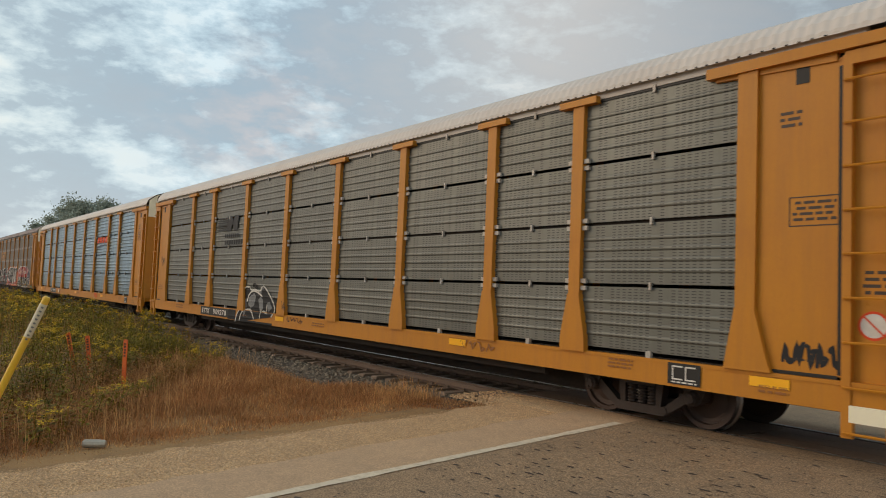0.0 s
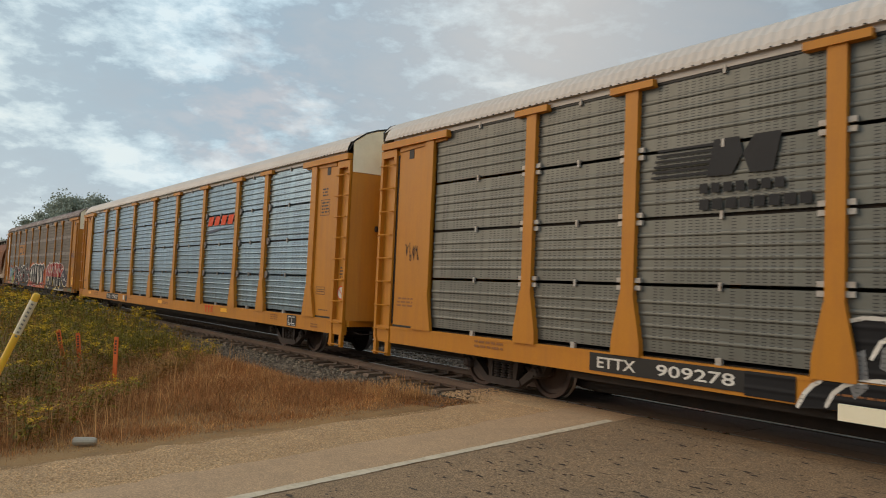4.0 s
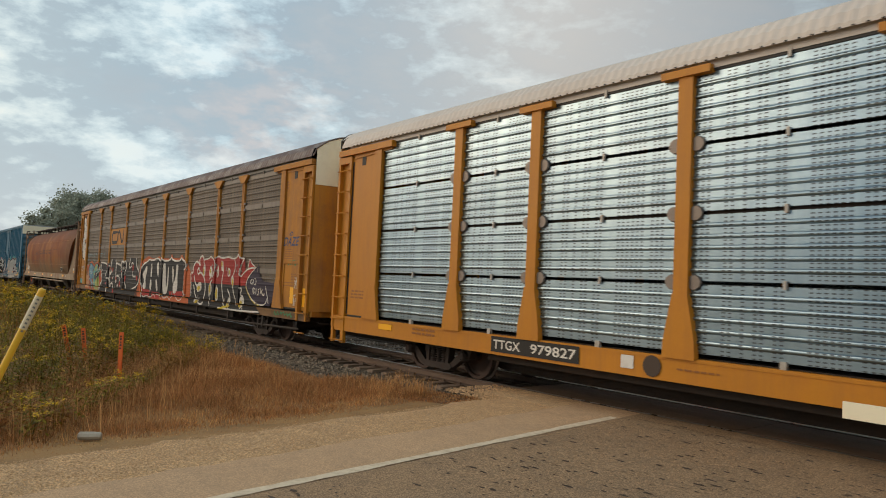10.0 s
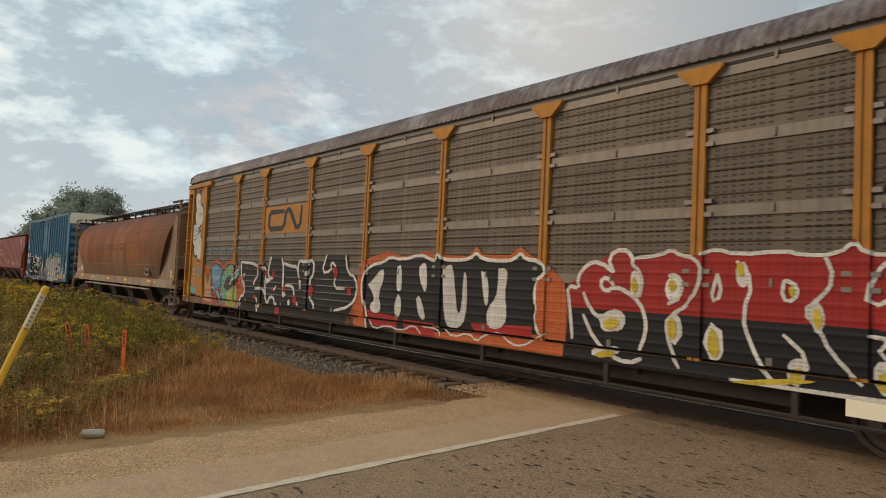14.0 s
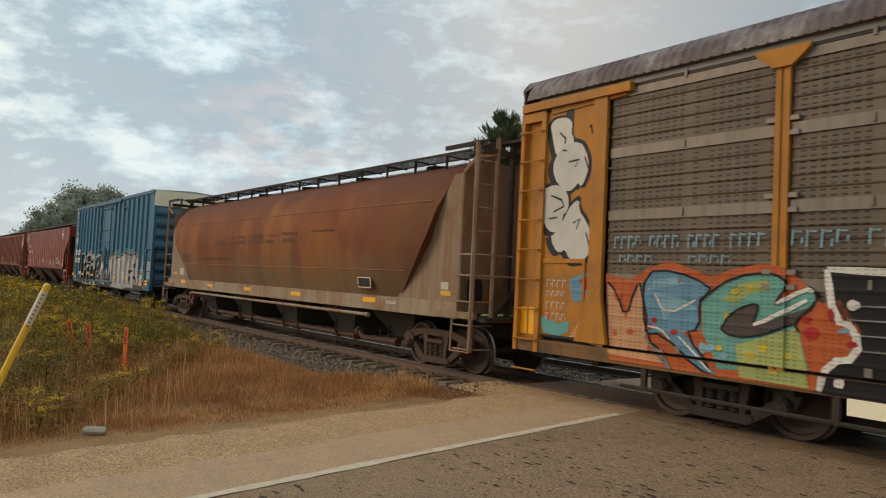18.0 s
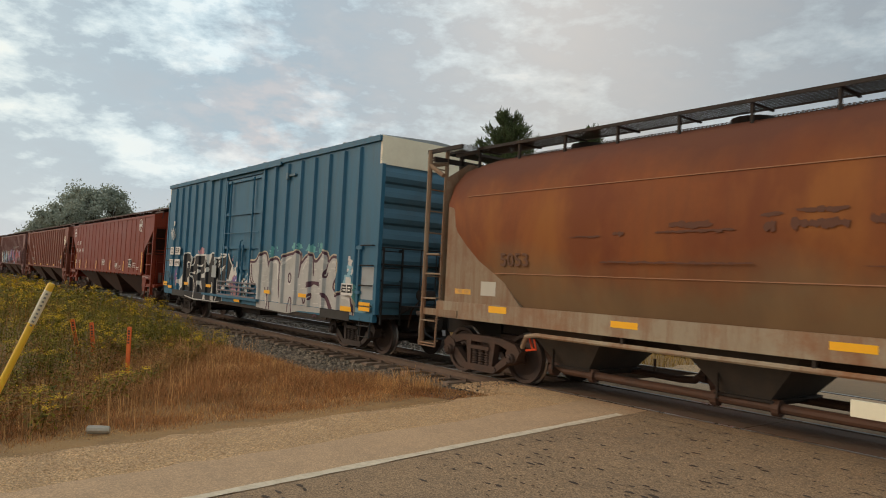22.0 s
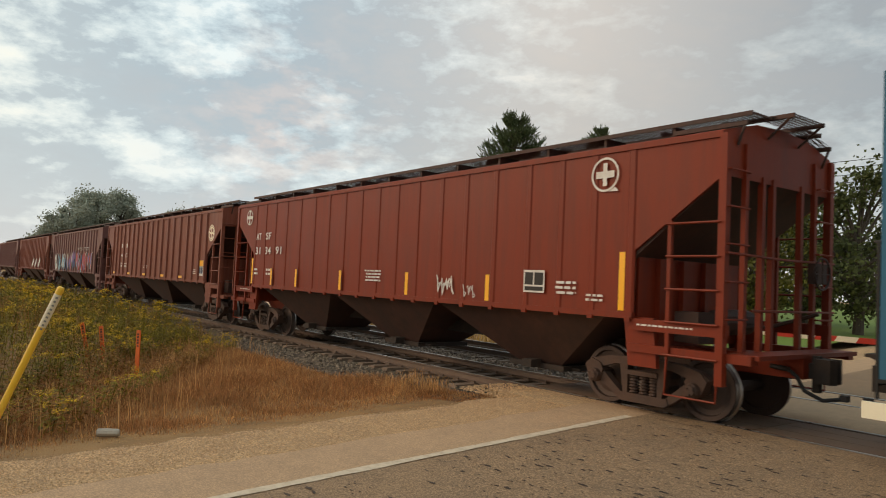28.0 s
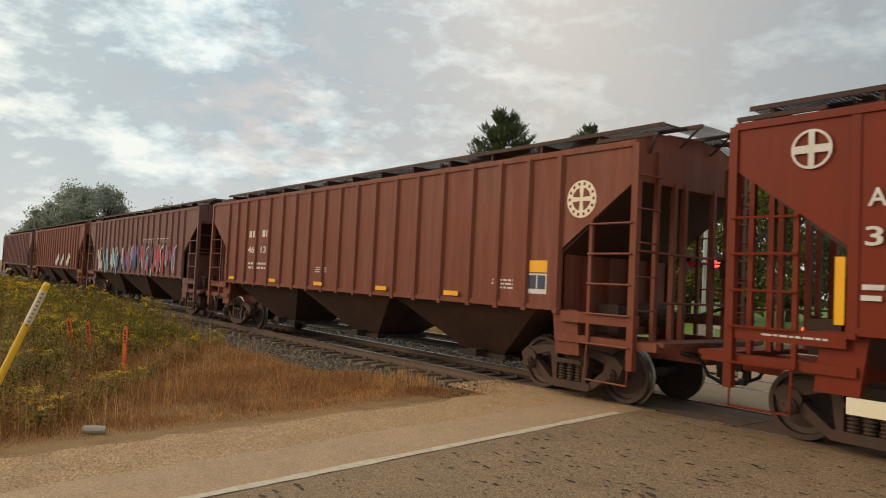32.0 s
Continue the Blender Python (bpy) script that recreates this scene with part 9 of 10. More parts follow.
    # graffiti on the grey car: grey letters edged in black and white, running down over the sill
    form = [(-4.60, 0.61), (-4.48, 0.86), (-4.30, 0.97), (-4.19, 1.35), (-4.26, 1.60), (-3.73, 1.74), (-3.58, 1.59), (-3.28, 1.63), (-2.91, 1.56), (-2.79, 1.75), (-2.56, 1.70), (-2.18, 1.44), (-1.90, 1.21), (-1.87, 1.00), (-2.03, 0.87)]

    def over(s, colour, k, label=""):
        """Paint that runs from the panels down over the sill."""
        for q, depth in ((above(s, 0.995), y), (below(s, 0.98), ys)):
            if q.f:
                pieces("graffiti", Shape().add([(a, depth - 0.0035 * k, c) for a, b, c in q.v], q.f), SPRAY[colour], RACK_GREY, label, fix=False)

    for k, (x, z, rx, rz) in enumerate(((-3.38, 1.75, 0.12, 0.07), (-3.2, 1.68, 0.1, 0.08), (-1.95, 1.3, 0.16, 0.12), (-1.75, 1.2, 0.12, 0.06))):
        s = Shape()
        blob(s, x, z, rx, rz, y, 12, int(-x * 90), 0.3)
        over(s, "black", -0.6 + 0.1 * k)
    s = Shape()
    patch(s, form, y)
    over(s, "black", 0, "black graffiti with white edges")
    s = Shape()
    for q in ([(-4.08, 1.05), (-4.07, 1.27), (-3.89, 1.35), (-3.84, 0.93), (-3.98, 0.79)],
             [(-3.74, 1.16), (-3.72, 1.38), (-3.33, 1.52), (-3.20, 1.42), (-3.32, 1.15), (-3.53, 1.07)],
             [(-3.02, 1.34), (-2.85, 1.44), (-2.70, 1.33), (-2.67, 1.07), (-2.87, 1.00)],
             [(-2.41, 1.27), (-2.24, 1.30), (-2.05, 1.12), (-2.30, 1.01)],
             [(-3.12, 1.55), (-2.85, 1.48), (-2.81, 1.63), (-2.61, 1.66), (-2.76, 1.69)],):
        patch(s, q, y)
    over(s, "grey", 1, "grey graffiti letters")
    s = Shape()
    ribbon(s, curve(form), 0.05, y)
    for q in ([(-3.83, 1.24), (-3.69, 1.52), (-3.28, 1.61), (-2.75, 1.44)],
             [(-4.28, 0.66), (-4.17, 0.90), (-3.88, 1.02), (-3.42, 1.02), (-3.19, 0.74)],
             [(-2.80, 0.79), (-2.74, 1.04), (-2.30, 0.96)],
             [(-2.40, 1.23), (-2.40, 0.99)],):
        ribbon(s, curve(q), 0.05, y)
    over(s, "white", 2)
    s = Shape()
    plate(s, -5.25, -4.62, 0.66, 0.965, ys)
    plate(s, -4.45, -1.95, 0.6425, 0.7, ys + 0.001)
    pieces("graffiti", s, SPRAY["black"], RACK_GREY, fix=False)
    s = Shape()
    scrawl(s, -1.05, -0.1, 0.8, 0.95, ys, 5, 0.022, 34)
    scrawl(s, -1.35, -1.1, 1.1, 1.4, -1.582, 2, 0.022, 35)
    pieces("tag", s, FLAT["black"], RACK_GREY, fix=False)
    s = Shape()
    scrawl(s, 12.38, 13.05, 1.08, 1.4, ye, 5, 0.05, 31)
    scrawl(s, -12.7, -12.2, 2.35, 2.75, ye, 4, 0.02, 32)
    pieces("tag", s, FLAT["black"], RACK_GREY, "black scrawled tag", fix=False)
    s = Shape()
    scrawl(s, 6.3, 7.3, 0.75, 0.93, -1.549, 4, 0.03, 33)
    pieces("tag", s, BROWNINK, RACK_GREY, fix=False)
    # the silver car's emblem: red slanted blocks over a dark blue sweep
    s = Shape()
    for k in range(4):
        x = 4.55 + 0.56 * k
        z = 3.56
        patch(s, [(x, z), (x + 0.4, z), (x + 0.55, z + 0.30), (x + 0.12, z + 0.30)], y)
    pieces("emblem", s, REDINK, RACK_SILVER, "red slanted block of the emblem", fix=False)
    s = Shape()
    patch(s, [(4.45, 3.38), (4.45, 3.30), (5.2, 3.36), (6.8, 3.5), (5.2, 3.44)], y)
    part("emblem", s, BLUEINK, RACK_SILVER, fix=False)
    s = Shape()
    ribbon(s, [(5.36, 0.74), (5.52, 0.95)], 0.06, ys)
    ribbon(s, [(5.36, 0.95), (5.52, 0.74)], 0.06, ys - 0.0015)
    for k in range(2):
        x = 4.82 + 0.26 * k
        patch(s, [(x, 0.89), (x + 0.06, 0.89), (x + 0.06, 0.73), (x + 0.125, 0.73), (x + 0.125, 0.89), (x + 0.19, 0.89), (x + 0.19, 0.95), (x, 0.95)], ys)
    pieces("emblem", s, REDINK, RACK_SILVER, fix=False)
    s = Shape()
    s.lathe([(0.13, ys), (0.15, ys), (0.15, ys - 0.003), (0.13, ys - 0.003)], "y", (-4.62, 0, 0.82), 18)
    part("stencil", s, INK, RACK_SILVER)
    s = Shape()
    plate(s, -5.15, -4.93, 0.74, 0.93, ys)
    part("small_plate", s, WHITE, RACK_SILVER, fix=False)


mark_racks()


def box_side():
    """The boxcar's side across its ribs and door, as (x, y)."""
    pts = [(-8.0, -1.5)]
    ribs = (2.2, 3.0, 3.82, 4.6, 5.38, 6.13, 6.87)
    for x in tuple(-r - 0.02 for r in reversed(ribs)):
        pts += [(x - 0.09, -1.5), (x - 0.05, -1.572), (x + 0.05, -1.572), (x + 0.09, -1.5)]
    pts += [(-1.69, -1.5), (-1.68, -1.57), (-1.58, -1.57), (-1.57, -1.545), (-1.47, -1.56), (-1.46, -1.55), (1.26, -1.55), (1.27, -1.56), (1.37, -1.56), (1.38, -1.57), (1.48, -1.57), (1.49, -1.5)]
    for x in ribs:
        pts += [(x - 0.09, -1.5), (x - 0.05, -1.572), (x + 0.05, -1.572), (x + 0.09, -1.5)]
    return pts + [(8.0, -1.5)]


def mark_boxcar(car):
    y, step = -1.5035, 0.0035
    side = box_side()

    def lay(s, colour, k, label=""):
        pieces("graffiti", draped(above(s, 0.985), side, 0.002 + 0.0025 * k), FLAT[colour], car, label, fix=False)
        low = below(s, 0.975)
        if low.f:
            pieces("graffiti", draped(low, [(-9, -1.52), (9, -1.52)], 0.003 + 0.0025 * k), FLAT[colour], car, label, fix=False)

    # teal, blue and pink mist behind, in many small flecks
    rng = random.Random(5)
    clouds = (("teal", 26, 2.3, 2.42, 0.34, 0.12), ("teal", 26, 3.75, 2.5, 0.4, 0.11), ("teal", 22, 4.6, 2.48, 0.34, 0.12), ("teal", 12, 5.1, 2.5, 0.12, 0.14), ("sky", 60, 0.45, 1.35, 0.45, 0.4), ("sky", 30, 6.6, 1.6, 0.3, 0.3),
              ("sky", 30, 7.2, 1.1, 0.35, 0.15), ("sky", 12, 6.7, 2.0, 0.14, 0.16), ("teal", 26, 7.0, 1.35, 0.3, 0.3), ("pink", 40, -0.75, 1.7, 0.3, 0.42), ("pink", 26, -6.35, 1.3, 0.2, 0.3), ("violet", 26, -6.4, 1.55, 0.25, 0.25), ("pink", 36, -0.3, 1.2, 0.5, 0.2),
              ("pink", 16, -3.6, 2.45, 0.22, 0.07), ("white", 24, -0.4, 1.7, 0.2, 0.35), ("violet", 16, -0.3, 1.5, 0.25, 0.25), ("black", 24, 0.35, 1.3, 0.5, 0.3), ("white", 18, 6.65, 1.95, 0.25, 0.3), ("white", 24, 0.6, 1.5, 0.35, 0.35))
    for k, (col, n, x, z, rx, rz) in enumerate(clouds):
        s = Shape()
        for j in range(n):
            cx, cz = x + rng.gauss(0, 0.5) * rx, z + rng.gauss(0, 0.5) * rz
            r = rng.uniform(0.015, 0.05) + 0.09 * rng.random() ** 3
            blob(s, cx, cz, r * rng.uniform(0.7, 1.3), r * rng.uniform(0.7, 1.4), y - 0.00002 * j, 8, 500 + 40 * k + j, 0.35)
        q = draped(above(s, 0.985), side, -0.0005 + 0.00012 * k)
        tagged(part("graffiti", Shape().add([(a, b - 0.000015 * (i % 40), c) for i, (a, b, c) in enumerate(q.v)], q.f), FLAT[col], car, "soft flecks of sprayed colour", fix=False), kind="stuff")
    body = [(0.73, 2.11), (1.08, 2.09), (1.27, 2.16), (1.46, 2.34), (1.75, 2.38), (1.90, 2.25), (2.09, 2.05), (2.18, 2.13), (2.37, 2.22), (2.64, 2.20), (2.84, 2.07), (2.90, 2.18), (3.07, 2.30), (3.55, 2.35), (3.99, 2.42), (4.11, 2.06), (4.17, 2.16), (4.40, 2.30), (4.69, 2.35), (4.85, 2.15), (4.97, 2.15), (5.22, 2.36), (5.37, 2.40), (5.53, 2.31), (5.58, 2.14), (5.68, 2.23), (5.84, 2.29), (6.03, 2.23), (6.08, 2.02), (6.02, 1.77), (5.83, 1.55), (6.14, 1.28), (6.18, 1.39), (6.48, 1.40), (6.76, 1.37), (6.90, 1.22), (6.92, 0.91), (5.92, 0.86), (4.12, 0.83), (3.44, 0.72), (2.33, 0.74), (1.31, 0.77), (1.39, 1.39), (0.94, 1.45), (0.79, 1.71)]
    s = Shape()
    ribbon(s, curve([(0.73, 2.11), (1.08, 2.09), (1.27, 2.16), (1.46, 2.34), (1.77, 2.38), (1.88, 2.29), (1.99, 2.01), (2.08, 1.83), (2.18, 2.13), (2.37, 2.22), (2.64, 2.20), (2.75, 2.06), (2.84, 2.03), (2.90, 2.18), (3.07, 2.30), (3.55, 2.35), (4.01, 2.42), (4.07, 2.06), (4.17, 2.16), (4.40, 2.30), (4.69, 2.35), (4.76, 2.20), (4.85, 2.15), (4.97, 2.15), (5.22, 2.36), (5.37, 2.40), (5.53, 2.31), (5.56, 2.11), (5.68, 2.23), (5.84, 2.29), (6.03, 2.23), (6.08, 2.02), (6.02, 1.77), (5.83, 1.55), (5.96, 1.43), (6.14, 1.28), (6.18, 1.39), (6.48, 1.40), (6.76, 1.37), (6.90, 1.22), (6.91, 0.90)]), 0.15, y)
    lay(s, "cream", 0.8, "thin cream rim of the graffiti")
    s = Shape()
    patch(s, body, y)
    lay(s, "pale", 1.4, "pale grey bubble letters of graffiti")
    s = Shape()
    ribbon(s, curve([(0.73, 2.11), (1.08, 2.09), (1.27, 2.16), (1.46, 2.34), (1.77, 2.38), (1.88, 2.29), (1.99, 2.01), (2.08, 1.83), (2.18, 2.13), (2.37, 2.22), (2.64, 2.20), (2.75, 2.06), (2.84, 2.03), (2.90, 2.18), (3.07, 2.30), (3.55, 2.35), (4.01, 2.42), (4.07, 2.06), (4.17, 2.16), (4.40, 2.30), (4.69, 2.35), (4.76, 2.20), (4.85, 2.15), (4.97, 2.15), (5.22, 2.36), (5.37, 2.40), (5.53, 2.31), (5.56, 2.11), (5.68, 2.23), (5.84, 2.29), (6.03, 2.23), (6.08, 2.02), (6.02, 1.77), (5.83, 1.55), (5.96, 1.43), (6.14, 1.28), (6.18, 1.39), (6.48, 1.40), (6.76, 1.37), (6.90, 1.22), (6.91, 0.90)]), 0.07, y)
    for stroke in ([(2.74, 2.06), (2.73, 1.64), (2.76, 1.25), (2.84, 1.05)],
             [(2.84, 2.03), (2.82, 1.64), (2.80, 1.26)],
             [(4.04, 2.19), (4.00, 1.92), (3.95, 1.70)],
             [(3.35, 1.80), (3.50, 1.81), (3.51, 1.57), (3.36, 1.56), (3.35, 1.80)],
             [(3.40, 0.76), (3.43, 1.13), (3.57, 1.17), (3.61, 0.90), (3.66, 0.75)],
             [(1.81, 1.38), (1.90, 1.22), (2.08, 1.07), (2.06, 0.87), (2.02, 0.74)],
             [(2.21, 1.41), (2.17, 1.20), (2.21, 0.92), (2.24, 0.74)],
             [(0.73, 2.11), (0.79, 1.71), (0.94, 1.45), (1.28, 1.45)],
             [(0.89, 2.05), (0.95, 1.63), (1.11, 1.50)],
             [(4.23, 1.18), (4.34, 1.00), (4.43, 1.19)],
             [(4.61, 1.21), (4.71, 1.33), (4.75, 1.26), (4.65, 1.15)],
             [(4.75, 2.30), (4.79, 2.01), (4.81, 1.78)],
             [(5.56, 2.11), (5.48, 1.92), (5.40, 1.76), (5.54, 1.77), (5.57, 1.88)],
             [(5.28, 1.34), (5.50, 1.34), (5.79, 1.08), (5.90, 0.86)],
             [(5.47, 1.29), (5.66, 1.07), (5.80, 0.84)],
             [(4.90, 0.71), (5.03, 0.81), (5.13, 0.73)],):
        ribbon(s, curve(stroke), 0.055, y)
    for form in ([(4.03, 2.40), (4.08, 2.38), (4.07, 1.99), (4.01, 1.85), (4.01, 2.19)],
             [(4.42, 1.52), (4.52, 1.60), (4.74, 1.64), (5.12, 1.63), (5.15, 1.51), (4.86, 1.56), (4.68, 1.48), (4.49, 1.44)],
             [(5.33, 1.34), (5.51, 1.33), (5.79, 1.08), (5.92, 0.86), (5.82, 0.85), (5.64, 1.07), (5.45, 1.24)],):
        patch(s, form, y)
    lay(s, "purple", 2.2, "dark violet lines of the graffiti")
    s = Shape()
    for stroke in ([(1.41, 2.16), (1.62, 2.27), (1.78, 2.17), (1.87, 1.92)],
             [(2.28, 2.09), (2.51, 2.13), (2.63, 2.02), (2.66, 1.63)],
             [(3.00, 2.03), (3.17, 2.18), (3.47, 2.25)],
             [(4.18, 1.92), (4.34, 2.13), (4.60, 2.23)],
             [(1.88, 1.09), (2.04, 0.90)],
             [(3.34, 1.52), (3.50, 1.52), (3.54, 1.65)],
             [(5.24, 2.13), (5.40, 2.25), (5.48, 2.09)],
             [(5.74, 2.12), (5.89, 2.17), (5.97, 2.02), (5.92, 1.81)],
             [(6.29, 1.29), (6.58, 1.30), (6.79, 1.17)],):
        ribbon(s, curve(stroke), 0.06, y)
    rng = random.Random(8)
    for k in range(60):
        x, z = rng.uniform(1.2, 6.0), rng.uniform(1.0, 2.15)
        ribbon(s, [(x, z), (x + rng.uniform(0.1, 0.3), z + rng.uniform(-0.02, 0.03))], rng.uniform(0.01, 0.025), y)
    lay(s, "white", 1.8, "white highlights and brush streaks")
    # black letters with white edges
    s = Shape()
    patch(s, [(-5.73, 2.28), (-5.27, 2.41), (-4.75, 2.38), (-4.51, 2.22), (-4.26, 2.34), (-3.27, 2.34), (-3.19, 2.13), (-3.00, 2.31), (-2.83, 2.34), (-2.65, 2.40), (-2.42, 2.38), (-2.26, 2.23), (-1.86, 2.25), (-1.73, 2.36), (-1.13, 2.34), (-1.01, 2.35), (-0.81, 2.11), (-0.60, 1.96), (-0.51, 1.80), (-0.67, 1.45), (-1.21, 1.21), (-1.48, 1.13), (-1.46, 0.80), (-2.08, 0.72), (-3.37, 0.72), (-4.24, 0.70), (-6.02, 0.86), (-5.89, 1.09), (-6.23, 1.34), (-5.87, 1.42), (-5.66, 1.62)], y)
    lay(s, "white", 0.8, "white field of the graffiti")
    s = Shape()
    patch(s, [(-5.60, 2.25), (-5.27, 2.36), (-4.80, 2.34), (-4.60, 2.18), (-4.30, 2.26), (-3.34, 2.28), (-3.23, 2.05), (-2.99, 2.25), (-2.93, 1.93), (-2.67, 2.35), (-2.45, 2.35), (-2.29, 2.19), (-2.09, 2.17), (-1.85, 2.19), (-1.73, 2.31), (-1.17, 2.30), (-1.07, 2.32), (-0.87, 2.09), (-0.69, 1.96), (-0.86, 1.64), (-0.92, 1.49), (-1.22, 1.35), (-1.52, 1.23), (-1.49, 0.80), (-2.09, 0.75), (-3.38, 0.75), (-4.25, 0.74), (-5.92, 0.88), (-5.83, 1.05), (-5.49, 1.18), (-5.59, 1.63), (-5.66, 2.08)], y)
    lay(s, "black", 1.6, "black graffiti letters")
    s = Shape()
    for stroke in ([(-4.56, 2.19), (-4.61, 1.85), (-4.78, 1.65), (-4.35, 1.42), (-4.27, 1.00), (-4.33, 0.71)],
             [(-3.31, 2.31), (-3.32, 1.99), (-3.24, 1.53), (-3.24, 1.07), (-3.14, 1.01), (-3.30, 0.75)],
             [(-4.01, 1.96), (-3.61, 1.89), (-3.48, 1.99)],
             [(-3.21, 2.09), (-2.99, 2.27), (-2.91, 1.91), (-2.67, 2.35)],
             [(-2.34, 2.12), (-2.14, 2.18), (-2.19, 1.95)],
             [(-2.01, 2.07), (-1.78, 2.13), (-2.00, 1.89)],
             [(-2.15, 0.74), (-1.93, 1.00), (-2.07, 1.26), (-2.04, 1.54)],
             [(-4.39, 2.28), (-4.36, 2.04), (-4.57, 1.91)],
             [(-5.07, 1.83), (-5.21, 1.96), (-5.10, 2.06), (-4.93, 2.01)],
             [(-1.73, 2.29), (-1.53, 2.21), (-1.13, 2.30)],):
        ribbon(s, curve(stroke), 0.06, y)
    for form in ([(-4.05, 1.86), (-3.66, 1.75), (-3.93, 1.56)],
             [(-3.61, 1.63), (-3.25, 1.67), (-3.24, 1.51), (-3.58, 1.50)],
             [(-3.98, 1.38), (-3.61, 1.40), (-3.44, 1.06), (-3.78, 1.26), (-3.98, 1.07)],
             [(-4.25, 1.73), (-4.64, 1.65), (-4.28, 1.60)],
             [(-3.32, 0.75), (-3.14, 1.01), (-3.06, 0.76)],
             [(-2.58, 0.79), (-2.56, 1.40), (-2.32, 1.14), (-2.27, 0.74)],
             [(-5.11, 1.45), (-4.95, 1.50), (-4.71, 1.16), (-5.01, 1.14)],
             [(-1.66, 1.85), (-1.23, 1.98), (-1.60, 1.65)],
             [(-1.17, 1.60), (-0.92, 1.49), (-0.68, 1.53), (-0.97, 1.33), (-1.19, 1.37)],
             [(-3.16, 1.77), (-2.93, 1.89), (-2.82, 1.78), (-3.10, 1.65)],):
        patch(s, form, y)
    lay(s, "white", 2.4, "white edges of the black letters")
    yy = -1.58
    s = Shape()
    plate(s, -2.42, -2.0, 1.55, 1.95, -1.58)
    part("grey_patch", s, GREYPRIME, car, fix=False)
    # plates and tape
    for x0, x1, z0, z1 in ((-7.05, -6.65, 2.31, 2.6), (-6.44, -5.85, 2.31, 2.6), (-7.1, -6.65, 1.87, 2.13), (-6.46, -5.85, 1.87, 2.13)):
        s = Shape()
        plate(s, x0, x1, z0, z1, yy - 0.012)
        box = part("number_plate", s, WHITE, car, "white plate with dark letters", fix=False)
        s = Shape()
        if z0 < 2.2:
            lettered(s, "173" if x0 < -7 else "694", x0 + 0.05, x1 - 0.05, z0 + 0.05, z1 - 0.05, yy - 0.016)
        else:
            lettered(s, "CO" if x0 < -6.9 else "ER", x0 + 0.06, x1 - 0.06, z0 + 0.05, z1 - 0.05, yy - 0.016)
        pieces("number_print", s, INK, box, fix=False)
    s = Shape()
    plate(s, 6.39, 6.93, 1.36, 1.64, yy)
    box = part("data_plate", s, WHITE, car, "black and white data plate", fix=False)
    s = Shape()
    plate(s, 6.42, 6.64, 1.42, 1.61, yy - 0.003)
    plate(s, 6.67, 6.9, 1.42, 1.61, yy - 0.003)
    part("data_field", s, BLACK, box, fix=False)
    s = Shape()
    bars(s, 6.47, 6.62, 1.45, 1.58, yy - 0.006, 2, 2)
    bars(s, 6.71, 6.86, 1.45, 1.58, yy - 0.006, 2, 3)
    part("data_print", s, WHITE, box, fix=False)
    for x0, x1, z0, z1 in ((6.41, 6.91, 0.985, 1.1), (7.24, 7.72, 1.04, 1.13), (7.24, 7.72, 1.15, 1.24), (4.15, 4.6, 1.2, 1.3), (1.95, 2.35, 1.2, 1.3), (-0.3, 0.15, 0.84, 0.92), (-2.9, -2.4, 1.2, 1.3), (-5.2, -4.75, 1.2, 1.3), (-7.1, -6.65, 1.02, 1.12), (-7.72, -7.24, 1.1, 1.26)):
        s = Shape()
        plate(s, x0, x1, z0, z1, -1.582)
        part("reflector", s, REFLECT, car, "yellow reflective tape", fix=False)
    s = Shape()
    plate(s, 7.18, 7.7, 1.3, 2.05, -1.503)
    part("grey_patch", s, GREYPRIME, car, "grey primer patch", fix=False)
    s = Shape()
    scrawl(s, -7.2, -6.6, 2.85, 3.4, yy, 4, 0.03, 41)
    blob(s, -6.8, 3.52, 0.09, 0.1, yy, 10, 3, 0.15)
    pieces("tag", s, FLAT["white"], car, "white scrawled tag", fix=False)
    s = Shape()
    scrawl(s, -7.15, -6.5, 1.3, 1.62, yy, 4, 0.025, 42)
    pieces("tag", s, FLAT["black"], car, fix=False)


mark_boxcar(BOXCAR)


FAINT = paint("faint rusted number", (0.135, 0.062, 0.035), 0.8, var=0.3, big=3, fine=25, bump=0.1)


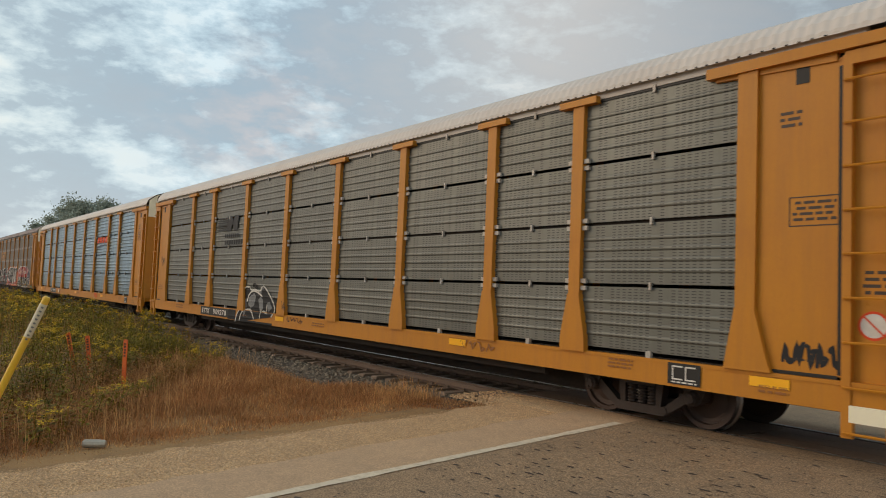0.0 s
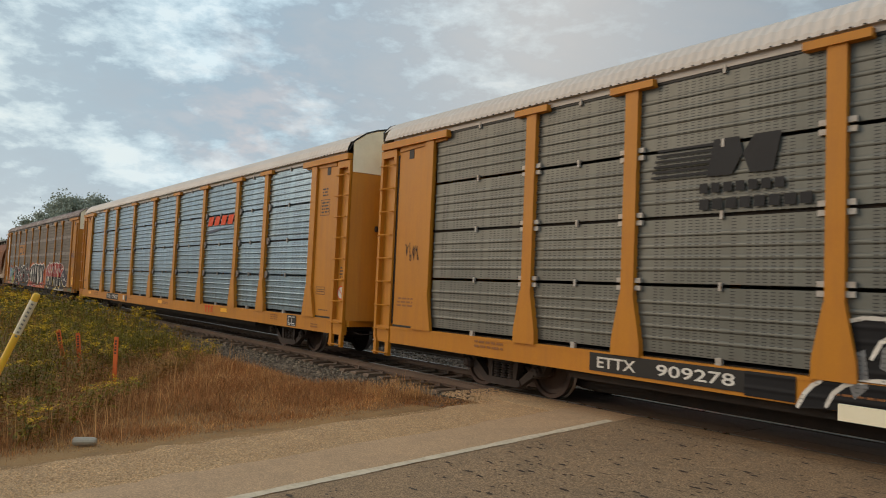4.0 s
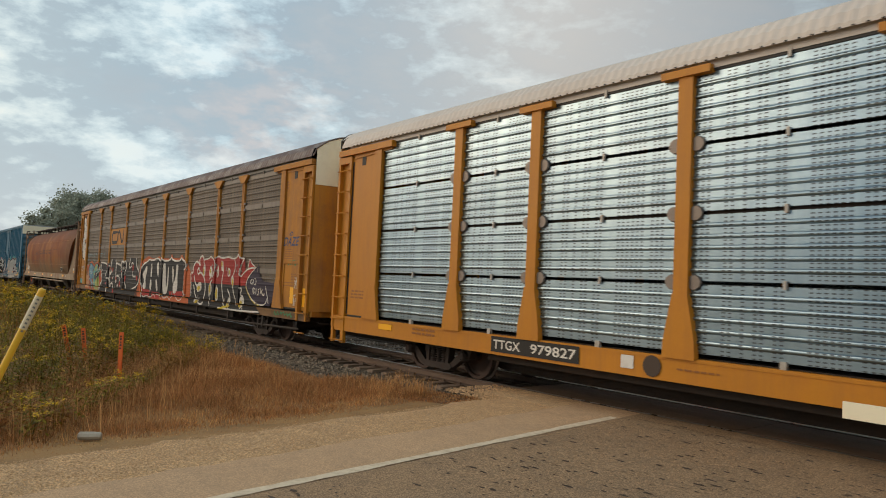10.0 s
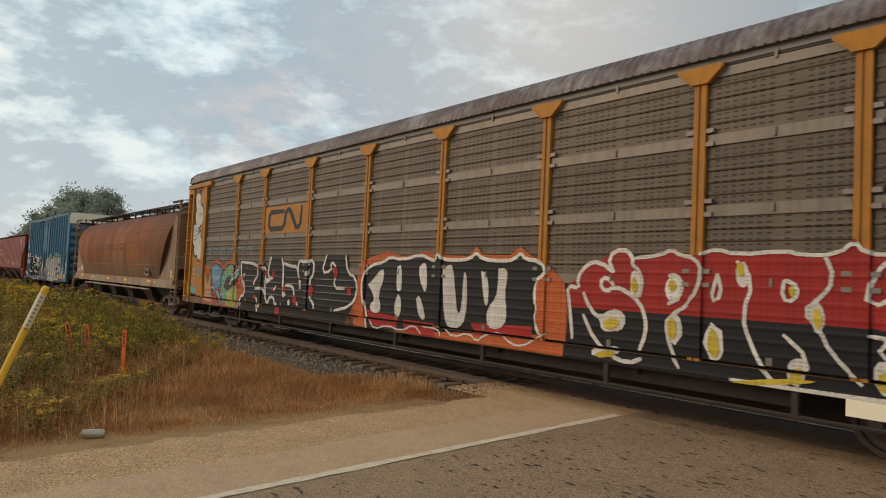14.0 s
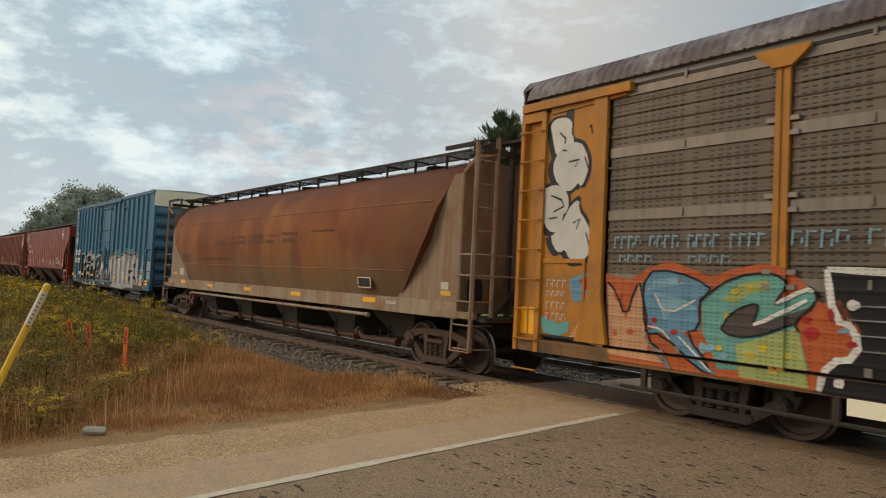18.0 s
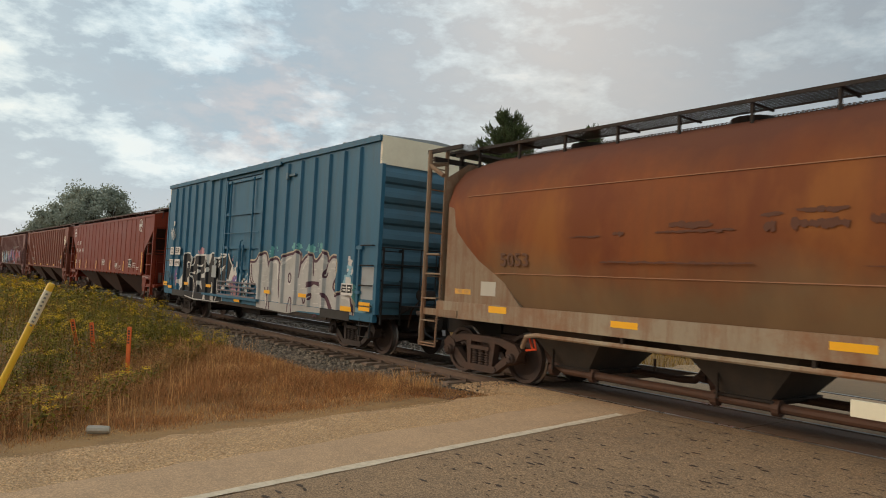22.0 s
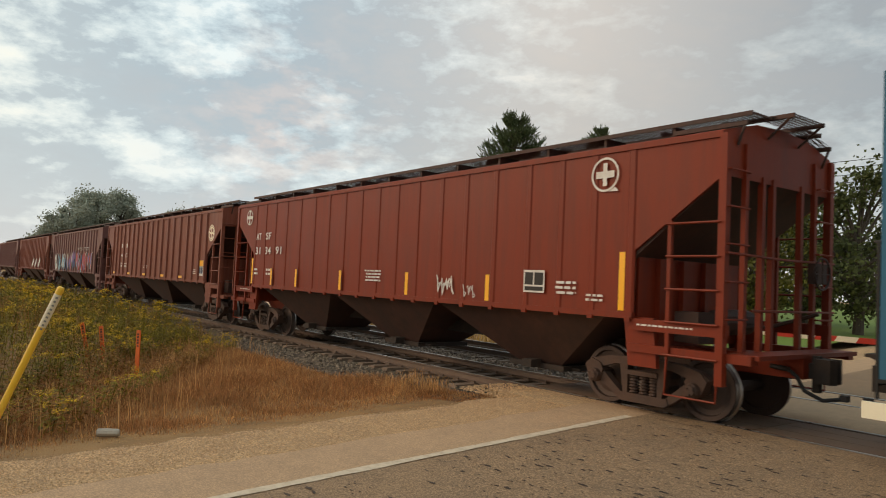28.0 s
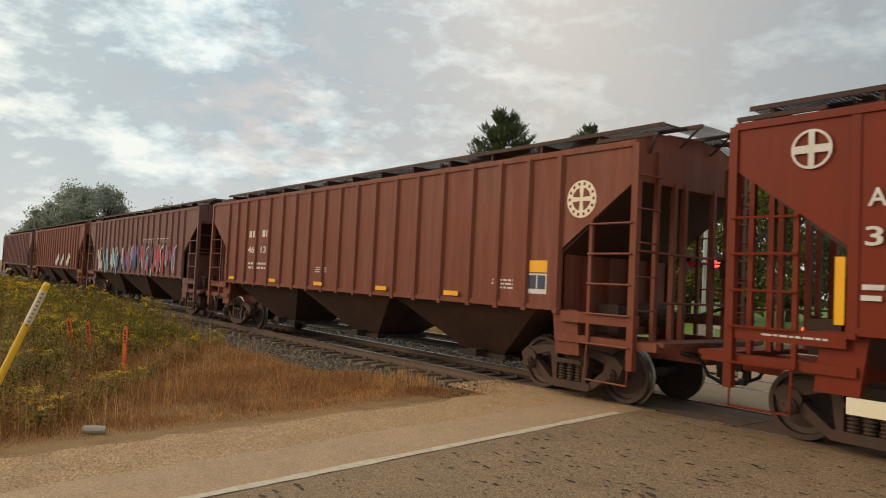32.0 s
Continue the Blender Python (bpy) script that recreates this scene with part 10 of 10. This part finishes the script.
def mark_hoppers():
    y = -1.5035

    def emblem(car, x, z, r, cream=False, tail=False):
        """A round emblem: a ring with a cross in it."""
        m = CREAM if cream else WHITE
        s = Shape()
        n = 28
        if cream:
            s.add([(x + r * math.cos(k * math.tau / n), y, z + r * math.sin(k * math.tau / n)) for k in range(n)], [tuple(range(n))])
            disc = part("emblem", s, m, car, "round cream emblem", fix=False)
            s = Shape()
            for a in range(4):
                c = a * math.tau / 4 + math.tau / 8
                s.add([(x + r * 0.14 * math.cos(c), y - 0.003, z + r * 0.14 * math.sin(c))] + [(x + r * 0.62 * math.cos(c + f), y - 0.003, z + r * 0.62 * math.sin(c + f)) for f in (-0.55, -0.3, 0, 0.3, 0.55)], [tuple(range(6))])
            for a in range(14):
                c = a * math.tau / 14
                s.add([(x + q * r * math.cos(c + f), y - 0.003, z + q * r * math.sin(c + f)) for q, f in ((0.74, -0.09), (0.9, -0.09), (0.9, 0.09), (0.74, 0.09))], [(0, 1, 2, 3)])
            part("emblem_field", s, RED_OLD, disc, fix=False)
            return
        rows = [[(x + q * r * math.cos(k * math.tau / n), y, z + q * r * math.sin(k * math.tau / n)) for q in (0.87, 1.0)] for k in range(n + 1)]
        s.sheet(rows)
        w = 0.66 if tail else 0.88
        patch(s, [(x - 0.15 * r, z - w * r), (x + 0.15 * r, z - w * r), (x + 0.15 * r, z + w * r), (x - 0.15 * r, z + w * r)], y)
        for q in (-1, 1):
            patch(s, sorted([(x + q * 0.15 * r, z - 0.2 * r), (x + q * w * r, z - 0.2 * r)]) + sorted([(x + q * 0.15 * r, z + 0.2 * r), (x + q * w * r, z + 0.2 * r)], reverse=True), y)
        if tail:
            patch(s, [(x + 0.3 * r, z - 1.0 * r), (x + 1.0 * r, z - 1.0 * r), (x + 0.75 * r, z - 0.75 * r)], y)
        part("emblem", s, WHITE, car, "round white emblem with a cross", fix=False)

    car = HOPPER_ONE
    y = -1.534
    emblem(car, 6.62, 3.6, 0.27, tail=True)
    emblem(car, -7.62, 3.58, 0.24)
    y = -1.534
    s = Shape()
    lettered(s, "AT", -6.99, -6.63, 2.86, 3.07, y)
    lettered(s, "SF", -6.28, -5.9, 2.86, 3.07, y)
    s2 = Shape()
    for word, x0, x1 in (("31", -7.01, -6.65), ("34", -6.29, -5.88), ("91", -5.54, -5.14)):
        lettered(s2, word, x0, x1, 2.42, 2.64, y)
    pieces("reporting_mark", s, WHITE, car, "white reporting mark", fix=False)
    pieces("car_number", s2, WHITE, car, "white car number", fix=False)
    s = Shape()
    bars(s, -7.05, -6.75, 1.78, 2.02, y, 2, 3)
    bars(s, -6.15, -5.8, 1.78, 2.02, y, 2, 4)
    bars(s, -0.45, 0.25, 1.76, 2.05, y, 4, 5)
    bars(s, 5.65, 6.1, 1.7, 1.95, y, 3, 6)
    bars(s, 6.3, 6.65, 1.62, 1.76, y, 2, 7)
    tagged(part("stencil", s, WHITE, car, fix=False), kind="stuff")
    s = Shape()
    bars(s, 7.25, 8.2, 1.31, 1.36, -1.503, 1, 7)
    bars(s, -8.2, -7.4, 1.31, 1.36, -1.503, 1, 8)
    tagged(part("stencil", s, WHITE, car, fix=False), kind="stuff")
    for x, z1 in ((-7.28, 2.3), (-5.7, 2.0), (-4.05, 2.0), (-1.57, 2.0), (1.25, 2.0), (3.9, 2.0), (6.98, 2.4)):
        s = Shape()
        plate(s, x - 0.055, x + 0.055, 1.52, z1, -1.5035 if x in (1.25, 3.9) or abs(x) > 6.9 else -1.563)
        part("reflector", s, REFLECT, car, "yellow reflective strip", fix=False)
    s = Shape()
    plate(s, 4.9, 5.4, 1.72, 2.1, y)
    box = part("data_plate", s, WHITE, car, "white-framed data plate", fix=False)
    s = Shape()
    plate(s, 4.93, 5.13, 1.85, 2.06, y - 0.003)
    plate(s, 5.16, 5.37, 1.85, 2.06, y - 0.003)
    plate(s, 4.93, 5.37, 1.75, 1.82, y - 0.003)
    part("data_field", s, BLACK, box, fix=False)
    s = Shape()
    scrawl(s, 2.35, 2.95, 1.55, 1.98, y, 4, 0.035, 51)
    scrawl(s, 3.2, 3.6, 1.55, 1.8, y, 3, 0.02, 52)
    pieces("tag", s, FLAT["white"], car, "white scrawled tag", fix=False)
    # second hopper
    car = HOPPER_TWO
    y = -1.5035
    emblem(car, 7.58, 3.2, 0.3, cream=True)
    s = Shape()
    for x0 in (-5.5, -5.22, -4.55, -4.28):
        plate(s, x0, x0 + 0.2, 2.82, 3.02, y)
    part("reporting_mark", s, WHITE, car, fix=False)
    s = Shape()
    lettered(s, "466 138", -5.55, -4.0, 2.35, 2.55, y)
    part("car_number", s, WHITE, car, fix=False)
    s = Shape()
    bars(s, -5.5, -4.1, 1.85, 2.1, y, 2, 13)
    bars(s, -1.2, -0.6, 1.85, 2.0, y, 3, 14)
    bars(s, 5.55, 6.1, 1.7, 1.9, y, 3, 15)
    tagged(part("stencil", s, WHITE, car, fix=False), kind="stuff")
    for x in (-6.6, -3.6, -0.9, 2.0, 4.45):
        s = Shape()
        plate(s, x - 0.22, x + 0.22, 1.53, 1.62, -1.563)
        part("reflector", s, REFLECT, car, fix=False)
    s = Shape()
    plate(s, 6.45, 6.9, 2.02, 2.22, y)
    part("reflector", s, REFLECT, car, fix=False)
    s = Shape()
    plate(s, 6.45, 6.9, 1.66, 2.0, y)
    box = part("data_plate", s, WHITE, car, fix=False)
    s = Shape()
    plate(s, 6.48, 6.66, 1.74, 1.97, y - 0.003)
    plate(s, 6.69, 6.87, 1.74, 1.97, y - 0.003)
    part("data_field", s, BLUEINK, box, fix=False)
    # third hopper: blue, pink and white graffiti
    car = HOPPER_THREE
    coats = {c: Shape() for c in ("white", "sky", "blue", "red", "violet", "black")}
    rng = random.Random(64)
    zones = ((-6.2, -4.6, ("white", "white", "sky", "black")), (-4.6, -1.2, ("sky", "blue", "sky", "white")), (-1.2, 1.0, ("white", "blue", "red", "violet")), (1.0, 6.4, ("red", "blue", "violet", "red", "sky")))
    order = list(coats)
    for x0, x1, cols in zones:
        for k in range(int((x1 - x0) * 9)):
            col = rng.choice(cols)
            low, high = (1.55, 2.1) if col == "blue" and rng.random() < 0.7 else (1.7, 2.6 - 0.25 * rng.random())
            z = rng.uniform(low, high)
            blob(coats[col], rng.uniform(x0, x1), z, rng.uniform(0.06, 0.17), rng.uniform(0.16, 0.42), -1.5635 - 0.0025 * order.index(col), 10, 200 + k, 0.3)
    for x in (-5.6, -2.6, 0.2, 2.6, 4.6, 6.3):
        ribbon(coats["white"], curve([(x, 1.6), (x + 0.15, 2.0), (x - 0.1, 2.45), (x + 0.35, 2.65)]), 0.07, -1.582)
    for col, s in coats.items():
        pieces("graffiti", s, FLAT[col], car, "sprayed blue, red and white graffiti", fix=False)
    s = Shape()
    runes(s, 2.0, 5.6, 2.72, 2.95, -1.5645, 9, 0.05, 62)
    pieces("graffiti", s, FLAT["white"], car, fix=False)
    car = HOPPER_FOUR
    s = Shape()
    for x, w in ((1.0, 1.0), (2.6, 0.8), (4.4, 1.2)):
        for k in range(3):
            blob(s, x + 0.3 * k, 1.75 + 0.18 * k, 0.28 * w, 0.22, -1.5635, 10, int(x * 10) + k, 0.3)
    pieces("graffiti", s, FLAT["white"], car, "white graffiti blobs", fix=False)
    # round-sided hopper
    car = ROUND_HOPPER
    for x0, x1, z0, z1 in ((5.55, 6.1, 1.26, 1.37), (-1.42, -0.9, 1.24, 1.34), (1.83, 2.4, 1.24, 1.34), (-4.6, -4.1, 1.24, 1.34), (-7.4, -6.92, 1.28, 1.4)):
        s = Shape()
        plate(s, x0, x1, z0, z1, -1.4235)
        part("reflector", s, REFLECT, car, "yellow reflective tape", fix=False)
    for a, b in (((8.36, 8.68, 1.53, 1.63), (8.36, 8.6, 1.65, 1.8)), ((-8.42, -7.95, 1.58, 1.68), (-7.66, -7.25, 1.58, 1.84))):
        s = Shape()
        plate(s, *a, -1.3435 if a[0] > 0 else -1.4035)
        part("reflector", s, REFLECT_DULL, car, fix=False)
        s = Shape()
        plate(s, *b, -1.3435 if a[0] > 0 else -1.4035)
        part("placard", s, REFLECT_WHITE, car, "pale placard", fix=False)
    s = Shape()
    s.add([(5.42, -1.485, 1.58), (5.98, -1.485, 1.58), (5.98, -1.515, 1.82), (5.42, -1.515, 1.82)], [(0, 1, 2, 3)])
    box = part("data_plate", s, CREAM, car, "framed data plate", fix=False)
    s = Shape()
    s.add([(5.45, -1.491, 1.6), (5.95, -1.491, 1.6), (5.95, -1.518, 1.8), (5.45, -1.518, 1.8)], [(0, 1, 2, 3)])
    part("data_field", s, BLACK, box, fix=False)
    s = Shape()
    bars(s, 6.5, 6.9, 1.26, 1.33, -1.4235, 2, 5)
    tagged(part("stencil", s, WHITE, car, fix=False), kind="stuff")
    s = Shape()
    rng = random.Random(71)
    for x0, x1, z0, z1 in ((-5.35, -4.75, 2.60, 2.63), (-4.5, -4.3, 2.62, 2.68), (-3.75, -2.6, 2.64, 2.68), (-3.5, -2.9, 2.7, 2.78), (-4.7, -2.3, 2.21, 2.24), (-1.0, -0.05, 2.2, 2.215), (-2.2, -1.95, 2.8, 2.86), (-2.15, -2.02, 2.6, 2.78),
                           (-1.75, -1.2, 2.84, 2.9), (-1.85, -1.15, 2.64, 2.78), (-0.95, -0.78, 2.68, 2.8), (-0.7, 0.1, 2.84, 2.94), (-0.75, 0.15, 2.66, 2.8), (0.35, 0.9, 2.68, 2.74), (0.5, 1.0, 2.86, 2.89), (1.4, 2.3, 2.88, 2.95), (1.5, 2.15, 2.66, 2.78), (3.1, 4.3, 2.93, 2.96)):
        n = max(int((x1 - x0) / 0.11), 2)
        for k in range(n):
            f = (k + 0.5) / n
            blob(s, x0 + (x1 - x0) * f, (z0 + z1) / 2 + rng.uniform(-0.01, 0.01), (x1 - x0) / n * rng.uniform(0.55, 0.9), (z1 - z0) * rng.uniform(0.3, 0.62), -1.575 - 0.0003 * k, 10, rng.randrange(9999), 0.4)
    pieces("worn_lettering", s, WORN, car, "dark worn blotches of old lettering", fix=False)
    s, t = Shape(), Shape()
    lettered(t, "5053", -7.0, -6.3, 2.13, 2.36, -1.5)
    s.add([(a, -1.555 - 0.1 * (c - 2.25), c) for a, b, c in t.v], t.f)
    pieces("worn_number", s, FAINT, car, "faint worn number", fix=False)


mark_hoppers()

# ---- motion: the train rolls from left to right, and every wheel turns ----
def motions():
    at = lambda t: float(np.interp(t, [r[0] for r in ROLLED], [r[1] for r in ROLLED]))
    for car, u in CARS:
        walk(car, [(t, pose(u + s, 0, 0)) for t, s in ROLLED])
    steps = [k * 0.12 for k in range(267)] + [32.0]
    turned = [(t, math.degrees(at(t) / WHEEL_R)) for t in steps]
    for w, x in WHEELSETS:
        walk(w, [(t, pose(x, 0, WHEEL_R) @ Matrix.Rotation(radians(a), 4, "Y")) for t, a in turned])


motions()
